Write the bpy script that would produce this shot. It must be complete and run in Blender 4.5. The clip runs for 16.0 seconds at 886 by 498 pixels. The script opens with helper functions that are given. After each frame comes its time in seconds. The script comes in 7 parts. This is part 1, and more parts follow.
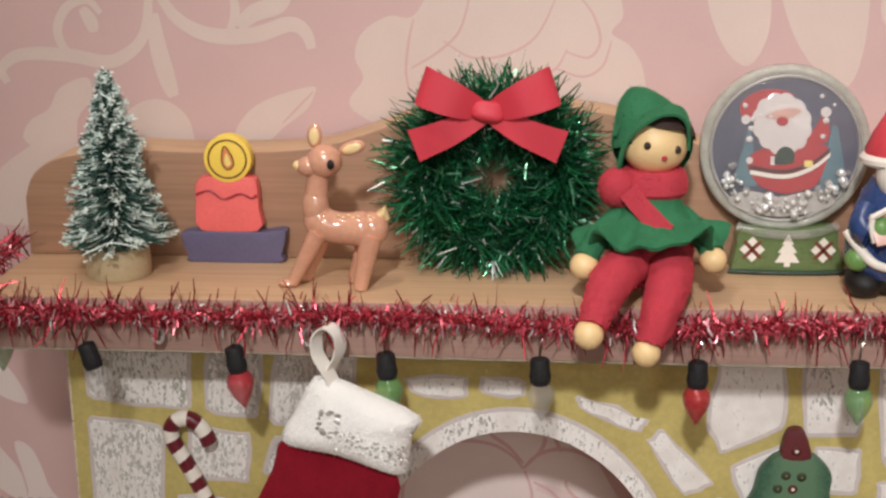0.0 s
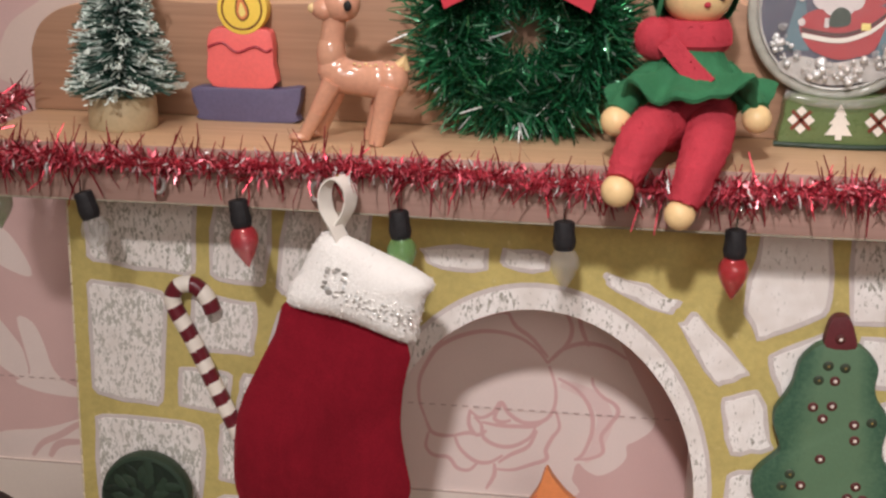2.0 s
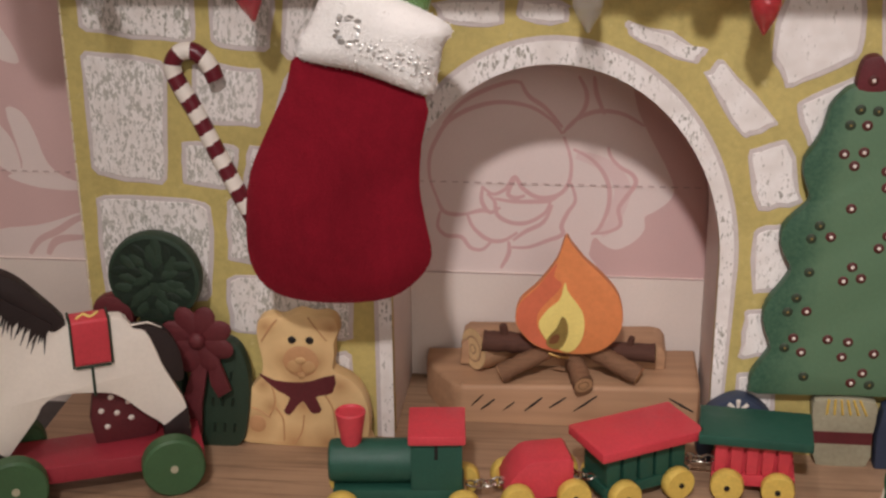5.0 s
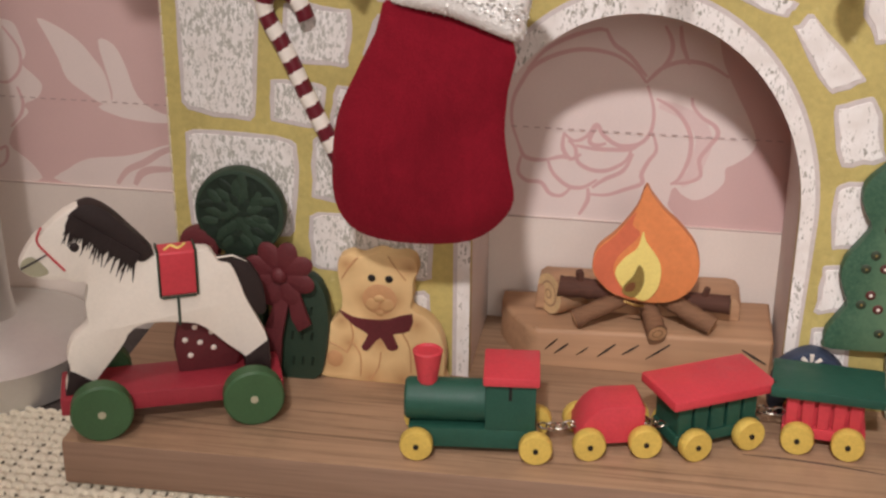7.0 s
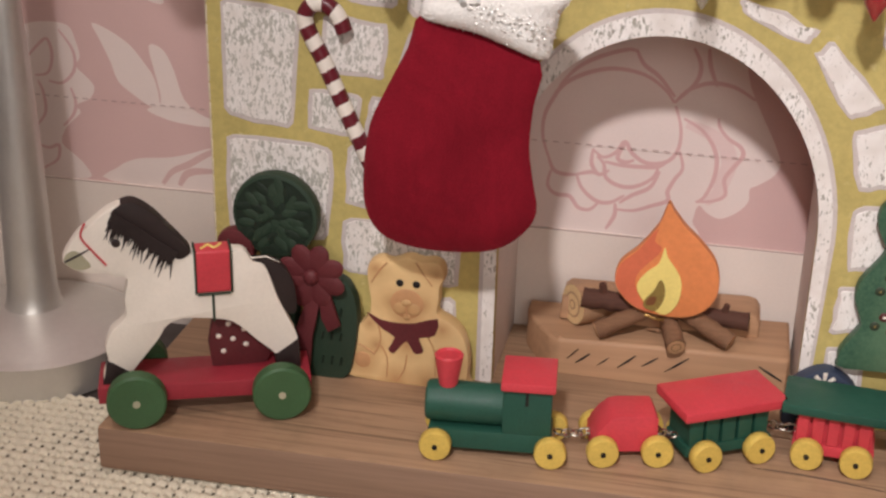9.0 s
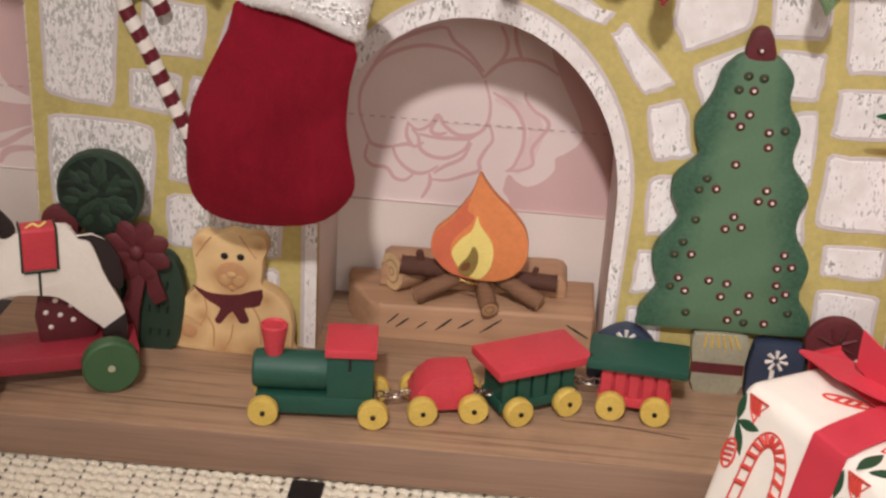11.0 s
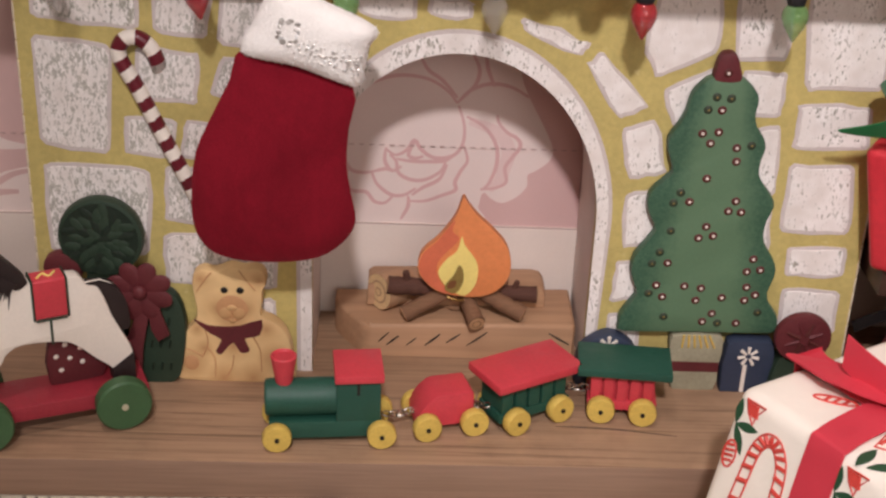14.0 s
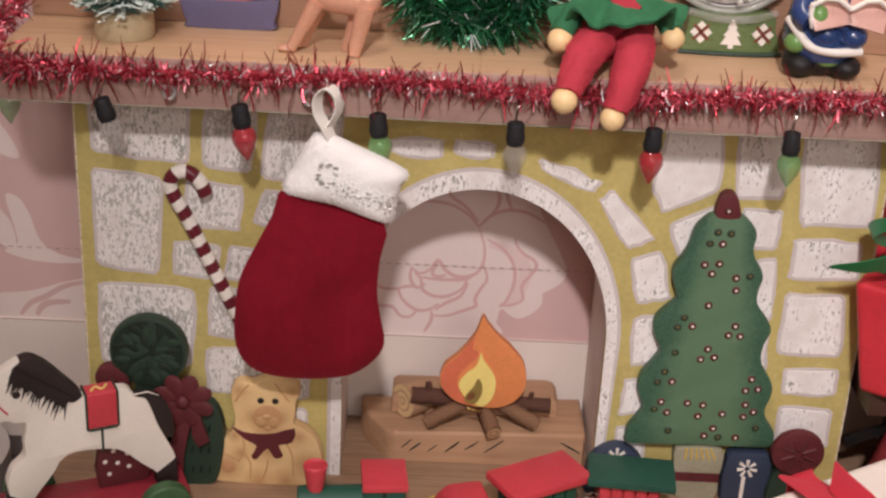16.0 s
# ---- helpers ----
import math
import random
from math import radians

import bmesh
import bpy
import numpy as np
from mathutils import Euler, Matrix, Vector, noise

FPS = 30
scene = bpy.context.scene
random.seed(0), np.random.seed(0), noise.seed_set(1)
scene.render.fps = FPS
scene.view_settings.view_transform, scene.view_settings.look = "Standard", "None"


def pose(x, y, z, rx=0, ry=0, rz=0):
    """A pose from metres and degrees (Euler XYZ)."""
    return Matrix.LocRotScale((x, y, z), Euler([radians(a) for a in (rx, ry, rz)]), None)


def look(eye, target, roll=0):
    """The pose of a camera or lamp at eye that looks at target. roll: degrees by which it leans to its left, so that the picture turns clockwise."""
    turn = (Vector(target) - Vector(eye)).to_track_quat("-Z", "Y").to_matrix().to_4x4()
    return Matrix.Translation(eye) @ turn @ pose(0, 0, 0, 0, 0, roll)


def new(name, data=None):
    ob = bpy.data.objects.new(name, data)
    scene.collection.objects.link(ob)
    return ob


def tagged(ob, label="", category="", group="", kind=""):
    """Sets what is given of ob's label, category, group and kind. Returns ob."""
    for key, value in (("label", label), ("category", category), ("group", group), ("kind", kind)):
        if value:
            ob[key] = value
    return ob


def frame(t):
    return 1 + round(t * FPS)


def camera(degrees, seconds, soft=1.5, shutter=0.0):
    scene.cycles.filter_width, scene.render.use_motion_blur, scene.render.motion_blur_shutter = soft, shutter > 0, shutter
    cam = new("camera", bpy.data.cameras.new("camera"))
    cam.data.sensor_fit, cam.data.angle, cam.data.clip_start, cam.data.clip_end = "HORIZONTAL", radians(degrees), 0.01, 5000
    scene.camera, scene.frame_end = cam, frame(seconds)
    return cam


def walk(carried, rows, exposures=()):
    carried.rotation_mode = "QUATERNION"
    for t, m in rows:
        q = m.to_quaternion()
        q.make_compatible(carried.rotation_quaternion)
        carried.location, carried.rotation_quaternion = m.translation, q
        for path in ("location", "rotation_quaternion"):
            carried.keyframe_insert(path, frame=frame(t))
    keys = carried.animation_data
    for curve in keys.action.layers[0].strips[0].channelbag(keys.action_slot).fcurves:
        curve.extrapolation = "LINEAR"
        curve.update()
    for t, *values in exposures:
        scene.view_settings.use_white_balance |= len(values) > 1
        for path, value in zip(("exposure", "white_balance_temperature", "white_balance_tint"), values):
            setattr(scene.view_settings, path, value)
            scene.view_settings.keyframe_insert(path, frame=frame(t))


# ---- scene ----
cam = camera(35.50, 16.0, soft=2.5)
PATH = [
    (0, (0.01311, -0.45312, 0.32778), (-0.02620, -0.02125, 0.20762), -0.542),
    (0.3, (0.01680, -0.44710, 0.32040), (-0.03232, -0.01577, 0.21176), -0.100),
    (0.5, (0.01851, -0.44383, 0.31508), (-0.03484, -0.01052, 0.20601), 0.358),
    (0.8, (0.01960, -0.44060, 0.30640), (-0.03443, -0.00967, 0.19634), 0.480),
    (1, (0.01984, -0.43927, 0.30056), (-0.03733, -0.00667, 0.19061), 0.635),
    (1.5, (0.02114, -0.43648, 0.28769), (-0.03623, -0.00549, 0.17171), 0.978),
    (2, (0.02271, -0.43284, 0.27875), (-0.03437, -0.00382, 0.15553), 0.932),
    (2.5, (0.02238, -0.43184, 0.27508), (-0.03177, -0.00400, 0.14656), 1.015),
    (3, (0.01946, -0.43310, 0.27636), (-0.02740, -0.00590, 0.14293), 1.295),
    (3.5, (0.01827, -0.43263, 0.27138), (-0.02366, -0.00684, 0.13193), 1.245),
    (4, (0.01237, -0.43072, 0.26191), (-0.03140, -0.00745, 0.11550), 0.729),
    (4.5, (0.00907, -0.42930, 0.24846), (-0.03699, -0.00845, 0.09593), -0.116),
    (5, (0.00698, -0.42848, 0.23883), (-0.03843, -0.01134, 0.07623), -0.513),
    (5.2, (0.00561, -0.42893, 0.23858), (-0.03777, -0.01406, 0.06976), -0.474),
    (5.72, (0.00368, -0.42942, 0.23604), (-0.04178, -0.01752, 0.06061), -0.433),
    (6.25, (0.00210, -0.43095, 0.23748), (-0.05036, -0.02142, 0.05848), -0.088),
    (6.78, (0.00178, -0.43306, 0.24095), (-0.05964, -0.02549, 0.06035), 0.332),
    (7.3, (0.00360, -0.43528, 0.24452), (-0.06578, -0.02930, 0.06322), 0.601),
    (7.5, (0.00435, -0.43578, 0.24693), (-0.06775, -0.03118, 0.06362), 0.665),
    (8, (0.00967, -0.43933, 0.25016), (-0.07199, -0.03615, 0.06774), 0.823),
    (8.2, (0.01058, -0.44003, 0.24647), (-0.07497, -0.03654, 0.06653), 0.906),
    (8.72, (0.01393, -0.44426, 0.24749), (-0.07259, -0.04038, 0.06890), 1.232),
    (9.25, (0.01697, -0.45086, 0.25036), (-0.06115, -0.04515, 0.07204), 1.816),
    (9.78, (0.01903, -0.45737, 0.25411), (-0.04555, -0.04980, 0.07461), 2.447),
    (10.3, (0.01945, -0.46133, 0.25773), (-0.03078, -0.05306, 0.07525), 2.912),
    (10.5, (0.01934, -0.46399, 0.25880), (-0.02260, -0.05605, 0.07352), 3.224),
    (11, (0.01825, -0.46489, 0.26388), (-0.00679, -0.05776, 0.07383), 3.507),
    (11.5, (0.01683, -0.46040, 0.26468), (0.00521, -0.05209, 0.07587), 3.825),
    (12, (0.01077, -0.45639, 0.26679), (0.01768, -0.04649, 0.08122), 3.978),
    (12.5, (0.00636, -0.45563, 0.26543), (0.02956, -0.04651, 0.07948), 4.011),
    (13, (-0.00068, -0.45492, 0.26769), (0.03160, -0.04804, 0.07820), 3.720),
    (13.5, (-0.01098, -0.46307, 0.27821), (0.02185, -0.05799, 0.08498), 3.257),
    (14, (-0.02225, -0.48143, 0.29167), (-0.00927, -0.07728, 0.09418), 2.509),
    (14.5, (-0.02510, -0.49694, 0.30823), (-0.01804, -0.09361, 0.10881), 2.609),
    (15, (-0.02835, -0.50398, 0.31898), (-0.02065, -0.09759, 0.12588), 2.924),
    (15.5, (-0.02911, -0.51016, 0.32690), (-0.02204, -0.10058, 0.14063), 2.959),
    (16, (-0.02759, -0.51071, 0.33214), (-0.01982, -0.09844, 0.15195), 3.022),
]
EXPOSURES = [(0.0, 0.02, 6500, 6), (1.5, 0.08, 6600, 10), (3.0, 0.05, 6750, 13), (5.0, -0.1, 6750, 13.5), (7.5, 0.23, 6700, 12), (8.2, 0.23, 6700, 12), (11.0, 0.2, 6650, 12.5), (13.0, 0.15, 6700, 17.5), (14.5, 0.07, 6700, 15.5), (16.0, 0.05, 6700, 16)]
walk(cam, [(t, look(eye, aim, roll)) for t, eye, aim, roll in PATH], EXPOSURES)

# ---- light: a spot lamp behind and above the viewer, a ceiling lamp, and an added soft fill behind ----
world = bpy.data.worlds.new("room_air")
scene.world = world
world.use_nodes = True
world.node_tree.nodes["Background"].inputs[0].default_value = (1.0, 0.95, 0.9, 1)
world.node_tree.nodes["Background"].inputs[1].default_value = 0.05


def room_lamp(name, place, watts, radius, colour):
    data = bpy.data.lights.new(name, "POINT")
    data.energy, data.shadow_soft_size, data.color = watts, radius, colour
    ob = new(name, data)
    ob.location = place
    return ob


spot = bpy.data.lights.new("room_spot", "SPOT")
spot.energy, spot.shadow_soft_size, spot.color = 44.0, 0.035, (1.0, 0.965, 0.985)
spot.spot_size, spot.spot_blend = radians(52), 1.0
new("room_spot", spot).matrix_basis = look((-0.04, -1.00, 0.92), (0.21, 0.0, 0.25))
room_lamp("ceiling_lamp", (-0.2, -0.45, 1.36), 11.0, 0.08, (1.0, 0.94, 0.91))
# added area fill by the unseen front wall; no known source stands there
soft_fill = bpy.data.lights.new("fill_light", "AREA")
soft_fill.shape, soft_fill.size, soft_fill.size_y = "RECTANGLE", 1.1, 0.8
soft_fill.energy, soft_fill.color = 11.0, (1.0, 0.95, 0.91)
new("fill_light", soft_fill).matrix_basis = look((0.35, -2.15, 0.75), (0.0, 0.0, 0.12))

# ---- building helpers: all sizes below are in centimetres ----
CM = 0.01
PLACE = {}


def link_mesh(name, bm, mats, m, smooth):
    me = bpy.data.meshes.new(name)
    bm.transform(Matrix.Scale(CM, 4))
    bm.transform(m.inverted())
    bmesh.ops.recalc_face_normals(bm, faces=bm.faces)
    bm.to_mesh(me)
    bm.free()
    for mat in mats if isinstance(mats, (list, tuple)) else [mats]:
        me.materials.append(mat)
    if smooth:
        me.shade_smooth()
        me.set_sharp_from_angle(angle=radians(smooth))
    return new(name, me)


def thing(name, x, y, z, label, category, group="", kind="", turn=0.0):
    """An empty at the base of a thing made of parts; turn about the upright, in degrees."""
    ob = new(name)
    m = Matrix.Translation((x * CM, y * CM, z * CM)) @ Matrix.Rotation(radians(turn), 4, "Z")
    ob.matrix_basis = m
    ob.empty_display_size = 0.01
    PLACE[ob.name] = m
    return tagged(ob, label, category, group, kind)


def part(name, bm, mats, parent, label="", smooth=40, kind=""):
    """Links a bmesh, given in room centimetres, as one mesh under a thing or a part."""
    m = PLACE[parent.name]
    ob = link_mesh(name, bm, mats, m, smooth)
    ob.parent = parent
    PLACE[ob.name] = m
    return tagged(ob, label, "", "", kind)


def solo(name, bm, mats, x, y, z, label, category, group="", kind="", smooth=40):
    """A thing of one mesh with its origin at its base."""
    m = Matrix.Translation((x * CM, y * CM, z * CM))
    ob = link_mesh(name, bm, mats, m, smooth)
    ob.matrix_basis = m
    PLACE[ob.name] = m
    return tagged(ob, label, category, group, kind)


def box(x0, x1, y0, y1, z0, z1, bevel=0.0, seg=2, bm=None, mi=0, m=None):
    part_bm = bmesh.new()
    bmesh.ops.create_cube(part_bm, size=1.0)
    for v in part_bm.verts:
        v.co = Vector((x0 + (v.co.x + 0.5) * (x1 - x0), y0 + (v.co.y + 0.5) * (y1 - y0), z0 + (v.co.z + 0.5) * (z1 - z0)))
    if bevel:
        bmesh.ops.bevel(part_bm, geom=part_bm.edges[:], offset=bevel, segments=seg, affect="EDGES", profile=0.6)
    return merged(bm, part_bm, mi, m)


def merged(bm, extra, mi=0, m=None):
    """Adds the faces of one bmesh to another, with a material slot and a pose."""
    if m is not None:
        extra.transform(m)
    for f in extra.faces:
        f.material_index = mi
    if bm is None:
        return extra
    me = bpy.data.meshes.new("joined")
    extra.to_mesh(me)
    bm.from_mesh(me)
    bpy.data.meshes.remove(me)
    extra.free()
    return bm


def spline(points, steps=4, closed=True):
    """A rounded line through the points (Catmull-Rom), in two or three dimensions."""
    pts, out, n = [np.array(p, float) for p in points], [], len(points)
    for i in range(n if closed else n - 1):
        if closed:
            a, b, c, d = pts[i - 1], pts[i], pts[(i + 1) % n], pts[(i + 2) % n]
        else:
            a, b, c, d = pts[max(i - 1, 0)], pts[i], pts[i + 1], pts[min(i + 2, n - 1)]
        for k in range(steps):
            s = k / steps
            out.append(0.5 * (2 * b + (c - a) * s + (2 * a - 5 * b + 4 * c - d) * s * s + (3 * b - a - 3 * c + d) * s ** 3))
    if not closed:
        out.append(pts[-1])
    return [tuple(p) for p in out]


def slab(outline, y0, y1, bevel=0.0, bm=None, mi=0, m=None):
    """An outline in x and z, cut out of a board from y0 (front) to y1 (back)."""
    b = bmesh.new()
    front = [b.verts.new((x, y0, z)) for x, z in outline]
    face = b.faces.new(front)
    got = bmesh.ops.extrude_face_region(b, geom=[face])
    for v in got["geom"]:
        if isinstance(v, bmesh.types.BMVert):
            v.co.y = y1
    bmesh.ops.recalc_face_normals(b, faces=b.faces)
    if bevel:
        edges = [e for e in b.edges if abs(e.verts[0].co.y - e.verts[1].co.y) < 1e-6]
        bmesh.ops.bevel(b, geom=edges, offset=bevel, segments=2, affect="EDGES", profile=0.6, clamp_overlap=True)
    return merged(bm, b, mi, m)


def lathe(profile, x, y, z, seg=32, bm=None, mi=0, m=None):
    """A turned body: rows of radius and height about an upright axis."""
    b = bmesh.new()
    rings = []
    for r, h in profile:
        if r < 1e-6:
            rings.append([b.verts.new((0, 0, h))])
        else:
            rings.append([b.verts.new((r * math.cos(2 * math.pi * k / seg), r * math.sin(2 * math.pi * k / seg), h)) for k in range(seg)])
    for lo, hi in zip(rings, rings[1:]):
        for k in range(seg):
            a, c = lo[k % len(lo)], lo[(k + 1) % len(lo)]
            d, e = hi[(k + 1) % len(hi)], hi[k % len(hi)]
            corners = list(dict.fromkeys((a, c, d, e)))
            if len(corners) > 2:
                b.faces.new(corners)
    for ring in (rings[0], rings[-1]):
        if len(ring) > 2:
            b.faces.new(ring)
    if m is not None:
        b.transform(m)
    b.transform(Matrix.Translation((x, y, z)))
    return merged(bm, b, mi)


def ball(x, y, z, rx, ry=None, rz=None, seg=20, bm=None, mi=0, m=None):
    b = bmesh.new()
    bmesh.ops.create_uvsphere(b, u_segments=seg, v_segments=max(6, seg * 2 // 3), radius=1.0)
    b.transform(Matrix.Diagonal((rx, ry or rx, rz or rx, 1)))
    if m is not None:
        b.transform(m)
    b.transform(Matrix.Translation((x, y, z)))
    return merged(bm, b, mi)


def tube(points, radius, seg=8, bm=None, mi=0, closed=False):
    """A round bar along points; radius is one number or one for each point."""
    b = bmesh.new()
    pts = [Vector(p) for p in points]
    n = len(pts)
    radii = radius if isinstance(radius, (list, tuple)) else [radius] * n
    rings, side = [], None
    for i, p in enumerate(pts):
        ahead = (pts[(i + 1) % n] - pts[i - 1]) if closed else (pts[min(i + 1, n - 1)] - pts[max(i - 1, 0)])
        ahead.normalize()
        if side is None:
            side = ahead.orthogonal().normalized()
        side = (side - ahead * side.dot(ahead)).normalized()
        up = ahead.cross(side)
        rings.append([b.verts.new(p + radii[i] * (side * math.cos(2 * math.pi * k / seg) + up * math.sin(2 * math.pi * k / seg))) for k in range(seg)])
    pairs = list(zip(rings, rings[1:])) + ([(rings[-1], rings[0])] if closed else [])
    for lo, hi in pairs:
        for k in range(seg):
            b.faces.new((lo[k], lo[(k + 1) % seg], hi[(k + 1) % seg], hi[k]))
    if not closed:
        b.faces.new(rings[0][::-1])
        b.faces.new(rings[-1])
    return merged(bm, b, mi)


def ribbon(points, sides, thick=0.04, bm=None, mi=0):
    """A band along points; sides gives half its width as a vector at each point."""
    b = bmesh.new()
    pts, half = [Vector(p) for p in points], [Vector(s) for s in sides]
    rows = []
    for i, p in enumerate(pts):
        ahead = (pts[min(i + 1, len(pts) - 1)] - pts[max(i - 1, 0)]).normalized()
        nrm = half[i].normalized().cross(ahead).normalized() * thick / 2
        rows.append([b.verts.new(q) for q in (p - half[i] + nrm, p + nrm * 1.3, p + half[i] + nrm, p + half[i] - nrm, p - nrm * 1.3, p - half[i] - nrm)])
    for lo, hi in zip(rows, rows[1:]):
        for k in range(6):
            b.faces.new((lo[k], lo[(k + 1) % 6], hi[(k + 1) % 6], hi[k]))
    b.faces.new(rows[0])
    b.faces.new(rows[-1][::-1])
    return merged(bm, b, mi)


def strips(rows, width, rng, mesh_name, mats, mi=0):
    """Loose foil or bristle strips as one mesh: rows of foot, tip and slot, each strip bent once."""
    verts, faces, slots = [], [], []
    for foot, tip, slot in rows:
        foot, tip = np.array(foot), np.array(tip)
        way = tip - foot
        side = np.cross(way, [rng.uniform(-1, 1) for _ in range(3)])
        side *= width / 2 / (np.linalg.norm(side) + 1e-9)
        bend = foot + way * 0.55 + np.array([rng.uniform(-1, 1) for _ in range(3)]) * np.linalg.norm(way) * 0.10
        k = len(verts)
        verts += [foot - side, foot + side, bend + side, bend - side, tip + side * 0.5, tip - side * 0.5]
        faces += [(k, k + 1, k + 2, k + 3), (k + 3, k + 2, k + 4, k + 5)]
        slots += [slot if isinstance(slot, int) else slot[0], slot if isinstance(slot, int) else slot[1]]
    me = bpy.data.meshes.new(mesh_name)
    me.from_pydata([tuple(v * CM) for v in verts], [], faces)
    for mat in mats:
        me.materials.append(mat)
    me.polygons.foreach_set("material_index", slots)
    return me


# ---- materials ----
def srgb(r, g, b):
    return tuple(((c / 255 + 0.055) / 1.055) ** 2.4 if c > 10 else c / 255 / 12.92 for c in (r, g, b)) + (1,)


def shifted(colour, k):
    return tuple(min(1.0, c * k) for c in colour[:3]) + (1,)


class Nodes:
    """A node material under construction."""

    def __init__(self, name, rough, metal=0.0, spec=0.5):
        self.mat = bpy.data.materials.new(name)
        self.mat.use_nodes = True
        self.tree = self.mat.node_tree
        self.bsdf = self.tree.nodes["Principled BSDF"]
        self.put("Roughness", rough)
        self.put("Metallic", metal)
        self.put("Specular IOR Level", spec)
        self.coord = self.add("ShaderNodeTexCoord").outputs["Object"]

    def add(self, kind):
        return self.tree.nodes.new(kind)

    def put(self, name, value):
        if isinstance(value, bpy.types.NodeSocket):
            self.tree.links.new(value, self.bsdf.inputs[name])
        else:
            self.bsdf.inputs[name].default_value = value

    def stretch(self, scale, turn=(0, 0, 0)):
        node = self.add("ShaderNodeMapping")
        self.tree.links.new(self.coord, node.inputs["Vector"])
        node.inputs["Scale"].default_value, node.inputs["Rotation"].default_value = scale, turn
        return node.outputs[0]

    def noise(self, scale, detail=4.0, vector=None, rough=0.6, distort=0.0):
        node = self.add("ShaderNodeTexNoise")
        self.tree.links.new(vector or self.coord, node.inputs["Vector"])
        node.inputs["Scale"].default_value, node.inputs["Detail"].default_value = scale, detail
        node.inputs["Roughness"].default_value, node.inputs["Distortion"].default_value = rough, distort
        return node.outputs["Fac"]

    def ramp(self, fac, stops):
        node = self.add("ShaderNodeValToRGB")
        while len(node.color_ramp.elements) < len(stops):
            node.color_ramp.elements.new(0.5)
        for element, (at, colour) in zip(node.color_ramp.elements, stops):
            element.position, element.color = at, colour if len(colour) == 4 else (*colour, 1)
        self.tree.links.new(fac, node.inputs[0])
        return node.outputs[0]

    def mix(self, fac, a, b, how="MIX"):
        node = self.add("ShaderNodeMix")
        node.data_type, node.blend_type = "RGBA", how
        for socket, value in ((node.inputs[0], fac), (node.inputs[6], a), (node.inputs[7], b)):
            if isinstance(value, bpy.types.NodeSocket):
                self.tree.links.new(value, socket)
            else:
                socket.default_value = value
        return node.outputs[2]

    def bump(self, height, strength, distance):
        node = self.add("ShaderNodeBump")
        node.inputs["Strength"].default_value, node.inputs["Distance"].default_value = strength, distance
        self.tree.links.new(height, node.inputs["Height"])
        self.put("Normal", node.outputs[0])


def paint(name, colour, rough=0.5, vary=0.14, coarse=90.0, fine=900.0, relief=0.00012, spec=0.4, metal=0.0, wear=None, sheen=0.0):
    """A painted or plain surface: blotches, fine grain, slight relief and, if wanted, worn spots of another colour."""
    n = Nodes(name, rough, metal, spec)
    big = n.ramp(n.noise(coarse), [(0.3, shifted(colour, 1 - vary)), (0.7, shifted(colour, 1 + vary))])
    grain = n.noise(fine, 3.0)
    col = n.mix(0.35, big, n.ramp(grain, [(0.35, shifted(colour, 1 - 1.4 * vary)), (0.65, shifted(colour, 1 + vary))]))
    if wear:
        col = n.mix(n.ramp(n.noise(fine * 0.45, 5.0), [(0.66, (0, 0, 0)), (0.72, (1, 1, 1))]), col, wear)
    n.put("Base Color", col)
    n.put("Roughness", n.ramp(n.noise(coarse * 2), [(0.3, (rough * 0.8,) * 3), (0.7, (min(1, rough * 1.2),) * 3)]))
    if sheen:
        n.put("Sheen Weight", sheen)
        n.put("Sheen Tint", shifted(colour, 1.6))
        n.put("Sheen Roughness", 0.4)
    n.bump(grain, 0.5, relief)
    return n.mat


def timber(name, light, dark, along, rough=0.55, size=1.0, relief=0.0002, streak=0.0):
    """Sawn wood with long grain: along gives the axis of the grain, 0, 1 or 2."""
    n = Nodes(name, rough, 0.0, 0.35)
    wide = [110 * size] * 3
    wide[along] = 7 * size
    fine = [900 * size] * 3
    fine[along] = 26 * size
    bands = n.noise(1.0, 5.0, n.stretch(wide), 0.62, 0.8)
    hair = n.noise(1.0, 3.0, n.stretch(fine))
    soft = tuple(0.6 * a + 0.4 * b for a, b in zip(light, dark))
    col = n.mix(0.35, n.ramp(bands, [(0.25, soft), (0.5, light), (0.75, shifted(light, 0.88))]), n.ramp(hair, [(0.3, dark), (0.6, light)]))
    col = n.mix(n.ramp(n.noise(18 * size, 3.0), [(0.35, (0.0,) * 3), (0.7, (0.35,) * 3)]), col, shifted(light, 1.12))
    if streak:
        lines = [330 * size] * 3
        lines[along] = 9 * size
        worn = n.noise(1.0, 4.0, n.stretch(lines), 0.7, 1.5)
        col = n.mix(n.ramp(worn, [(0.30, (streak,) * 3), (0.46, (0.0,) * 3)]), col, shifted(dark, 0.8))
        col = n.mix(n.ramp(n.noise(55 * size, 4.0, None, 0.7), [(0.5, (0.0,) * 3), (0.75, (0.5 * streak,) * 3)]), col, dark)
    n.put("Base Color", col)
    n.bump(hair, 0.5, relief)
    return n.mat


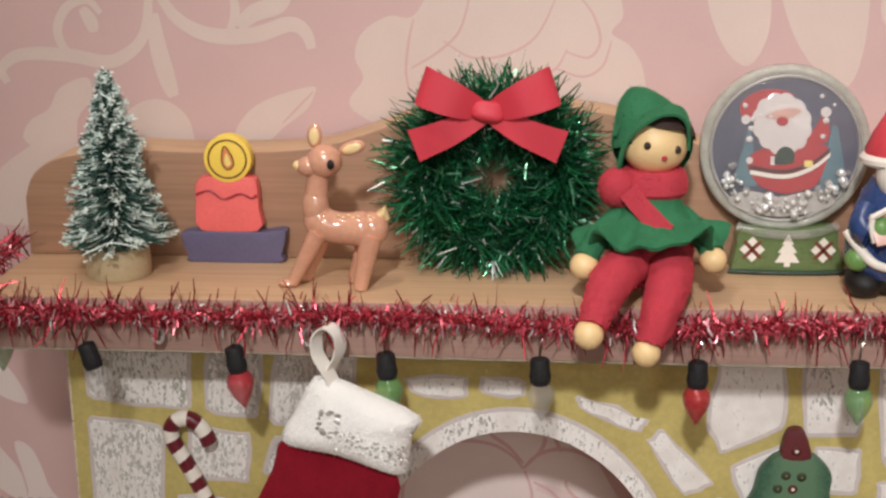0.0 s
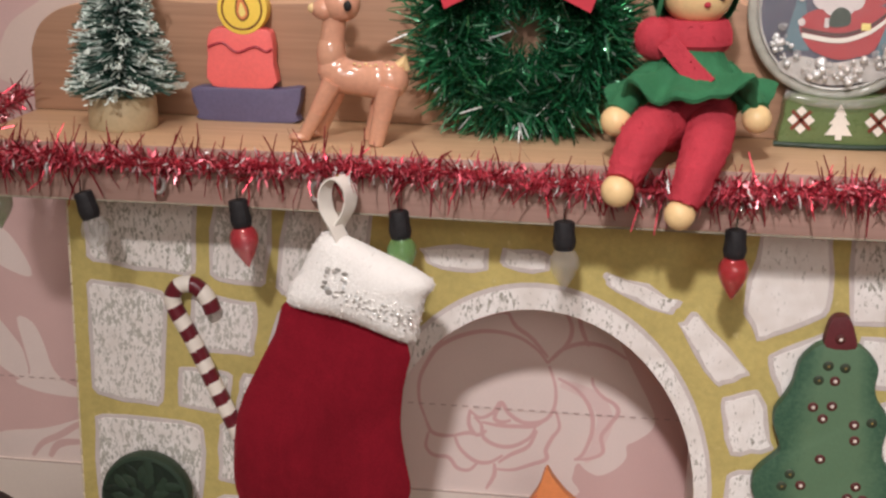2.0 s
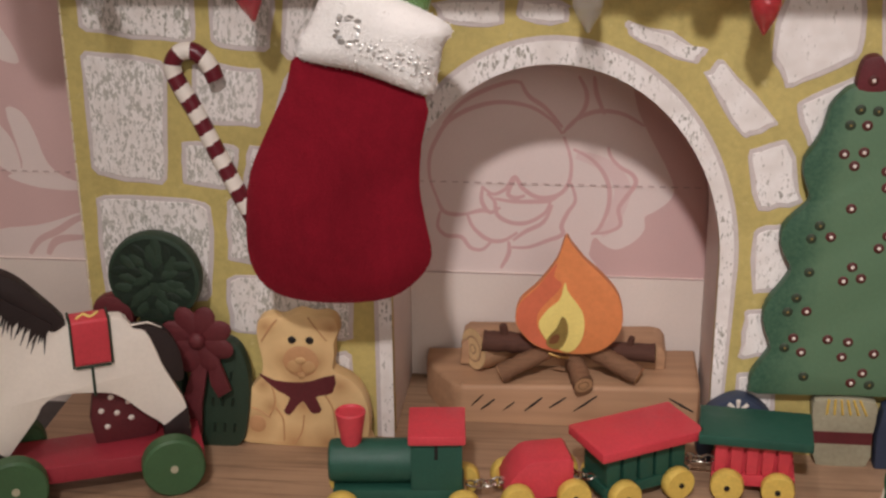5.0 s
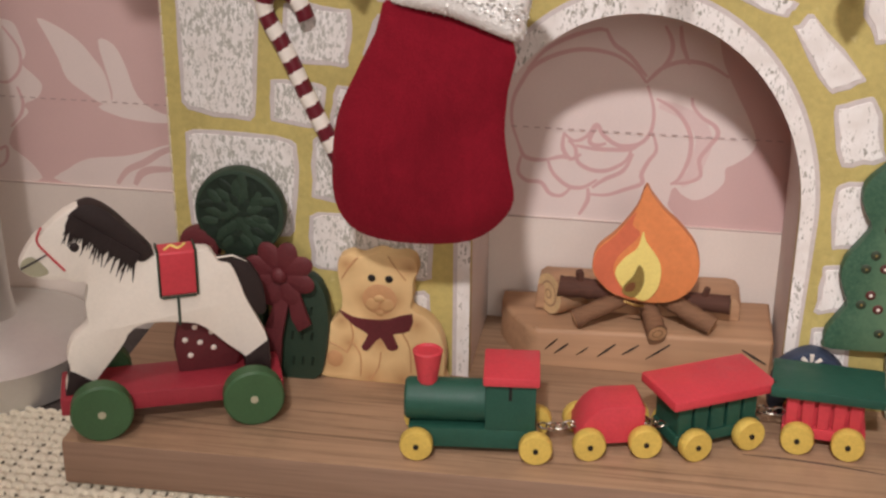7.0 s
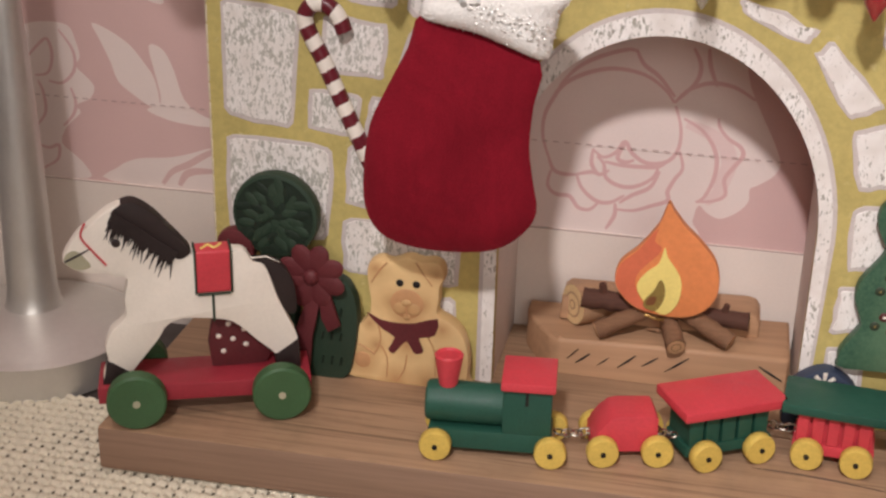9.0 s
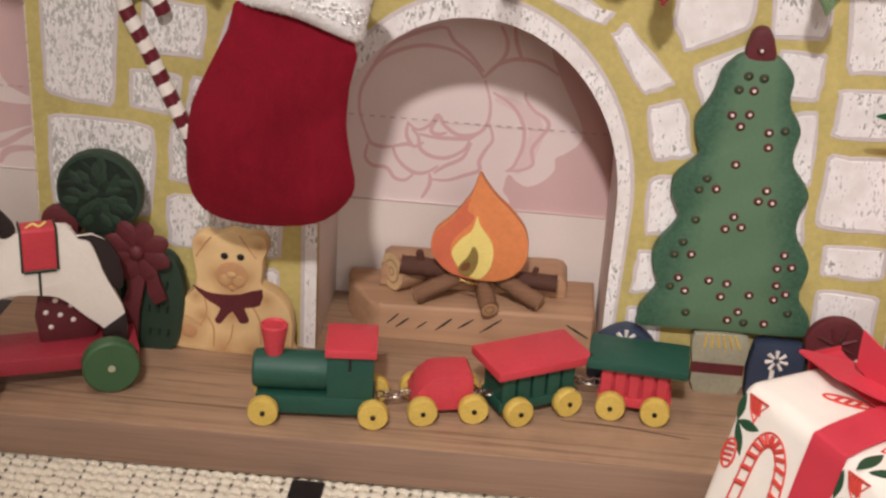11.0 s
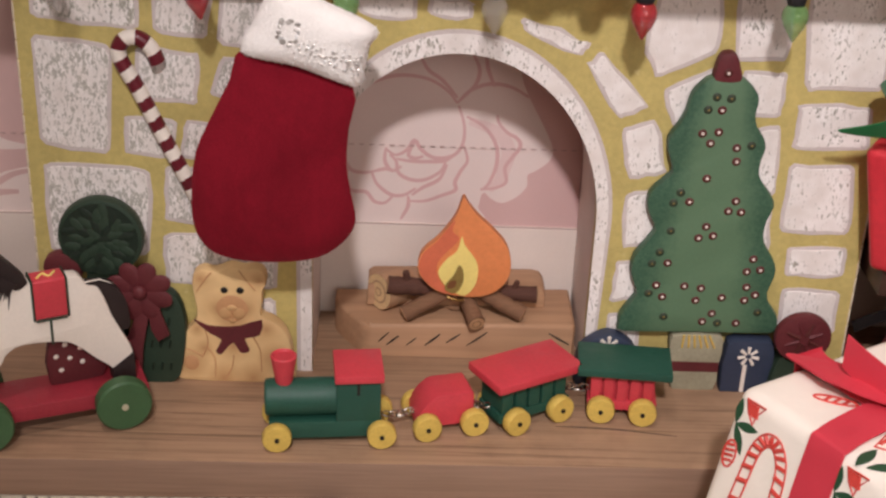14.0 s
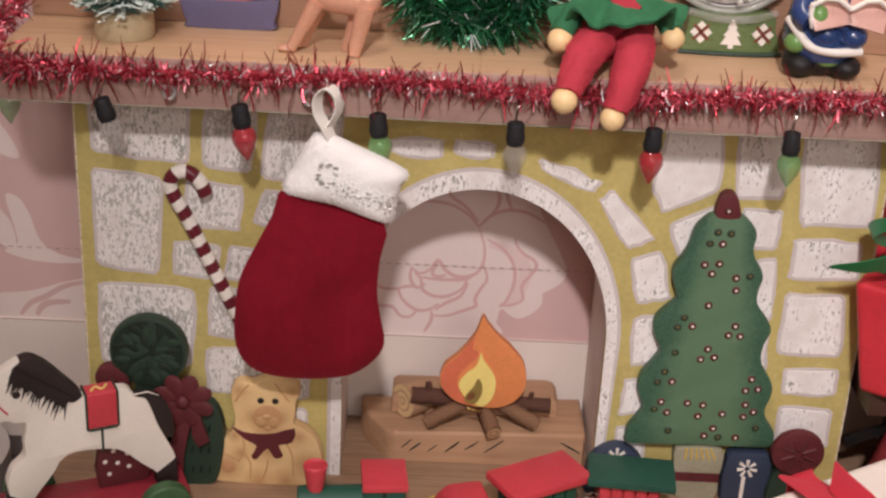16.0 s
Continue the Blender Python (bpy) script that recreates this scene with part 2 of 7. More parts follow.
WALL_PINK = paint("wallpaper_pink", srgb(208, 175, 171), 0.75, 0.05, 25, 1400, 0.00006, 0.25)
WALL_CREAM = paint("wallpaper_cream", srgb(224, 208, 202), 0.75, 0.05, 30, 1400, 0.00006, 0.25)
# cream drawn towards the pink: haze over the upper wall painted into the print
WALL_HAZED = paint("wallpaper_hazed_cream", srgb(216, 195, 185), 0.75, 0.05, 30, 1400, 0.00006, 0.25)
WALL_LINE = paint("wallpaper_line", srgb(210, 172, 170), 0.75, 0.05, 30, 1400, 0.00004, 0.25)
WALL_BLUSH = paint("wallpaper_blush", srgb(220, 196, 192), 0.75, 0.05, 30, 1400, 0.00004, 0.25)
WALL_GREY = paint("wallpaper_fold", srgb(168, 142, 138), 0.8, 0.1)
SKIRTING = paint("skirting_white", srgb(226, 214, 204), 0.55, 0.04, 40, 900, 0.00008)
GROUT = paint("grout_mustard", srgb(192, 175, 108), 0.7, 0.16, 70, 500, 0.0002, wear=srgb(205, 190, 130))
GROUT_EDGE = paint("grout_edge_grey", srgb(204, 194, 190), 0.75, 0.1, 90, 700)
CARD_EDGE = paint("card_edge", srgb(214, 200, 176), 0.8, 0.12, 200, 900, 0.0003, wear=srgb(120, 100, 80))
NICHE = paint("niche_card", srgb(222, 212, 206), 0.8, 0.08, 40, 600)


def stone_paint(name, cover, dark, size=1.0):
    """White paint with short slanting dabs of grey; cover is the share of dabs, dark their depth."""
    n = Nodes(name, 0.7, 0.0, 0.3)
    wide = n.noise(1.0, 3.0, n.stretch((900 * size, 900 * size, 380 * size), (0, radians(28), 0)), 0.6, 0.35)
    tiny = n.noise(1.0, 2.0, n.stretch((1700 * size, 1700 * size, 900 * size), (0, radians(40), 0)), 0.6, 0.3)
    patch = n.noise(95, 2.0)
    info = n.add("ShaderNodeObjectInfo").outputs["Random"]
    light = n.ramp(patch, [(0.3, srgb(226, 219, 212)), (0.7, srgb(246, 242, 238))])
    where = n.ramp(patch, [(0.3, (cover - 0.07,) * 3), (0.7, (cover + 0.06,) * 3)])
    gap = n.add("ShaderNodeMath")
    gap.operation = "SUBTRACT"
    n.tree.links.new(n.mix(0.3, wide, tiny), gap.inputs[0])
    n.tree.links.new(where, gap.inputs[1])
    dab = n.ramp(gap.outputs[0], [(0.0, (1, 1, 1)), (0.085, (0, 0, 0))])
    shade = n.ramp(tiny, [(0.35, shifted(dark, 0.7)), (0.65, shifted(dark, 1.35))])
    amount = n.mix(1.0, dab, n.ramp(info, [(0.0, (0.65,) * 3), (1.0, (1.0,) * 3)]), "MULTIPLY")
    n.put("Base Color", n.mix(amount, light, shade))
    n.bump(n.mix(0.5, wide, tiny), 0.6, 0.0003)
    return n.mat


STONE = stone_paint("stone_white_sponged", 0.37, srgb(150, 146, 132))
STONE_WORN = stone_paint("stone_grey_sponged", 0.44, srgb(156, 154, 140), 0.95)
STONE_CLEAN = stone_paint("stone_clean_white", 0.35, srgb(165, 160, 148))
SEQUIN = paint("grey_sequin", srgb(204, 200, 194), 0.35, 0.25, 500, 1500, 0.0001, 0.5, 0.6)
GLITTER = paint("dull_silver_glitter", srgb(212, 208, 202), 0.4, 0.15, 500, 1500, 0.0002, 0.5, 0.4)
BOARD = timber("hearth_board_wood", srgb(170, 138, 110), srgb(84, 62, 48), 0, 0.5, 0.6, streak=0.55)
BOARD_EDGE = timber("board_front_darker", srgb(146, 118, 99), srgb(98, 74, 60), 0, 0.65, 0.7, 0.0004)
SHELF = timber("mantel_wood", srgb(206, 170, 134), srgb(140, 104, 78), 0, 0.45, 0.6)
SHELF_EDGE = timber("mantel_front_darker", srgb(172, 138, 126), srgb(128, 98, 88), 0, 0.5, 0.6)
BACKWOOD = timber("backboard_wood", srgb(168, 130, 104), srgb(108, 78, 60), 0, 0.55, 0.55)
PALEWOOD = timber("pale_wood", srgb(208, 172, 138), srgb(156, 120, 94), 0, 0.55, 0.6)
HEARTHWOOD = timber("hearth_block_wood", srgb(184, 145, 112), srgb(128, 93, 70), 0, 0.6, 0.35)
CUTWOOD = paint("cut_wood_end", srgb(222, 190, 142), 0.8, 0.15, 150, 900, 0.0003)
TWIG = timber("twig_bark", srgb(92, 60, 48), srgb(46, 30, 26), 0, 0.8, 1.4, 0.0006)
CORDGREY = paint("dusty_grey_cord", srgb(156, 146, 128), 0.8, 0.3, 90, 900, 0.0003)
DARK_BROWN = timber("dark_brown_grain", srgb(74, 52, 42), srgb(44, 32, 28), 0, 0.5, 0.7)
TWIG_PALE = timber("twig_worn_bark", srgb(132, 97, 72), srgb(68, 46, 36), 0, 0.85, 1.6, 0.0006)
TWIG_END = paint("twig_cut_end", srgb(190, 148, 108), 0.8, 0.2, 300)
BLACK = paint("black_paint", srgb(26, 23, 23), 0.55, 0.2)
MANE = paint("mane_dark_brown", srgb(44, 33, 32), 0.6, 0.2)
CAPBLACK = paint("cap_black", srgb(30, 28, 30), 0.7, 0.25, 300, 1500, 0.0003)
WHITE = paint("white_paint", srgb(236, 228, 216), 0.5, 0.05, 60, 900)
RED = paint("red_paint", srgb(204, 66, 76), 0.45, 0.12, 80, 900, 0.0002)
DEEPRED = paint("deep_red_paint", srgb(156, 48, 60), 0.45, 0.14, 80, 900, 0.0002)
MOSSPOT = paint("moss_grey_paint", srgb(158, 154, 130), 0.6, 0.16, 110, 700, 0.0002, wear=srgb(190, 182, 160))
DIMBERRY = paint("berry_green_paint", srgb(52, 62, 46), 0.55, 0.15)
BERRY = paint("berry_dark_paint", srgb(84, 36, 34), 0.55, 0.15)
MAROON = paint("maroon_paint", srgb(96, 38, 42), 0.6, 0.18, 120, 900, 0.0003)
GREEN = paint("dark_green_paint", srgb(34, 80, 66), 0.5, 0.14, 80, 900, 0.0002)

WHEELGREEN = paint("wheel_green_paint", srgb(62, 96, 62), 0.5, 0.12, 90, 900, 0.0002)
LEAFGREEN = paint("leaf_green_paint", srgb(25, 40, 29), 0.6, 0.25, 120, 900, 0.0004)
CACTUS = paint("mid_green_paint", srgb(42, 60, 46), 0.55, 0.15, 90, 900, 0.0003)
YELLOW = paint("yellow_paint", srgb(210, 180, 90), 0.5, 0.16, 90, 900, 0.0002, wear=srgb(190, 160, 60))
BLUE = paint("slate_blue_paint", srgb(52, 62, 82), 0.55, 0.14, 90, 900, 0.0002)
PLUM = paint("plum_blue_paint", srgb(98, 92, 120), 0.55, 0.12, 80, 800, 0.0002)
CORAL = paint("coral_paint", srgb(240, 112, 108), 0.5, 0.08, 80, 900)
FLAMEYELLOW = paint("flame_yellow_paint", srgb(250, 214, 92), 0.5, 0.06, 80, 900)
PALEYELLOW = paint("pale_yellow_paint", srgb(240, 220, 130), 0.55, 0.08)
FLAMEORANGE = paint("flame_orange_paint", srgb(226, 140, 86), 0.5, 0.10, 60, 600)
FLAMERED = paint("flame_red_paint", srgb(214, 114, 82), 0.5, 0.10, 60, 600)
OLIVE = paint("olive_paint", srgb(140, 118, 62), 0.55, 0.2, 300)
BROWNLINE = paint("brown_paint_line", srgb(120, 76, 44), 0.6, 0.1)
STONEPOT = paint("pale_green_grey_paint", srgb(176, 172, 146), 0.6, 0.08, 90)

BEARSHADE = paint("bear_tan_shading", srgb(196, 148, 104), 0.6, 0.08)


def velvet(name, colour):
    """Pile cloth with brushed streaks and a soft tinted edge."""
    n = Nodes(name, 0.95, 0.0, 0.1)
    brushed = n.noise(1.0, 4.0, n.stretch((190, 190, 60), (0, radians(20), 0)), 0.7, 0.6)
    patch = n.noise(34, 3.0, None, 0.6, 0.4)
    pile = n.noise(1700, 2.0)
    col = n.mix(0.5, n.ramp(brushed, [(0.3, shifted(colour, 0.8)), (0.7, shifted(colour, 1.2))]), n.ramp(patch, [(0.35, shifted(colour, 0.62)), (0.65, shifted(colour, 1.25))]))
    col = n.mix(0.16, col, n.ramp(pile, [(0.35, shifted(colour, 0.5)), (0.65, shifted(colour, 1.6))]))
    n.put("Base Color", col)
    n.put("Sheen Weight", 0.8)
    n.put("Sheen Roughness", 0.35)
    n.put("Sheen Tint", srgb(226, 110, 120))
    n.bump(n.mix(0.85, pile, patch), 0.8, 0.0022)
    return n.mat


VELVET = velvet("red_velvet", srgb(124, 22, 36))
PLUSH = paint("white_plush", srgb(248, 245, 240), 0.95, 0.05, 120, 2200, 0.0008, 0.2, sheen=0.3)
SATIN_RED = paint("red_satin", srgb(206, 54, 70), 0.66, 0.08, 60, 2200, 0.0001, 0.6)
SATIN_WHITE = paint("white_satin", srgb(236, 230, 220), 0.4, 0.04, 60, 2200, 0.0001, 0.6)
SATIN_GREEN = paint("green_satin", srgb(20, 106, 62), 0.35, 0.08, 60, 2200, 0.0001, 0.6)
FELT_GREEN = paint("green_felt", srgb(54, 114, 78), 0.95, 0.14, 120, 1400, 0.0006, 0.2, sheen=0.55)
FELT_RED = paint("red_felt", srgb(186, 62, 74), 0.95, 0.14, 120, 1400, 0.0006, 0.2, sheen=0.55)
CANE_RED = paint("cane_red", srgb(104, 32, 42), 0.35, 0.12)
BEAD = paint("wooden_bead", srgb(238, 204, 150), 0.4, 0.06, 120, 900)
HAIR = paint("dark_brown_paint", srgb(58, 42, 36), 0.7, 0.2)
PORCELAIN = paint("glazed_tan_china", srgb(214, 158, 130), 0.14, 0.12, 110, 700, 0.00005, 0.7)
PORCELAIN_PINK = paint("glazed_pink_cream_china", srgb(208, 156, 128), 0.16, 0.10, 110, 700, 0.00005, 0.7)
PORCELAIN_PALE = paint("glazed_cream_china", srgb(246, 216, 160), 0.16, 0.06, 110, 700, 0.00005, 0.7)
STEEL = paint("brushed_steel", srgb(214, 212, 208), 0.4, 0.04, 40, 400, 0.00003, 0.5, 0.72)
WIRE = paint("bright_wire", srgb(206, 200, 190), 0.22, 0.04, 60, 1200, 0.00002, 0.5, 1.0)
BRASS = paint("brass_hook", srgb(196, 164, 104), 0.3, 0.08, 60, 1200, 0.00002, 0.5, 1.0)
GOLDBASE = paint("gold_painted_base", srgb(184, 166, 132), 0.6, 0.1, 200, 900, 0.0002, 0.4, 0.0)
FOIL_RED = paint("red_foil", srgb(226, 102, 118), 0.35, 0.2, 300, 900, 0.00002, 0.6, 0.35)
FOIL_DARK = paint("dark_red_foil", srgb(160, 46, 60), 0.3, 0.2, 300, 900, 0.00002, 0.6, 0.75)
FOIL_GREEN = paint("green_foil", srgb(54, 138, 90), 0.2, 0.25, 300, 900, 0.00002, 0.9, 0.5)
FOIL_DEEP = paint("deep_green_foil", srgb(28, 86, 56), 0.26, 0.2, 300, 900, 0.00002, 0.8, 0.5)
# pale foils painted as tinsel glints; the silver also serves real glitter, sequins and bead
GLINT_PINK = paint("red_foil_glint", srgb(248, 170, 178), 0.36, 0.1, 300, 900, 0.00002, 0.6, 0.8)
GLINT_MINT = paint("green_foil_glint", srgb(150, 226, 184), 0.2, 0.05, 300, 900, 0.00002, 0.6, 0.8)
SILVER_AND_GLINT = paint("silver_foil_and_glint", srgb(240, 242, 240), 0.3, 0.05, 300, 900, 0.00002, 0.6, 0.5)
BRISTLE = paint("dark_green_bristle", srgb(62, 96, 84), 0.7, 0.2, 300, 900)
FROST = paint("frosted_bristle", srgb(222, 234, 226), 0.8, 0.06, 300, 900)
NIGHT = paint("night_blue_print", srgb(84, 84, 100), 0.4, 0.1, 60, 600)
COAT_RED = paint("print_coat_red", srgb(176, 52, 56), 0.4, 0.1, 60, 600)
TEAL = paint("teal_print", srgb(92, 122, 132), 0.4, 0.1, 60, 600)
KNITGREEN = paint("knit_green_print", srgb(102, 120, 76), 0.3, 0.1, 150, 900)
KNITRED = paint("knit_brown_print", srgb(128, 66, 54), 0.3, 0.1, 150, 900)
JACKETBLUE = paint("glazed_blue", srgb(44, 66, 112), 0.25, 0.15, 120, 900, 0.0001, 0.6)
PINKSKIN = paint("glazed_pink", srgb(206, 160, 146), 0.3, 0.08)
GREENGLAZE = paint("glazed_green", srgb(110, 150, 84), 0.3, 0.15)
SACK_RED = paint("sack_red_cloth", srgb(142, 29, 43), 0.55, 0.10, 40, 900, 0.0002)
DULL_WHITE = paint("dull_white_print", srgb(214, 204, 200), 0.5, 0.06)
WRAP_WHITE = paint("white_gift_wrap", srgb(247, 241, 228), 0.45, 0.03, 60, 110, 0.0006)
WRAP_RED = paint("red_gift_wrap", srgb(204, 52, 62), 0.4, 0.16, 34, 260, 0.0005)
PRINT_RED = paint("print_red", srgb(210, 74, 64), 0.45, 0.08)
PRINT_GREEN = paint("print_green", srgb(34, 78, 52), 0.45, 0.1)
CREAM_THREAD = paint("cream_thread", srgb(224, 216, 196), 0.9, 0.10, 200, 1600, 0.0005, 0.2)
TABLE = paint("dark_table", srgb(70, 62, 60), 0.6, 0.2, 40, 500)
ROOM_WALL = paint("room_wall", srgb(206, 198, 190), 0.9, 0.03, 2, 60)


def clear_plastic(name, colour, see_through, rough=0.08):
    """Thin moulded plastic or glass that lets the view through and keeps its shine."""
    n = Nodes(name, rough, 0.0, 0.8)
    n.put("Base Color", n.ramp(n.noise(220, 3.0), [(0.35, shifted(colour, 0.85)), (0.65, shifted(colour, 1.1))]))
    n.put("Alpha", 1 - see_through)
    n.put("Coat Weight", 0.6)
    n.put("Coat Roughness", 0.05)
    return n.mat


GLASS_CLEAR = clear_plastic("clear_plastic", srgb(196, 192, 188), 0.76, 0.07)
GLASS_DOME = clear_plastic("clear_dome", srgb(226, 222, 220), 0.88, 0.04)
GLASS_RED = clear_plastic("red_plastic", srgb(186, 40, 56), 0.34, 0.05)
GLASS_GREEN = clear_plastic("green_plastic", srgb(112, 168, 104), 0.5, 0.05)
GLASS_PINK = clear_plastic("sheer_pink", srgb(238, 196, 196), 0.35, 0.3)
GLASS_AMBER = clear_plastic("amber_plastic", srgb(226, 136, 44), 0.25)
RIMGLASS = clear_plastic("clear_rim", srgb(206, 204, 192), 0.45, 0.04)


def airbrushed(name, edge, middle):
    """Tree paint with a paler sponged middle that narrows upwards."""
    n = Nodes(name, 0.5, 0.0, 0.4)
    axes = n.add("ShaderNodeSeparateXYZ")
    n.tree.links.new(n.coord, axes.inputs[0])

    def sums(how, p, q):
        node = n.add("ShaderNodeMath")
        node.operation = how
        for socket, value in zip(node.inputs, (p, q)):
            if isinstance(value, bpy.types.NodeSocket):
                n.tree.links.new(value, socket)
            else:
                socket.default_value = value
        return node.outputs[0]

    half = sums("SUBTRACT", 0.0355, sums("MULTIPLY", axes.outputs["Z"], 0.19))
    share = sums("DIVIDE", sums("ABSOLUTE", axes.outputs["X"], 0.0), half)
    share = sums("ADD", share, sums("MULTIPLY", sums("SUBTRACT", n.noise(140, 4.0, None, 0.7), 0.5), 0.45))
    tone = n.ramp(share, [(0.45, middle), (0.9, edge)])
    dabs = n.noise(700, 4.0, None, 0.7)
    n.put("Base Color", n.mix(n.ramp(dabs, [(0.4, (0.0,) * 3), (0.7, (0.45,) * 3)]), tone, shifted(middle, 1.15)))
    n.bump(dabs, 0.5, 0.0002)
    return n.mat


def brushed_spots(name, base, shade, spots):
    """Honey paint with soft airbrushed patches; spots are (x, z, radius) in centimetres from the thing's foot."""
    n = Nodes(name, 0.6, 0.0, 0.35)
    cloud = n.noise(60, 4.0, None, 0.65)
    col = n.ramp(cloud, [(0.3, shifted(base, 0.92)), (0.7, shifted(base, 1.08))])
    for x, z, r in spots:
        near = n.add("ShaderNodeVectorMath")
        near.operation = "DISTANCE"
        flat = n.add("ShaderNodeVectorMath")
        flat.operation = "MULTIPLY"
        n.tree.links.new(n.coord, flat.inputs[0])
        flat.inputs[1].default_value = (1, 0, 1)
        n.tree.links.new(flat.outputs[0], near.inputs[0])
        near.inputs[1].default_value = (x * CM, 0, z * CM)
        col = n.mix(n.ramp(near.outputs["Value"], [(0.25 * r * CM, (0.75,) * 3), (r * CM, (0.0,) * 3)]), col, shade)
    n.put("Base Color", col)
    n.bump(n.noise(500, 3.0), 0.4, 0.00015)
    return n.mat


BEARTAN = brushed_spots("bear_honey_paint", srgb(228, 194, 140), srgb(178, 128, 84), [(0.03, 2.9, 0.75), (-0.55, 3.3, 0.5), (0.6, 3.3, 0.5), (-1.15, 4.55, 0.45), (1.1, 4.55, 0.45), (-1.65, 0.75, 0.7), (-1.1, 1.5, 0.45), (-1.35, 2.35, 0.4), (1.35, 2.4, 0.5), (1.7, 1.1, 0.75), (-0.35, 0.2, 0.6), (0.8, 0.2, 0.6), (0.05, 1.6, 0.5)])

TREEGREEN = airbrushed("tree_green_paint", srgb(50, 86, 67), srgb(88, 118, 90))

# ---- the setting ----
GROUND, TABLE_Z, SHELF_Z, WALL_Y = -1.65, -1.95, 19.05, 5.3

solo("ground", box(-150, 150, -220, 6, TABLE_Z - 3, TABLE_Z), TABLE, 0, 0, TABLE_Z, "dark table top under the whole display", "table", kind="structure", smooth=0)
wall_back = thing("wall_back", 0, WALL_Y, TABLE_Z, "pink wallpapered board wall with cream roses", "wall", kind="structure")
part("wallpaper", box(-150, 150, WALL_Y, WALL_Y + 1.5, TABLE_Z, 160), WALL_PINK, wall_back, smooth=0)
part("skirting", box(-150, 150, WALL_Y - 0.12, WALL_Y - 0.004, TABLE_Z, 4.25), SKIRTING, wall_back, "plain white lower border", smooth=0)
for side, x in (("wall_left", -151), ("wall_right", 150)):
    solo(side, box(x, x + 1, -220, 7, TABLE_Z, 160), ROOM_WALL, x, 0, GROUND, "plain pale room wall", "wall", kind="structure", smooth=0)
solo("wall_front", box(-151, 151, -221, -220, TABLE_Z, 160), ROOM_WALL, 0, -220, GROUND, "plain pale room wall", "wall", kind="structure", smooth=0)
solo("ceiling", box(-151, 151, -221, 7, 160, 161), ROOM_WALL, 0, 0, 160, "plain pale room ceiling", "ceiling", kind="structure", smooth=0)


LAYER = [0.003]


def wall_shape(name, outline, depth, mat, steps=5):
    LAYER[0] += 0.0001
    depth = LAYER[0]
    part(name, slab(spline(outline, steps), WALL_Y - depth, WALL_Y - 0.002), mat, wall_back, smooth=0)


def wall_line(points, width=0.1, depth=0.05, mat=WALL_LINE):
    LAYER[0] += 0.0001
    depth = LAYER[0] + 0.0012
    line = spline([(x, WALL_Y - depth, z) for x, z in points], 5, False)
    sides = []
    for i in range(len(line)):
        a, b = line[max(i - 1, 0)], line[min(i + 1, len(line) - 1)]
        d = math.hypot(b[0] - a[0], b[2] - a[2])
        w = width * (0.55 + 0.45 * math.sin(math.pi * i / (len(line) - 1)))
        sides.append((-(b[2] - a[2]) / d * w, 0, (b[0] - a[0]) / d * w))
    part("printed_line", ribbon(line, sides, 0.001), mat, wall_back, smooth=0)


# roses and leaves printed on the paper: behind the arch, beside the fireplace, above the mantel
wall_shape("printed_rose", [(-6.5, 4.3), (-7.0, 9.0), (-5.5, 13.5), (1.0, 14.0), (2.5, 10.6), (3.0, 9.6), (3.6, 8.5), (3.9, 7.7), (3.7, 7.2), (3.2, 6.8), (2.9, 6.6), (2.9, 6.1), (2.5, 5.6), (1.9, 5.3), (1.4, 5.5), (1.15, 5.75), (1.0, 5.6), (0.9, 5.1), (0.6, 4.3)], 0.015, WALL_CREAM)
for band in ([(0.35, 8.95), (1.1, 8.7), (1.75, 8.3), (2.05, 7.6), (1.9, 6.9), (1.72, 6.3), (1.3, 5.9)],):
    wall_line(band, 0.3, 0.05, WALL_BLUSH)
wall_line([(-0.18, 9.71), (-0.58, 10.21), (-1.35, 10.69), (-2.44, 10.84), (-3.42, 10.61), (-4.29, 10.11), (-4.72, 9.46), (-5.00, 8.76), (-5.01, 7.93), (-4.74, 7.11)], 0.085)
wall_line([(-0.18, 9.71), (0.30, 10.25), (1.06, 10.57), (1.94, 10.49), (2.74, 10.06)], 0.085)
wall_line([(-1.72, 11.64), (-1.41, 11.09), (-0.81, 10.66), (-0.18, 9.94)], 0.085)
wall_line([(-4.50, 9.99), (-3.85, 10.76), (-2.99, 11.27), (-2.02, 11.60), (-1.64, 11.53)], 0.085)
wall_line([(0.36, 11.84), (0.65, 11.23), (0.56, 10.60), (-0.02, 9.87)], 0.085)
wall_line([(0.90, 11.86), (1.01, 11.19), (1.31, 10.46)], 0.085)
wall_line([(-0.12, 9.60), (0.15, 8.73), (0.11, 7.90), (-0.28, 7.38), (-1.00, 7.26), (-1.57, 7.59), (-1.88, 8.03), (-2.18, 7.59), (-2.65, 7.34), (-3.05, 7.60)], 0.085)
wall_line([(-1.85, 8.00), (-2.12, 7.39), (-1.84, 7.22), (-1.49, 7.33)], 0.085)
wall_line([(-3.05, 7.66), (-3.09, 7.06), (-2.79, 6.63), (-2.40, 6.84)], 0.085)
wall_line([(-2.90, 7.36), (-2.62, 7.07), (-2.51, 6.54), (-2.00, 6.25), (-1.38, 6.27), (-0.76, 6.66), (-0.55, 7.15)], 0.085)
wall_line([(-2.60, 7.17), (-1.95, 7.08), (-1.28, 7.09), (-0.59, 7.15), (-0.17, 7.47)], 0.085)
wall_line([(0.18, 7.84), (0.35, 7.19), (0.08, 6.70), (-0.13, 6.20), (-0.10, 5.83), (-0.68, 5.56), (-1.36, 5.29), (-1.98, 5.27)], 0.085)
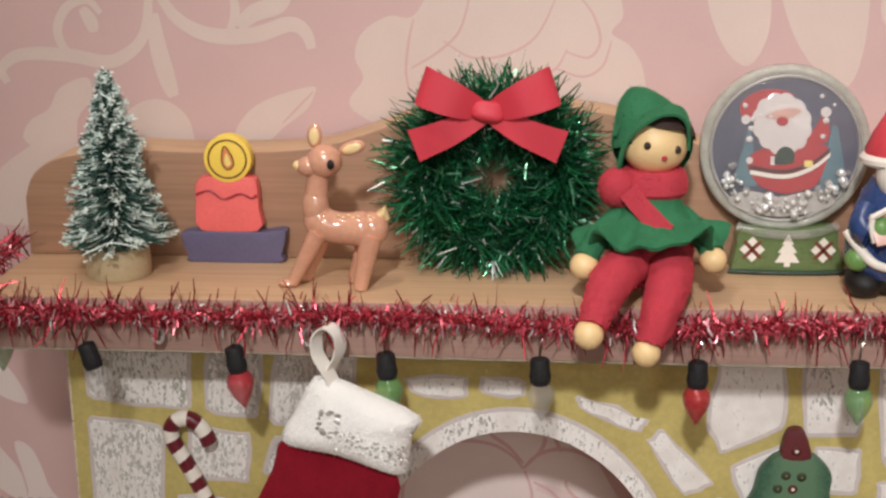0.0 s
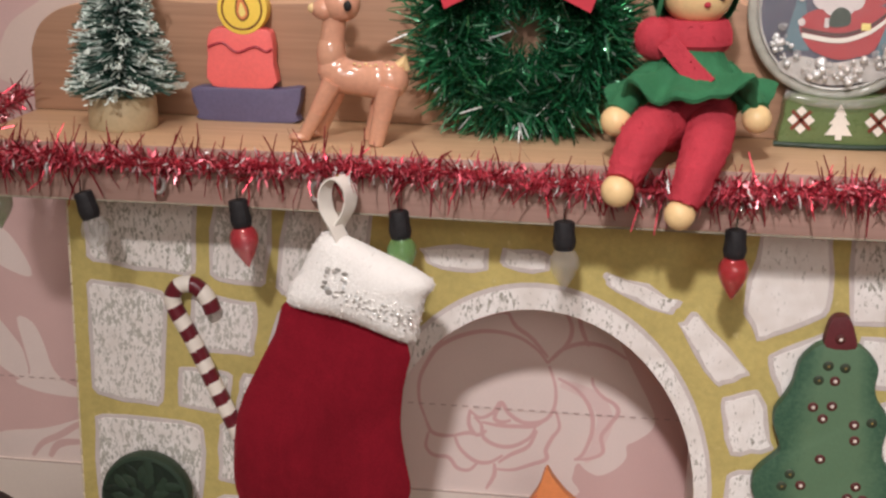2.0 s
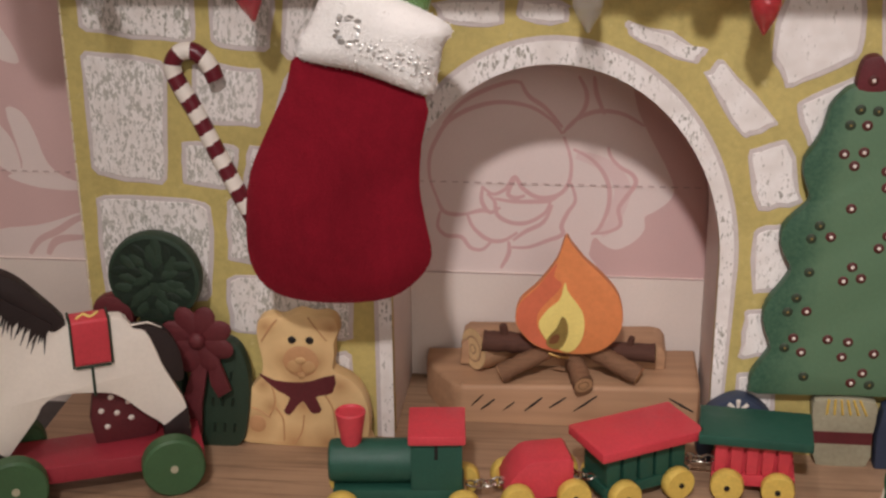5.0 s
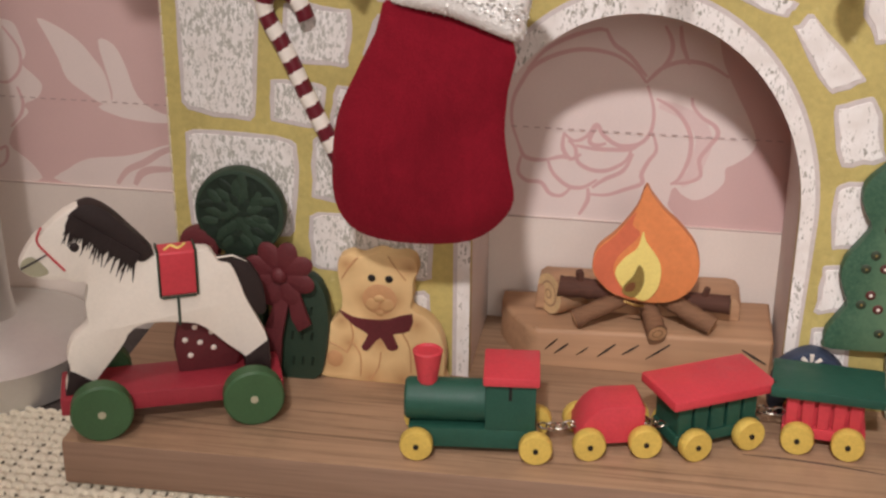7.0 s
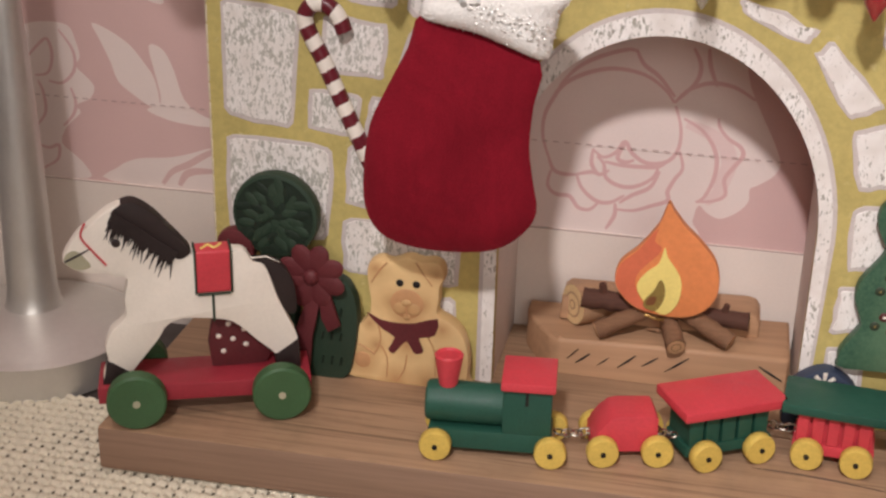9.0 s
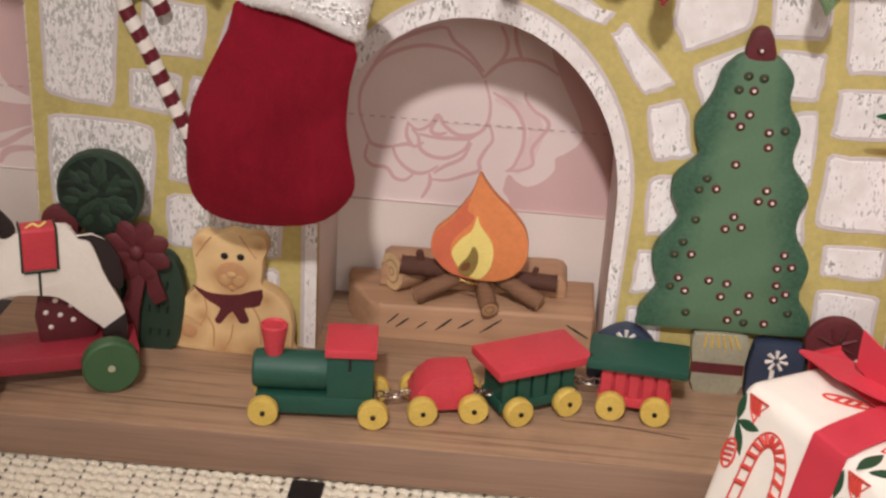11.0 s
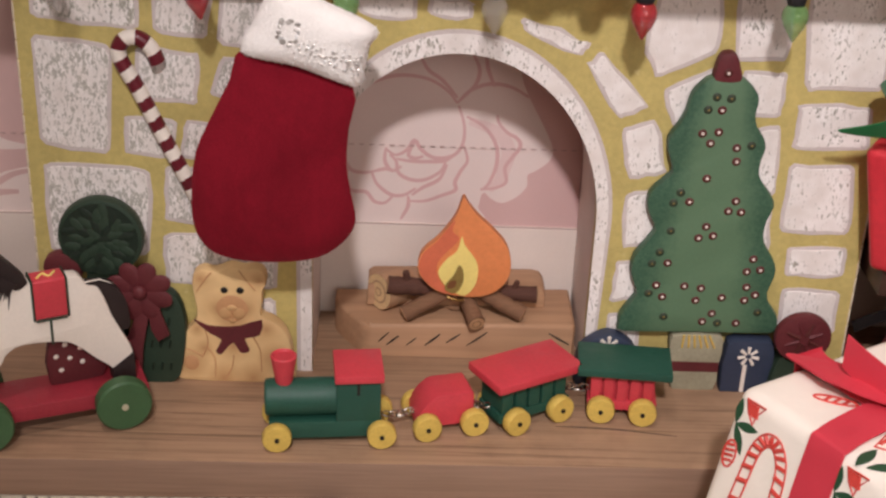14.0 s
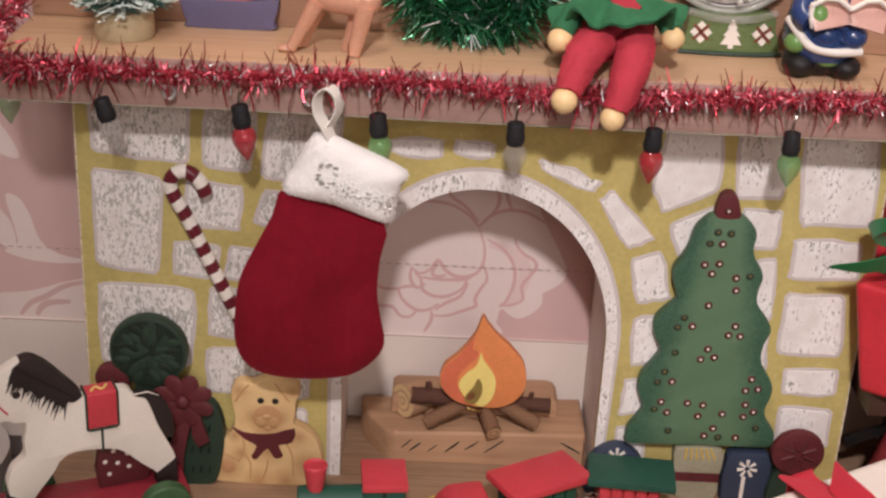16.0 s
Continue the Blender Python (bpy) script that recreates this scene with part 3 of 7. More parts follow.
wall_line([(-0.49, 6.98), (-0.81, 6.30), (-1.48, 5.90), (-1.93, 5.54)], 0.085)
wall_line([(-3.63, 6.55), (-3.40, 6.01), (-2.84, 5.55), (-2.27, 5.53), (-1.76, 5.87)], 0.085)
wall_line([(-3.63, 6.55), (-3.07, 6.70), (-2.71, 6.61)], 0.085)
wall_line([(-4.74, 7.11), (-4.52, 6.64), (-4.08, 6.51), (-3.63, 6.55)], 0.085)
wall_line([(-4.63, 6.63), (-4.73, 6.02), (-4.41, 5.67), (-3.85, 5.62), (-3.51, 5.21), (-3.06, 5.15), (-2.70, 5.51)], 0.085)
wall_line([(-2.08, 5.51), (-2.07, 5.02), (-2.37, 4.41)], 0.085)
wall_line([(0.23, 9.14), (0.91, 8.76), (1.38, 8.19), (1.58, 7.60), (1.54, 6.87), (1.26, 6.13), (0.96, 5.87)], 0.085)
wall_line([(0.96, 5.90), (1.58, 5.99), (2.02, 6.28), (1.93, 6.89), (2.20, 7.38), (2.51, 7.88), (2.38, 8.23), (1.92, 8.51), (1.57, 8.91), (1.49, 9.25)], 0.085)
wall_shape("printed_leaf", [(-23.33, 10.98), (-22.53, 10.69), (-21.75, 10.18), (-21.21, 9.53), (-20.79, 8.87), (-20.63, 7.83), (-21.0, 7.69), (-21.68, 8.1), (-22.36, 8.64), (-22.64, 9.43), (-23.04, 10.32)], 0.015, WALL_CREAM, 3)
wall_shape("printed_leaf", [(-20.96, 10.23), (-20.34, 10.09), (-19.93, 9.28), (-19.54, 8.08), (-18.64, 7.45), (-17.2, 7.2), (-18.66, 7.05), (-19.49, 7.08), (-20.31, 7.2), (-21.2, 7.55), (-20.58, 7.9), (-20.7, 8.87)], 0.015, WALL_CREAM, 3)
wall_shape("printed_leaf", [(-22.98, 4.3), (-22.69, 4.9), (-21.78, 5.39), (-20.31, 5.59), (-19.33, 5.87), (-18.48, 6.16), (-16.9, 6.3), (-16.9, 4.3)], 0.015, WALL_CREAM, 3)
wall_line([(-20.68, 4.4), (-20.23, 4.99), (-19.48, 5.38), (-18.56, 5.94), (-17.5, 6.2)], 0.14, 0.05, WALL_PINK)
wall_line([(-19.95, 4.4), (-19.68, 4.87), (-19.26, 5.08), (-18.4, 5.16)], 0.16, 0.05, WALL_PINK)
wall_shape("printed_rose", [(-26.37, 10.66), (-25.25, 10.89), (-24.38, 10.79), (-24.12, 10.29), (-23.95, 9.56), (-24.16, 9.13), (-23.72, 8.7), (-23.42, 8.32), (-23.64, 7.81), (-24.28, 7.47), (-24.12, 7.15), (-24.75, 6.55), (-25.08, 5.79), (-24.51, 5.28), (-24.06, 4.82), (-24.02, 4.3), (-26.38, 4.3), (-27.6, 5.0), (-27.9, 7.5), (-27.4, 9.8)], 0.015, WALL_CREAM, 3)
for petal in ([(-26.4, 9.2), (-25.75, 9.9), (-25.33, 10.16), (-25.17, 9.48), (-25.42, 8.76), (-26.0, 8.6)], [(-24.8, 10.6), (-24.24, 9.77), (-24.25, 8.96), (-24.8, 8.38), (-25.41, 8.41)], [(-25.9, 8.4), (-25.71, 7.91), (-25.68, 7.07), (-26.13, 6.43)], [(-24.47, 8.2), (-24.3, 7.6), (-24.45, 7.05), (-24.92, 6.53)], [(-26.3, 5.7), (-25.7, 5.5), (-25.22, 5.66), (-25.33, 5.03), (-25.96, 4.6)]):
    wall_line(petal, 0.07)
wall_shape("printed_leaf", [(-22.5, 14.5), (-21.0, 13.6), (-20.2, 12.0), (-21.4, 12.3), (-22.4, 13.2)], 0.015, WALL_CREAM, 4)
wall_shape("printed_rose", [(-6.6, 24.0), (-6.2, 25.2), (-6.5, 26.0), (-6.2, 26.9), (-5.2, 27.5), (-4.3, 27.5), (-3.2, 28.8), (-0.2, 29.6), (2.6, 29.0), (3.3, 27.6), (2.9, 26.9), (3.6, 26.4), (4.1, 25.4), (4.0, 23.6), (1.2, 22.5), (-3.0, 22.5)], 0.015, WALL_HAZED)
wall_line([(-4.3, 27.4), (-4.5, 26.5), (-4.6, 25.4), (-4.4, 24.4)], 0.05)
wall_line([(-4.4, 25.6), (-3.4, 26.2), (-2.6, 27.0), (-2.2, 28.4)], 0.05)
wall_line([(-3.2, 26.6), (-2.2, 26.0), (-0.9, 26.1), (0.2, 26.8), (0.9, 28.2)], 0.05)
wall_line([(-1.6, 26.0), (-1.0, 25.4), (0.0, 25.2), (0.9, 25.6), (1.3, 26.3)], 0.05)
wall_line([(1.3, 26.2), (2.1, 26.0), (2.5, 26.6), (2.2, 27.6), (1.6, 28.3)], 0.05)
wall_line([(0.9, 25.6), (1.9, 25.3), (2.6, 25.7), (2.9, 26.6)], 0.05)
wall_line([(-2.4, 25.6), (-1.2, 24.9), (0.0, 24.8)], 0.05)
wall_shape("printed_leaf", [(-15.4, 23.4), (-15.0, 24.1), (-14.1, 24.4), (-13.3, 24.1), (-12.8, 23.4), (-12.9, 22.2), (-14.9, 22.2)], 0.015, WALL_HAZED, 4)
wall_shape("printed_leaf", [(-11.1, 23.2), (-10.5, 24.0), (-9.6, 24.5), (-8.1, 24.9), (-8.1, 24.5), (-8.4, 24.0), (-9.2, 23.4), (-9.9, 22.8), (-10.9, 22.6)], 0.015, WALL_HAZED, 4)
wall_shape("printed_leaf", [(-19.3, 22.7), (-19.1, 23.5), (-18.3, 24.0), (-17.8, 24.8), (-16.7, 25.2), (-16.6, 24.4), (-17.2, 23.6), (-17.5, 22.0)], 0.015, WALL_HAZED, 4)
wall_shape("printed_leaf", [(-20.9, 19.6), (-20.6, 21.4), (-19.4, 22.4), (-18.0, 23.1), (-17.6, 21.6), (-18.6, 19.6)], 0.015, WALL_HAZED, 4)
wall_shape("printed_leaf", [(6.3, 28.6), (6.8, 26.6), (7.8, 25.7), (8.5, 27.0), (8.2, 28.9)], 0.015, WALL_HAZED, 4)
wall_shape("printed_leaf", [(9.0, 28.9), (9.2, 27.2), (10.2, 25.6), (11.4, 25.0), (11.9, 26.8), (11.6, 28.9)], 0.015, WALL_HAZED, 4)
wall_shape("printed_leaf", [(12.6, 28.8), (12.4, 27.4), (13.4, 26.8), (14.0, 27.9)], 0.015, WALL_HAZED, 4)
wall_line([(-19.8, 25.0), (-20.0, 25.5), (-19.4, 26.0), (-18.4, 26.1), (-17.1, 26.0), (-15.8, 25.8), (-14.8, 26.3), (-14.3, 27.1), (-14.1, 28.6)], 0.26, 0.02, WALL_HAZED)
wall_line([(-16.4, 25.9), (-17.4, 26.2), (-17.7, 27.0), (-17.3, 27.8), (-16.5, 28.1), (-16.0, 27.6)], 0.18, 0.02, WALL_HAZED)
wall_line([(-16.3, 26.9), (-16.4, 27.3), (-16.7, 27.8)], 0.26, 0.02, WALL_HAZED)
wall_line([(-14.0, 27.6), (-13.9, 26.4), (-13.6, 25.1), (-13.4, 24.5)], 0.34, 0.02, WALL_HAZED)
wall_line([(-13.8, 28.4), (-13.1, 27.4), (-11.9, 26.8), (-10.2, 26.8), (-8.9, 27.2), (-8.3, 26.9), (-8.1, 26.3)], 0.30, 0.02, WALL_HAZED)
wall_line([(-11.2, 26.8), (-10.9, 27.6), (-11.0, 28.4)], 0.18, 0.02, WALL_HAZED)
wall_line([(-10.8, 27.1), (-10.2, 27.6), (-9.3, 27.9), (-8.9, 28.4)], 0.34, 0.02, WALL_HAZED)
wall_line([(-9.3, 23.5), (-8.7, 24.1), (-8.1, 24.7)], 0.04)
# pricked seam and the lower edge of the paper
for k in range(150):
    x = -34 + k * 0.42
    part("seam_dash", box(x, x + 0.22, WALL_Y - 0.125, WALL_Y - 0.121, 7.805, 7.84), WALL_GREY, wall_back, smooth=0)
part("paper_edge", box(-60, 60, WALL_Y - 0.125, WALL_Y - 0.121, 4.21, 4.25), WALL_GREY, wall_back, smooth=0)

# ---- the toy fireplace ----
FP_L, FP_R, FP_TOP = -16.35, 15.6, 17.1
ARCH_X, ARCH_HALF, SPRING, APEX = -0.35, 5.4, 6.95, 13.55


def arch(grow_side, grow_top, seg=36, foot=0.0):
    """The arch from its right foot over the crown to its left foot."""
    w, h = ARCH_HALF + grow_side, APEX + grow_top - SPRING
    right = w + 0.1
    pts = [(ARCH_X + right - 0.35 * grow_side, foot)] + [(ARCH_X + (right if 2 * k < seg else w) * math.cos(math.pi * k / seg), SPRING + h * math.sin(math.pi * k / seg)) for k in range(seg + 1)]
    return pts + [(ARCH_X - w, foot)]


fireplace = thing("toy_fireplace", ARCH_X, 2.5, 0, "toy fireplace painted with white stones and mustard joints", "fireplace")
part("front_panel", slab([(FP_L, 0), (FP_L, FP_TOP), (FP_R, FP_TOP), (FP_R, 0)] + arch(0, 0), 0, 0.45), GROUT, fireplace, "mustard yellow painted front board", smooth=30)
part("side_panel", box(FP_L + 0.02, FP_L + 0.5, 0.455, 5.2, 0, FP_TOP, 0.03), CARD_EDGE, fireplace)
part("side_panel", box(FP_R - 0.5, FP_R - 0.02, 0.455, 5.2, 0, FP_TOP, 0.03), CARD_EDGE, fireplace)
for name, x in (("edge_strip", FP_L), ("edge_strip", FP_R)):
    b = None
    rng = random.Random(int(x * 10))
    for k in range(24):
        b = box(x - 0.04, x + 0.04, -0.02, 0.47, k * 0.71 + 0.02, k * 0.71 + 0.71 - rng.uniform(0.0, 0.06), 0.02, 1, b)
    part(name, b, CARD_EDGE, fireplace, "worn bare cut edge of the board")
ring = bmesh.new()
inner, outer = arch(0.012, 0.012), arch(0.20, 0.25)
fa, fb = [ring.verts.new((x, 0.46, z)) for x, z in inner], [ring.verts.new((x, 5.2, z)) for x, z in inner]
ga, gb = [ring.verts.new((x, 0.46, z)) for x, z in outer], [ring.verts.new((x, 5.2, z)) for x, z in outer]
for i in range(len(inner) - 1):
    ring.faces.new((fa[i], fa[i + 1], fb[i + 1], fb[i]))
    ring.faces.new((ga[i + 1], ga[i], gb[i], gb[i + 1]))
    ring.faces.new((fb[i], fb[i + 1], gb[i + 1], gb[i]))
part("niche_lining", ring, NICHE, fireplace, "plain grey-brown card lining the opening")
rim_in, rim_out = arch(0.0, 0.0), arch(0.45, 0.75)
part("arch_band", slab(rim_in + rim_out[::-1], -0.035, 0.0), STONE, fireplace, "white sponged band round the arch", smooth=30)
part("arch_band_edge", slab(rim_out + arch(0.6, 0.92)[::-1], -0.02, 0.0), GROUT_EDGE, fireplace, smooth=30)

LEFT_STONES = (
    ((-15.7, 16.9), (-11.9, 16.9), (-12.1, 14.1), (-15.6, 14.5)),
    ((-11.1, 16.9), (-9.3, 16.9), (-9.6, 13.9), (-11.3, 14.1)),
    ((-8.6, 16.9), (-5.9, 16.9), (-6.3, 13.6), (-9.0, 13.7)),
    ((-15.7, 13.6), (-13.0, 13.3), (-13.4, 9.3), (-15.7, 9.6)),
    ((-12.0, 13.3), (-9.9, 13.1), (-10.1, 11.4), (-11.9, 11.5)),
    ((-8.9, 13.0), (-7.6, 12.8), (-8.1, 11.5), (-9.3, 11.7)),
    ((-12.5, 10.6), (-10.9, 10.5), (-11.0, 9.2), (-12.6, 9.4)),
    ((-10.3, 10.5), (-8.8, 10.4), (-9.1, 9.1), (-10.5, 9.2)),
    ((-15.6, 8.7), (-11.9, 8.5), (-12.1, 5.1), (-15.7, 5.1)),
    ((-11.1, 8.6), (-9.4, 8.5), (-9.5, 6.5), (-11.2, 6.6)),
    ((-11.3, 5.9), (-7.2, 5.7), (-7.3, 3.7), (-11.3, 3.9)),
    ((-8.2, 3.1), (-7.3, 3.1), (-7.3, 1.2), (-8.2, 1.2)),
)
ARCH_STONES = (
    ((-4.1, 15.4), (-2.1, 15.5), (-2.1, 14.8), (-3.8, 14.9)),
    ((-1.4, 15.5), (-0.1, 15.4), (-0.2, 14.9), (-1.4, 15.0)),
    ((1.9, 14.9), (4.2, 14.1), (3.9, 13.7), (2.0, 14.5)),
    ((4.8, 13.7), (6.6, 11.8), (5.6, 11.4), (4.4, 13.2)),
    ((5.9, 10.7), (7.0, 11.1), (7.5, 9.2), (6.3, 9.0)),
    ((6.3, 8.1), (7.4, 8.3), (7.5, 6.2), (6.3, 6.1)),
    ((6.2, 5.2), (7.2, 5.3), (7.2, 3.9), (6.1, 3.7)),
    ((6.1, 2.9), (7.2, 2.9), (7.2, 0.9), (6.1, 0.9)),
)
RIGHT_STONES = (
    ((6.9, 16.9), (8.8, 16.9), (8.9, 14.0), (6.9, 13.0), (6.4, 14.0)),
    ((9.6, 16.9), (11.4, 16.9), (11.5, 13.8), (9.7, 13.8)),
    ((12.1, 16.9), (14.9, 16.9), (15.2, 12.8), (12.4, 12.7)),
    ((7.3, 12.4), (8.9, 13.2), (9.4, 11.5), (7.8, 11.1)),
    ((10.1, 13.1), (11.5, 13.1), (11.5, 11.6), (10.2, 11.7)),
    ((12.4, 12.0), (14.9, 11.9), (15.0, 10.4), (12.4, 10.3)),
    ((12.4, 9.5), (14.6, 9.5), (14.9, 6.9), (12.4, 6.9)),
    ((12.8, 6.1), (14.9, 6.1), (14.9, 5.0), (12.9, 5.0)),
    ((12.9, 4.3), (14.9, 4.2), (15.0, 2.5), (12.9, 2.5)),
    ((10.9, 10.9), (11.6, 11.0), (11.8, 8.5), (10.9, 8.6)),
    ((10.9, 7.6), (11.8, 7.6), (11.8, 5.3), (10.9, 5.3)),
)


def stone(corners, rng):
    """One painted stone: a white face with a grey border, a little uneven."""
    cx, cz = (sum(c[k] for c in corners) / len(corners) for k in (0, 1))
    line = []
    for i, (x, z) in enumerate(corners):
        x2, z2 = corners[(i + 1) % len(corners)]
        for s in (0.06, 0.3, 0.55, 0.8, 0.94):
            line.append((x + (x2 - x) * s + rng.uniform(-0.05, 0.05), z + (z2 - z) * s + rng.uniform(-0.05, 0.05)))
    b = bmesh.new()
    rings = []
    for grow, y in ((0.17, -0.006), (0.15, -0.02), (0.0, -0.022), (-0.02, -0.045)):
        row = []
        for x, z in line:
            d = math.hypot(x - cx, z - cz)
            row.append(b.verts.new((x + (x - cx) / d * grow, y, z + (z - cz) / d * grow)))
        rings.append(row)
    for k, (lo, hi) in enumerate(zip(rings, rings[1:])):
        for i in range(len(lo)):
            b.faces.new((lo[i], lo[(i + 1) % len(lo)], hi[(i + 1) % len(lo)], hi[i])).material_index = 1 if k < 2 else 0
    b.faces.new(rings[-1]).material_index = 0
    return b


rng = random.Random(4)
for corners in LEFT_STONES + ARCH_STONES + RIGHT_STONES:
    part("painted_stone", stone(corners, rng), [STONE_WORN if corners[0][0] < -8.5 else STONE_CLEAN if corners[0][0] > 4 and corners[0][0] < 9.5 else STONE, GROUT_EDGE], fireplace, smooth=0)

shelf = box(-18.4, 17.7, -2.6, 4.9, 17.15, SHELF_Z, 0.12, 2)
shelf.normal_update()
# front faces take a darker, greyer tone than the rest of the shelf
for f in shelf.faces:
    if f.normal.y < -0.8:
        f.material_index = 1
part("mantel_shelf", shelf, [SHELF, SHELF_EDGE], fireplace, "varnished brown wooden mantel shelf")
part("shelf_cord", tube([(-18.3, -2.63, 17.2), (-10, -2.64, 17.22), (-2, -2.64, 17.16), (6.2, -2.64, 17.14), (17.6, -2.64, 17.2)], 0.035, 6), CORDGREY, fireplace, "thin dusty grey cord along the lower shelf edge")
half = [(-18.4, SHELF_Z + 0.004), (-18.4, 21.2), (-18.0, 22.1), (-16.9, 22.72), (-14.5, 23.02), (-12.3, 22.95), (-9.8, 22.98), (-7.6, 23.14), (-5.7, 23.68), (-3.6, 24.4)]
line = [half[0]] + spline(half[1:] + [(-0.35, 24.7)] + [(-0.7 - x, z) for x, z in half[:0:-1]], 4, False) + [(17.7, SHELF_Z + 0.004)]
back = slab(line, 2.5, 4.85, 0.12)
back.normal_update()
# top faces in paler wood: the light they catch is put into the colour
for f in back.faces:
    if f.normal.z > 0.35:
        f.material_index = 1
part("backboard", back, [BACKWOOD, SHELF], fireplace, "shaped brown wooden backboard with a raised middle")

# hearth board
board = box(-18.4, 19.5, -6.45, 5.15, GROUND, 0.0, 0.14, 2)
for v in board.verts:
    if v.co.y < 0:
        v.co.y += 0.11 + 0.017 * v.co.x
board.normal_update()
# front faces take a darker tone than the top of the board
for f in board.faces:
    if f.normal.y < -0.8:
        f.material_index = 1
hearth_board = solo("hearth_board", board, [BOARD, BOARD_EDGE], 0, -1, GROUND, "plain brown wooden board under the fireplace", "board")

line = spline([(3.8, -3.62, 0.0), (5.4, -3.67, 0.0), (6.8, -3.83, 0.0), (8.4, -4.1, 0.0)], 5, False)
part("crack", tube(line, [0.012 + 0.022 * math.sin(math.pi * k / (len(line) - 1)) for k in range(len(line))], 5), DARK_BROWN, hearth_board, "thin dark crack in the board")


# ---- on the mantel ----
def bottle_brush_tree(x, y):
    rng = random.Random(11)
    tree = thing("bottle_brush_tree", x, y, SHELF_Z, "small frosted green bottle-brush tree on a round base", "ornament tree")
    part("base", lathe([(0, 0), (1.1, 0), (1.14, 0.1), (1.1, 0.95), (1.02, 1.05), (0, 1.05)], x, y, SHELF_Z + 0.004), GOLDBASE, tree, "round gold-brown wooden base")
    part("stem", tube([(x, y, SHELF_Z + 1.0), (x, y, SHELF_Z + 6.8)], 0.09, 6), WIRE, tree)
    rows = []
    z0, z1 = SHELF_Z + 1.25, SHELF_Z + 7.05
    for k in range(5600):
        h = rng.random() ** 1.25
        z = z0 + (z1 - z0) * h
        a = rng.uniform(0, 2 * math.pi)
        r = (1.66 * (1 - h) ** 0.85 + 0.16) * rng.uniform(0.7, 1.08) * (1 + 0.09 * math.sin(3 * a + 9 * h) + 0.07 * math.sin(23 * h + 2 * a))
        foot = (x + 0.05 * math.cos(a), y + 0.05 * math.sin(a), z)
        tip = (x + r * math.cos(a), y + r * math.sin(a), z - 0.02 * r + rng.uniform(-0.12, 0.2))
        clump = math.sin(7 * a + 31 * h) + math.sin(4 * a - 47 * h + 1)
        rows.append((foot, tip, (0, 1 if rng.random() < 0.46 + 0.24 * clump else 0)))
        if clump > 0.9 and rng.random() < 0.3:
            for q in range(6):
                p = [c + rng.uniform(-0.08, 0.08) for c in tip]
                rows.append((p, [c + rng.uniform(-0.14, 0.14) for c in p], 1))
    me = strips(rows, 0.07, rng, "bristles", [BRISTLE, FROST])
    ob = new("bristles", me)
    ob.parent, ob.matrix_parent_inverse = tree, PLACE[tree.name].inverted()
    tagged(ob, "dark green bristles with white frosted tips", kind="stuff")
    part("snow_thread", tube(spline([(x - 1.2, y - 1.2, 20.55), (x - 0.5, y - 1.6, 20.3), (x + 0.3, y - 1.55, 20.6), (x + 1.1, y - 1.2, 20.35)], 5, False), 0.03, 5), FROST, tree, "loose white thread")
    return tree


def candle_ornament():
    y0, y1 = 1.75, 2.45
    ob = thing("candle_ornament", -10.5, 2.1, SHELF_Z, "painted wooden candle cut-out leaning on the backboard", "ornament")
    z = SHELF_Z + 0.004
    part("holder", slab(spline([(-12.05, z), (-12.2, z + 0.25), (-12.45, z + 1.05), (-11.6, z + 1.15), (-9.3, z + 1.15), (-8.6, z + 1.2), (-8.8, z + 0.3), (-8.95, z)], 2), y0, y1, 0.08), PLUM, ob, "slate purple candle holder")
    wax = part("wax", slab(spline([(-11.7, z + 1.17), (-11.85, z + 2.2), (-11.8, z + 2.9), (-11.4, z + 3.15), (-9.9, z + 3.15), (-9.6, z + 2.85), (-9.56, z + 2.0), (-9.62, z + 1.17)], 3), y0 + 0.05, y1, 0.1), CORAL, ob, "coral red candle")
    drip = spline([(-11.8, y0 + 0.03, z + 2.5), (-11.3, y0 + 0.03, z + 2.65), (-10.8, y0 + 0.03, z + 2.35), (-10.2, y0 + 0.03, z + 2.55), (-9.8, y0 + 0.03, z + 2.4), (-9.6, y0 + 0.03, z + 2.5)], 5, False)
    part("drip_line", tube(drip, 0.045, 5), DEEPRED, wax)
    flame = part("flame_disc", slab([(-10.6 + 0.86 * math.cos(k * math.pi / 18), z + 3.8 + 0.86 * math.sin(k * math.pi / 18)) for k in range(36)], y0 + 0.02, y1 - 0.1, 0.07), FLAMEYELLOW, ob, "round yellow glow with a painted flame")
    part("flame_fill", slab(spline([(-10.68, z + 4.2), (-10.78, z + 3.7), (-10.6, z + 3.45), (-10.4, z + 3.62), (-10.47, z + 3.92)], 4), y0 + 0.006, y0 + 0.016), FLAMEORANGE, flame, smooth=0)
    part("flame_heart", slab(spline([(-10.63, z + 4.02), (-10.7, z + 3.7), (-10.6, z + 3.54), (-10.47, z + 3.64), (-10.53, z + 3.86)], 4), y0 - 0.002, y0 + 0.005), PALEYELLOW, flame, smooth=0)
    part("glow_ring", tube([(-10.6 + 0.68 * math.cos(k * math.pi / 18), y0 + 0.02, z + 3.8 + 0.68 * math.sin(k * math.pi / 18)) for k in range(36)], 0.035, 5, closed=True), BROWNLINE, flame)
    part("flame_line", tube(spline([(-10.7, y0 + 0.02, z + 4.25), (-10.8, y0 + 0.02, z + 3.7), (-10.6, y0 + 0.02, z + 3.42), (-10.38, y0 + 0.02, z + 3.6), (-10.45, y0 + 0.02, z + 3.95)], 4), 0.035, 5, closed=True), BROWNLINE, flame)
    return ob


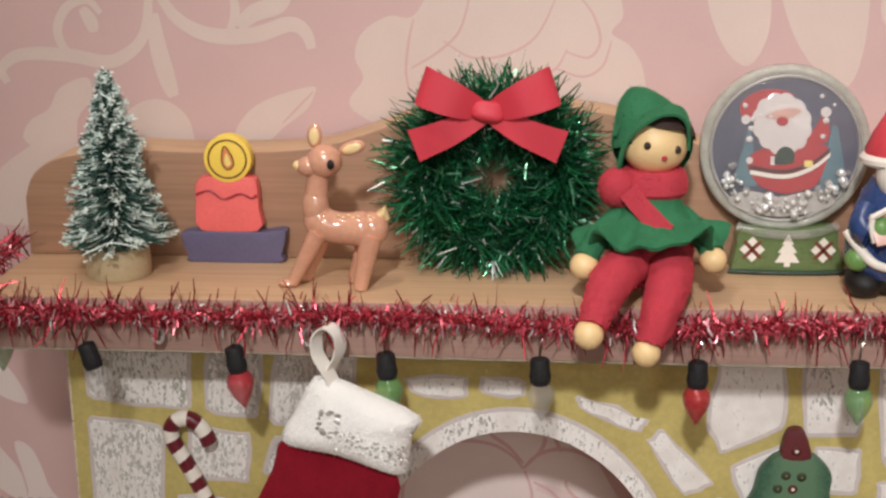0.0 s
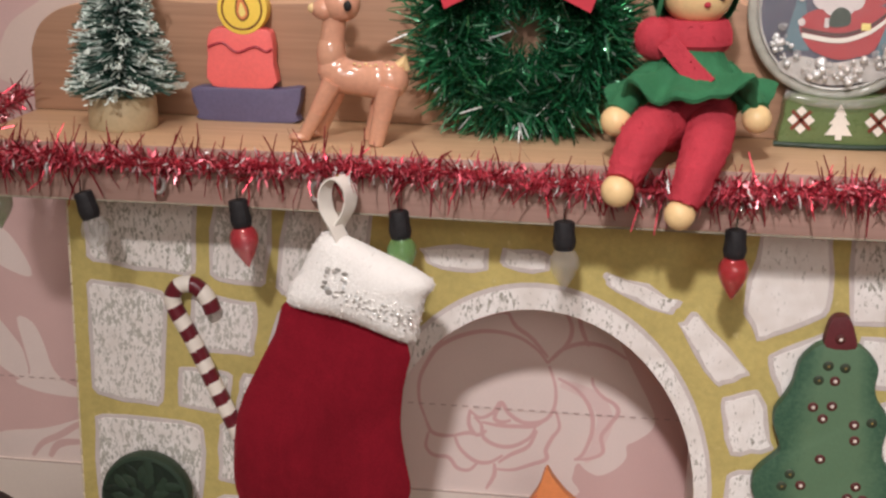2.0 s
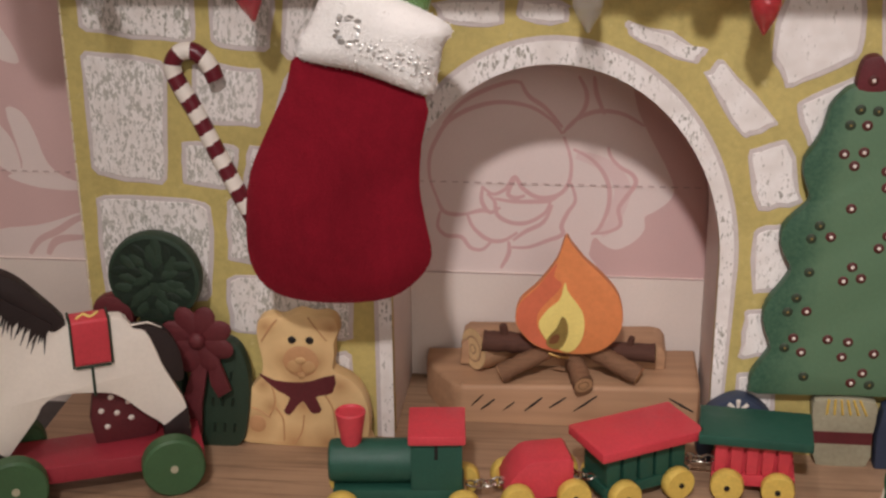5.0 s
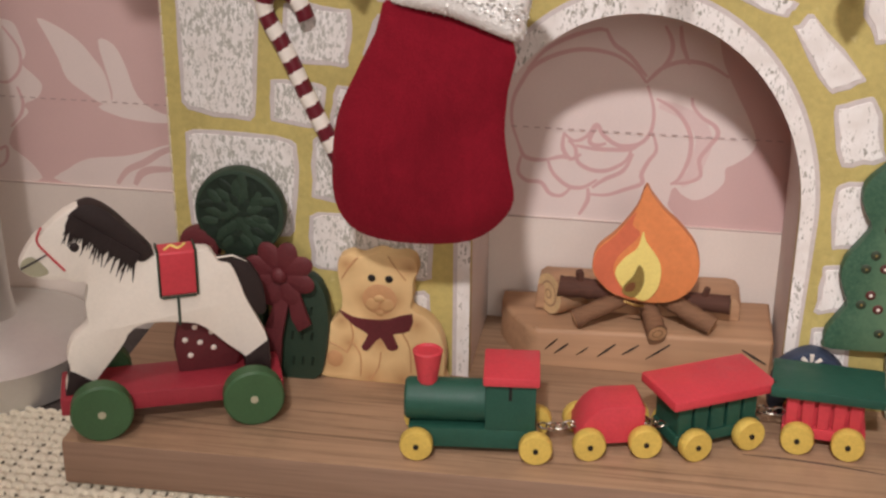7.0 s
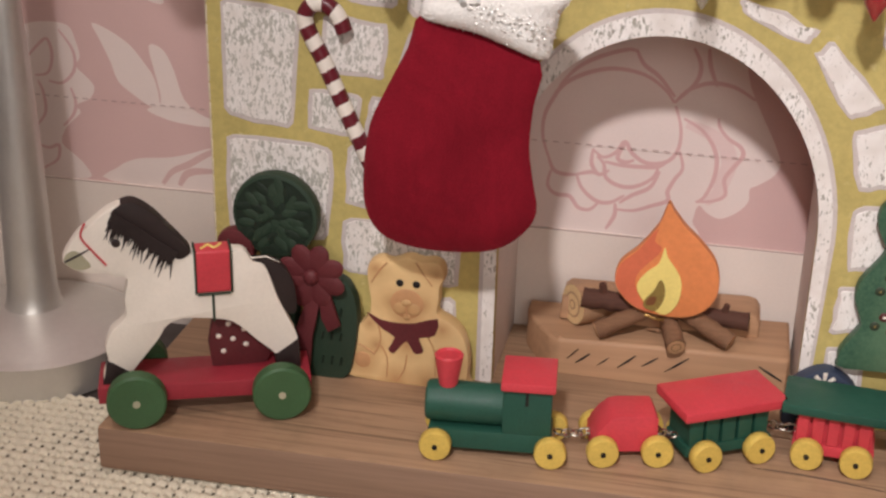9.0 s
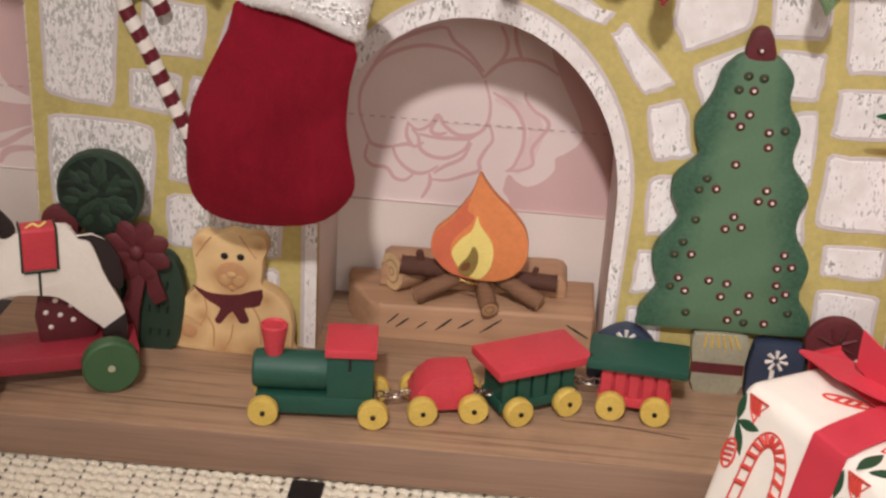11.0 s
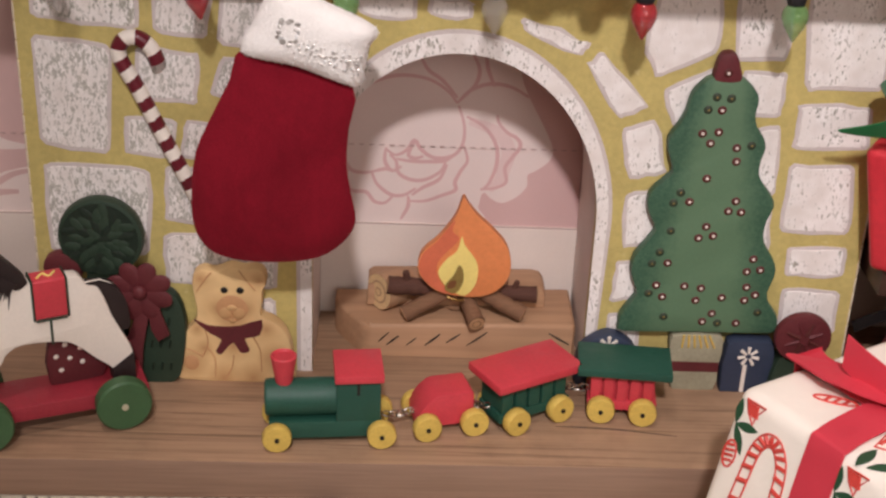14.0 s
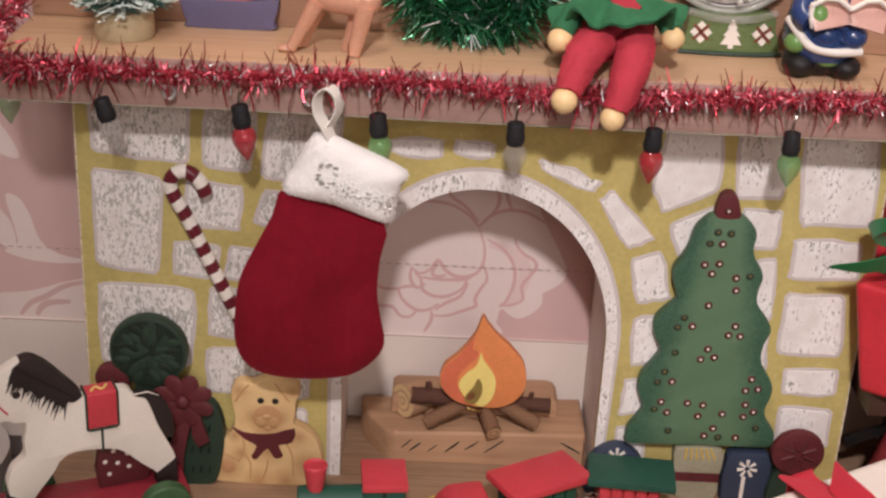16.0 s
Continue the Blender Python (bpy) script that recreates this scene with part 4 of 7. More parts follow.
def deer_figurine():
    """Glazed fawn, one plain body."""
    b = None
    z = SHELF_Z
    y = -0.95
    b = tube(spline([(-6.9, y, 21.3), (-6.4, y, 21.15), (-5.75, y, 21.1), (-5.1, y, 21.1)], 4, False), [0.5, 0.56, 0.58, 0.56, 0.55, 0.54, 0.54, 0.55, 0.57, 0.6, 0.62, 0.56, 0.42], 12, b)
    b = ball(-5.1, y, 21.1, 0.58, 0.56, 0.6, 18, b)
    b = ball(-6.86, y, 21.35, 0.54, 0.52, 0.6, 18, b)
    b = tube(spline([(-6.9, y, 21.3), (-6.95, y, 22.1), (-6.85, y, 23.0), (-6.72, y, 23.4)], 3, False), [0.5, 0.47, 0.43, 0.4, 0.38, 0.37, 0.37, 0.4, 0.42, 0.44], 18, b)
    b = ball(-6.62, y - 0.1, 23.42, 0.6, 0.55, 0.56, 16, b)
    b = ball(-7.15, y - 0.15, 23.25, 0.42, 0.38, 0.34, 12, b)
    b = ball(-7.5, y - 0.2, 23.28, 0.17, 0.2, 0.17, 10, b, 1)
    for ex, ey, ez, rx, rz, lean in ((-6.98, y + 0.2, 24.2, 0.25, 0.42, 4), (-5.72, y + 0.12, 23.82, 0.24, 0.46, 72)):
        m = Matrix.Rotation(radians(lean), 4, "Y")
        b = ball(ex, ey, ez, rx, 0.13, rz, 16, b, 0, m)
        b = ball(ex, ey - 0.09, ez, rx * 0.68, 0.07, rz * 0.72, 14, b, 1, m)
    for hip, foot, r in (((-6.85, y - 0.28, 21.05), (-7.85, y - 0.1, z + 0.14), 0.34), ((-6.7, y + 0.28, 21.0), (-7.5, y + 0.6, z + 0.14), 0.32), ((-5.1, y - 0.28, 20.95), (-5.5, y - 0.35, z + 0.05), 0.4), ((-5.3, y + 0.28, 20.95), (-5.85, y + 0.5, z + 0.05), 0.34)):
        knee = tuple(p + (q - p) * 0.55 for p, q in zip(hip, foot))
        b = tube([hip, knee], [r, r * 0.74], 18, b)
        b = tube([knee, foot], [r * 0.74, r * 0.62], 18, b, 3)
    b = ball(-8.0, y - 0.15, z + 0.16, 0.36, 0.25, 0.16, 10, b, 3)
    b = ball(-7.65, y + 0.55, z + 0.16, 0.32, 0.25, 0.16, 10, b, 3)
    b = tube([(-4.88, y, 21.48), (-4.66, y, 21.72), (-4.56, y, 21.42)], [0.2, 0.22, 0.08], 8, b, 1)
    for k in range(9):
        b = ball(-6.35 + 0.17 * k, y - 0.25 - 0.05 * (k % 3), 21.56 + 0.05 * (k % 2), 0.06, 0.06, 0.04, 6, b, 1)
    b = ball(-6.98, y - 0.02, 21.85, 0.44, 0.46, 0.72, 18, b, 3)
    b = ball(-6.32, y - 0.68, 23.42, 0.13, 0.06, 0.17, 10, b, 2)
    return solo("deer_figurine", b, [PORCELAIN, PORCELAIN_PALE, BLACK, PORCELAIN_PINK], -6.4, y, SHELF_Z, "glazed tan china fawn with cream ears and spots", "figurine")


def tinsel_wreath(x, y, z):
    rng = random.Random(5)
    ob = thing("tinsel_wreath", x, y, SHELF_Z, "green tinsel wreath with a red satin bow", "wreath")
    rows = []
    for k in range(6200):
        a, c = rng.uniform(0, 2 * math.pi), rng.uniform(0, 2 * math.pi)
        core = np.array((x + 2.35 * math.cos(a), y, z + 2.3 * math.sin(a)))
        out = np.array((math.cos(a) * math.cos(c), math.sin(c) * 0.8, math.sin(a) * math.cos(c)))
        way = out + np.array([rng.uniform(-0.75, 0.75) for _ in range(3)])
        way /= np.linalg.norm(way)
        inward = out[0] * math.cos(a) + out[2] * math.sin(a) < -0.2
        length = rng.uniform(0.5, 1.7) if inward else rng.uniform(0.5, 1.7)
        foot = core + out * rng.uniform(0.1, 0.7)
        tip = foot + way * length
        tip[2] = max(tip[2], SHELF_Z + 0.03)
        foot[2] = max(foot[2], SHELF_Z + 0.03)
        tip[1] = min(tip[1], 2.45)
        foot[1] = min(foot[1], 2.45)
        u = rng.random()
        # mint and silver strips stand in for glints on the green foil
        rows.append((foot, tip, 0 if u < 0.42 else 1 if u < 0.87 else 2 if u < 0.95 else (1, 3)))
    me = strips(rows, 0.07, rng, "tinsel", [FOIL_GREEN, FOIL_DEEP, GLINT_MINT, SILVER_AND_GLINT])
    foil = new("tinsel", me)
    foil.parent, foil.matrix_parent_inverse = ob, PLACE[ob.name].inverted()
    tagged(foil, "shiny green foil tinsel", kind="stuff")
    part("ring_core", tube([(x + 2.45 * math.cos(k * math.pi / 16), y, z + 2.4 * math.sin(k * math.pi / 16)) for k in range(32)], 0.4, 8, closed=True), FOIL_DEEP, ob)
    # bow: two loops, two tails and a knot
    kx, ky, kz = -1.26, -0.5, 25.0
    knot = ball(kx, ky - 0.05, kz, 0.55, 0.26, 0.36, 20)
    for v in knot.verts:
        v.co.z += 0.12 * ((v.co.x - kx) / 0.56) ** 2 * (1 if v.co.z > kz else -0.6) - 0.1 * (v.co.x - kx)
        v.co.y += 0.05 * math.sin(9 * (v.co.z - kz) + 2 * (v.co.x - kx))
    bow = part("bow", knot, SATIN_RED, ob, "red satin ribbon bow", smooth=60)
    for sx in (-1, 1):
        loop = spline([(kx + sx * 0.3, ky, kz + 0.05), (kx + sx * 1.1, ky - 0.4, kz + 0.45), (kx + sx * 1.95, ky - 0.3, kz + 0.8), (kx + sx * 2.15, ky + 0.15, kz + 0.85), (kx + sx * 1.3, ky + 0.4, kz + 0.5), (kx + sx * 0.3, ky + 0.15, kz)], 6, False)
        n = len(loop)
        part("loop", ribbon(loop, [(sx * -0.2, 0.04, 0.26 + 0.36 * math.sin(math.pi * min(1, 1.15 * i / (n - 1))) ** 0.7) for i in range(n)], 0.05), SATIN_RED, bow, smooth=60)
        tail = spline([(kx + sx * 0.2, ky + 0.05, kz - 0.1), (kx + sx * 1.2, ky - 0.12, kz - 0.65), (kx + sx * 2.45, ky + 0.05, kz - 1.18)], 8, False)
        n = len(tail) - 1
        part("tail", ribbon(tail, [(sx * 0.2, 0, 0.28 + 0.25 * i / n) for i in range(n + 1)], 0.05), SATIN_RED, bow, smooth=60)
    return ob


def felt_fuzz(b, rng, count, slots):
    """Adds short loose fibres on the faces of the given material slots."""
    b.normal_update()
    faces = [f for f in b.faces if f.material_index in slots]
    areas = np.cumsum([f.calc_area() for f in faces])
    spots = []
    for k in range(count):
        f = faces[min(int(np.searchsorted(areas, rng.random() * areas[-1])), len(faces) - 1)]
        w = [rng.random() + 0.05 for _ in f.verts]
        p = sum((v.co * q for v, q in zip(f.verts, w)), Vector()) / sum(w)
        spots.append((p, f.normal.copy(), f.material_index))
    for p, nrm, slot in spots:
        way = (nrm + Vector((rng.gauss(0, 0.9), rng.gauss(0, 0.9), rng.gauss(0, 0.9)))).normalized()
        if way.dot(nrm) < 0:
            way = -way
        side = way.cross(Vector((rng.gauss(0, 1), rng.gauss(0, 1), rng.gauss(0, 1)))).normalized() * 0.011
        tip = p + way * rng.uniform(0.07, 0.16)
        b.faces.new([b.verts.new(q) for q in (p - side, p + side, tip)]).material_index = slot


def elf_doll():
    """Seated bead-and-felt doll with its legs over the shelf edge, one plain body."""
    b = None
    rng = random.Random(2)
    # slots: 0 red felt, 1 green felt, 2 bead, 3 dark
    for pts, r in ((((3.7, -1.0, 19.85), (3.3, -2.2, 20.25), (2.75, -3.4, 20.05), (2.2, -4.36, 18.98)), (0.72, 0.8, 0.78, 0.5)), (((4.7, -1.0, 19.85), (4.75, -2.1, 20.2), (4.5, -3.2, 19.6), (4.02, -3.86, 18.24)), (0.72, 0.8, 0.78, 0.5))):
        line = spline(pts, 12, False)
        radii = [float(np.interp(i / (len(line) - 1), (0, 0.33, 0.66, 1), r)) * 0.88 for i in range(len(line))]
        leg = tube(line, radii, 30)
        for v in leg.verts:
            v.co += Vector((rng.gauss(0, 0.022), rng.gauss(0, 0.022), rng.gauss(0, 0.022)))
        b = merged(b, leg, 0)
    b = ball(4.2, -1.15, 20.55, 1.35, 0.95, 0.95, 24, b, 0)
    b = ball(2.1, -4.42, 18.72, 0.48, 0.46, 0.48, 16, b, 2)
    b = ball(3.92, -3.9, 17.97, 0.46, 0.44, 0.46, 16, b, 2)
    b = ball(1.95, -2.6, 20.4, 0.47, 0.46, 0.46, 16, b, 2)
    b = ball(6.05, -2.2, 20.55, 0.44, 0.43, 0.43, 16, b, 2)
    b = tube(spline([(3.2, -1.3, 21.8), (2.4, -1.9, 21.2), (1.97, -2.5, 20.6)], 4, False), 0.42, 10, b, 1)
    b = tube(spline([(5.0, -1.2, 21.8), (5.7, -1.6, 21.2), (6.03, -2.1, 20.75)], 4, False), 0.4, 10, b, 1)
    # coat with a wavy hem
    coat, seg = bmesh.new(), 96
    rings = []
    for h, r, wob in ((22.9, 0.7, 0), (22.35, 0.92, 0), (21.95, 1.12, 0.03), (21.65, 1.4, 0.12), (21.45, 1.75, 0.26), (21.3, 2.1, 0.42), (21.2, 2.36, 0.5), (21.06, 2.46, 0.52), (20.94, 2.4, 0.5), (20.92, 2.28, 0.48), (21.1, 1.9, 0.24), (21.5, 1.3, 0.0)):
        ring_v = []
        for k in range(seg):
            a = 2 * math.pi * k / seg
            wave = wob * (0.8 * math.sin(5 * a + 0.4) + 0.6 * math.sin(8 * a + 2.0) + 0.35 * math.sin(13 * a))
            ring_v.append(coat.verts.new((4.1 + (r + wave * 0.25) * math.cos(a) + rng.gauss(0, 0.015), -1.3 + 0.9 * (r + wave * 0.5) * math.sin(a), h + wave * 0.7 + (r - 0.7) * (-0.08 - 0.3 * math.sin(a) + 0.08 * math.cos(a)) + rng.gauss(0, 0.015))))
        rings.append(ring_v)
    for lo, hi in zip(rings, rings[1:]):
        for k in range(seg):
            coat.faces.new((lo[k], lo[(k + 1) % seg], hi[(k + 1) % seg], hi[k]))
    b = merged(b, coat, 1)
    b = lathe([(0, 22.35), (0.9, 22.35), (1.12, 22.6), (1.1, 23.0), (0.95, 23.3), (0, 23.3)], 4.15, -1.1, 0, 20, b, 0)
    b = ball(2.98, -1.45, 22.72, 0.62, 0.6, 0.66, 18, b, 0)
    scarf = spline([(3.3, -2.05, 22.75), (3.6, -2.2, 22.4), (4.0, -2.42, 22.0), (4.5, -2.68, 21.55)], 4, False)
    b = ribbon(scarf, [(0.24, 0, 0.2)] * len(scarf), 0.14, b, 0)
    b = ball(4.15, -1.05, 24.1, 1.08, 1.0, 1.0, 24, b, 2)
    cap = bmesh.new()
    bmesh.ops.create_uvsphere(cap, u_segments=24, v_segments=16, radius=1.18)
    bmesh.ops.delete(cap, geom=[v for v in cap.verts if v.co.z < 0.2 + 0.3 * (-v.co.y)], context="VERTS")
    cap.transform(Matrix.Translation((4.3, -1.0, 24.1)) @ Matrix.Rotation(radians(8), 4, "Y"))
    b = merged(b, cap, 3)
    hood = bmesh.new()
    bmesh.ops.create_uvsphere(hood, u_segments=28, v_segments=18, radius=1.32)
    bmesh.ops.delete(hood, geom=[v for v in hood.verts if v.co.y < -0.5 - 0.28 * v.co.z], context="VERTS")
    hood.transform(Matrix.Translation((4.1, -0.75, 24.12)))
    b = merged(b, hood, 1)
    hat = []
    for k in range(9):
        u = k / 8
        hat.append((Vector((4.0 - 0.62 * u, -0.6 + 0.1 * u, 24.4 + 1.4 * u)), 1.18 * (1 - u) ** 0.62 + 0.14))
    b = tube([c for c, r in hat], [r for c, r in hat], 20, b, 1)
    brim = spline([(3.0, -1.1, 23.25), (3.08, -1.4, 23.72), (3.24, -1.62, 24.36), (3.54, -1.78, 24.78), (3.93, -1.85, 25.1), (4.36, -1.85, 25.3), (4.84, -1.72, 25.25), (5.14, -1.5, 24.86), (5.24, -1.2, 24.06)], 5, False)
    b = ribbon(brim, [(0.02, 0.34, 0.1)] * len(brim), 0.09, b, 1)
    for ex, ez in ((3.87, 24.2), (4.84, 24.04)):
        b = ball(ex, -1.05 - math.sqrt(max(0.05, 1 - ((ex - 4.15) / 1.1) ** 2)), ez, 0.12, 0.05, 0.13, 10, b, 3)
    b = ball(4.42, -1.98, 23.8, 0.1, 0.06, 0.09, 8, b, 0)
    felt_fuzz(b, rng, 6500, (0, 1))
    return solo("elf_doll", b, [FELT_RED, FELT_GREEN, BEAD, HAIR], 4.2, -1.2, SHELF_Z, "seated bead and felt doll in green coat and red trousers", "doll")


def snow_globe():
    cx, cz, y = 8.72, 23.4, 1.7
    ob = thing("snow_globe", 9.0, y, SHELF_Z, "flat clear gel snow globe with a festive print", "snow globe")

    def disc(r, y0, y1, bevel=0.0, x=cx, z=cz, sx=1.0):
        return slab([(x + sx * r * math.cos(k * math.pi / 24), z + r * math.sin(k * math.pi / 24)) for k in range(48)], y0, y1, bevel)

    part("rim_bead", tube([(cx + 2.7 * math.cos(k * math.pi / 32), y + 0.08, cz + 2.7 * math.sin(k * math.pi / 32)) for k in range(64)], 0.16, 12, closed=True), RIMGLASS, ob)
    part("rim", disc(2.85, y + 0.1, y + 0.7, 0.18), RIMGLASS, ob, "clear glassy rim")
    back = part("picture", disc(2.46, y + 0.02, y + 0.09), NIGHT, ob, "round night-blue picture")

    def patch(name, outline, depth, mat, steps=3):
        part(name, slab(spline(outline, steps) if steps else outline, y - depth, y + 0.015 if depth < 0.04 else y - depth + 0.018), mat, back, smooth=0)

    patch("teal_tree", [(9.9, 21.9), (10.25, 24.2), (10.42, 24.2), (10.9, 22.0), (10.5, 21.7)], 0.015, TEAL, 0)
    patch("teal_tree", [(7.0, 22.1), (7.44, 24.0), (7.58, 24.0), (7.85, 22.1)], 0.015, TEAL, 0)
    patch("red_patch", [(7.5, 22.8), (7.6, 23.2), (8.2, 23.45), (9.2, 23.45), (10.0, 23.55), (10.18, 23.2), (9.85, 22.2), (9.3, 21.95), (8.77, 21.85), (8.2, 22.0), (7.8, 22.25)], 0.03, COAT_RED)
    patch("red_patch", [(9.3, 23.45), (9.7, 24.2), (9.92, 24.55), (10.08, 24.45), (10.12, 23.7)], 0.034, COAT_RED)
    patch("red_patch", [(7.3, 24.4), (7.15, 24.9), (7.6, 25.33), (8.35, 25.44), (8.95, 25.2), (8.4, 24.8), (7.7, 24.55)], 0.034, COAT_RED)
    beard = []
    for k in range(48):
        q = 2 * math.pi * k / 48
        r = 1.0 + 0.08 * abs(math.sin(6 * q))
        beard.append((8.57 + 0.93 * r * math.cos(q) - 0.1 * math.sin(q), 24.27 + 1.0 * r * math.sin(q)))
    patch("white_patch", beard, 0.05, DULL_WHITE, 0)
    for px, pz, r in ((7.36, 24.41, 0.16), (10.0, 24.68, 0.18), (7.55, 23.0, 0.12)):
        patch("white_patch", [(px + r * math.cos(k * math.pi / 6), pz + r * math.sin(k * math.pi / 6)) for k in range(12)], 0.05, DULL_WHITE, 0)
    patch("pink_patch", [(8.0, 24.5), (8.3, 24.72), (8.9, 24.82), (9.2, 24.72), (8.9, 24.5), (8.5, 24.42)], 0.07, PINKSKIN)
    patch("red_dot", [(8.57 + 0.2 * math.cos(k * math.pi / 6), 24.37 + 0.16 * math.sin(k * math.pi / 6)) for k in range(12)], 0.09, COAT_RED, 0)
    patch("green_patch", [(8.4, 22.9), (8.45, 23.3), (8.7, 23.5), (9.0, 23.35), (9.0, 22.95)], 0.07, CACTUS)
    patch("white_patch", [(8.25, 22.85), (8.25, 23.15), (8.4, 23.15), (8.4, 22.85)], 0.07, DULL_WHITE, 0)
    belt = spline([(7.55, y - 0.06, 22.78), (8.73, y - 0.06, 22.62), (9.63, y - 0.06, 22.92), (10.2, y - 0.06, 23.4)], 4, False)
    part("dark_belt", ribbon(belt, [(0, 0, 0.07)] * len(belt), 0.02), BERRY, back)
    hem = spline([(7.58, y - 0.06, 22.6), (8.73, y - 0.06, 22.45), (9.63, y - 0.06, 22.74), (10.22, y - 0.06, 23.22)], 4, False)
    part("white_band", ribbon(hem, [(0, 0, 0.075)] * len(hem), 0.03), WHITE, back)
    part("gold_buckle", box(9.38, 9.66, y - 0.09, y - 0.075, 22.8, 23.02), PALEYELLOW, back, smooth=0)
    part("dark_ring", tube([(cx + 2.48 * math.cos(k * math.pi / 30), y - 0.02, cz + 2.48 * math.sin(k * math.pi / 30)) for k in range(60)], 0.05, 6, closed=True), STEEL, ob)
    part("snow_drift", slab(spline([(6.9, 21.7), (7.6, 21.95), (8.6, 21.75), (9.6, 21.95), (10.5, 21.8), (10.2, 21.35), (8.7, 21.05), (7.3, 21.3)], 3), y - 0.1, y - 0.08), GLITTER, back, smooth=0)
    rng = random.Random(8)
    for k in range(95):
        a, r = rng.uniform(math.pi * 1.08, math.pi * 1.92), 2.35 * math.sqrt(rng.uniform(0.5, 1))
        part("glitter", ball(cx + r * math.cos(a), y - 0.22 - rng.random() * 0.15, max(20.95, cz + r * math.sin(a) * 0.97), rng.uniform(0.04, 0.15), seg=7), SILVER_AND_GLINT if k % 3 == 0 else GLASS_CLEAR if k % 3 == 1 else GLITTER, back)
    for k in range(10):
        a, r = rng.uniform(0, math.pi), 2.3 * math.sqrt(rng.uniform(0.3, 1))
        part("snowflake", ball(cx + r * math.cos(a), y - 0.05, cz + r * math.sin(a) * 0.97, rng.uniform(0.05, 0.11), 0.03, seg=8), DULL_WHITE, back)
    dome = bmesh.new()
    bmesh.ops.create_uvsphere(dome, u_segments=40, v_segments=24, radius=2.62)
    for v in dome.verts:
        v.co = Vector((v.co.x, -abs(v.co.y) * 0.34 if v.co.y < 0 else v.co.y * 0.02, v.co.z))
    dome.transform(Matrix.Translation((cx, y, cz)))
    glass = part("dome", dome, GLASS_DOME, ob, "clear glossy dome")
    glass.visible_shadow = False
    base = part("base", slab(spline([(7.1, SHELF_Z + 0.004), (7.2, 20.0), (7.4, 20.72), (8.9, 20.62), (10.45, 20.75), (10.65, 20.1), (10.88, SHELF_Z + 0.1), (10.0, SHELF_Z + 0.004), (8.0, SHELF_Z + 0.004)], 3), y - 0.35, y + 0.7, 0.1), KNITGREEN, ob, "green knit-pattern base")
    part("lip", tube(spline([(7.2, y - 0.3, 20.75), (8.2, y - 0.5, 20.55), (9.6, y - 0.5, 20.55), (10.6, y - 0.3, 20.8)], 5, False), 0.16, 10), GLASS_CLEAR, ob)
    part("lip", tube(spline([(6.95, y - 0.3, 19.15), (8.2, y - 0.42, 19.14), (9.8, y - 0.42, 19.14), (11.0, y - 0.3, 19.2)], 5, False), 0.09, 8), CACTUS, ob)
    tx, tz, ty = 8.95, 19.35, y - 0.39
    part("printed_tree", slab([(tx - 0.1, tz), (tx - 0.1, tz + 0.15), (tx - 0.42, tz + 0.15), (tx - 0.2, tz + 0.5), (tx - 0.33, tz + 0.5), (tx - 0.12, tz + 0.8), (tx - 0.2, tz + 0.8), (tx, tz + 1.15), (tx + 0.2, tz + 0.8), (tx + 0.12, tz + 0.8), (tx + 0.33, tz + 0.5), (tx + 0.2, tz + 0.5), (tx + 0.42, tz + 0.15), (tx + 0.1, tz + 0.15), (tx + 0.1, tz)], ty, ty + 0.03), WHITE, base, "white printed fir tree", smooth=0)
    for sx in (7.75, 10.15):
        sz = 19.95
        for dx, dz in ((-0.26, 0), (0.26, 0), (0, -0.28), (0, 0.28)):
            part("printed_diamond", slab([(sx + dx - 0.17, sz + dz), (sx + dx, sz + dz + 0.17), (sx + dx + 0.17, sz + dz), (sx + dx, sz + dz - 0.17)], ty, ty + 0.03), WHITE, base, smooth=0)
        for q in (45, 135):
            part("printed_cross", slab([(-0.42, -0.05), (-0.42, 0.05), (0.42, 0.05), (0.42, -0.05)], ty - 0.012, ty - 0.006, m=Matrix.Translation((sx, 0, sz)) @ Matrix.Rotation(radians(q), 4, "Y")), KNITRED, base, smooth=0)
    return ob


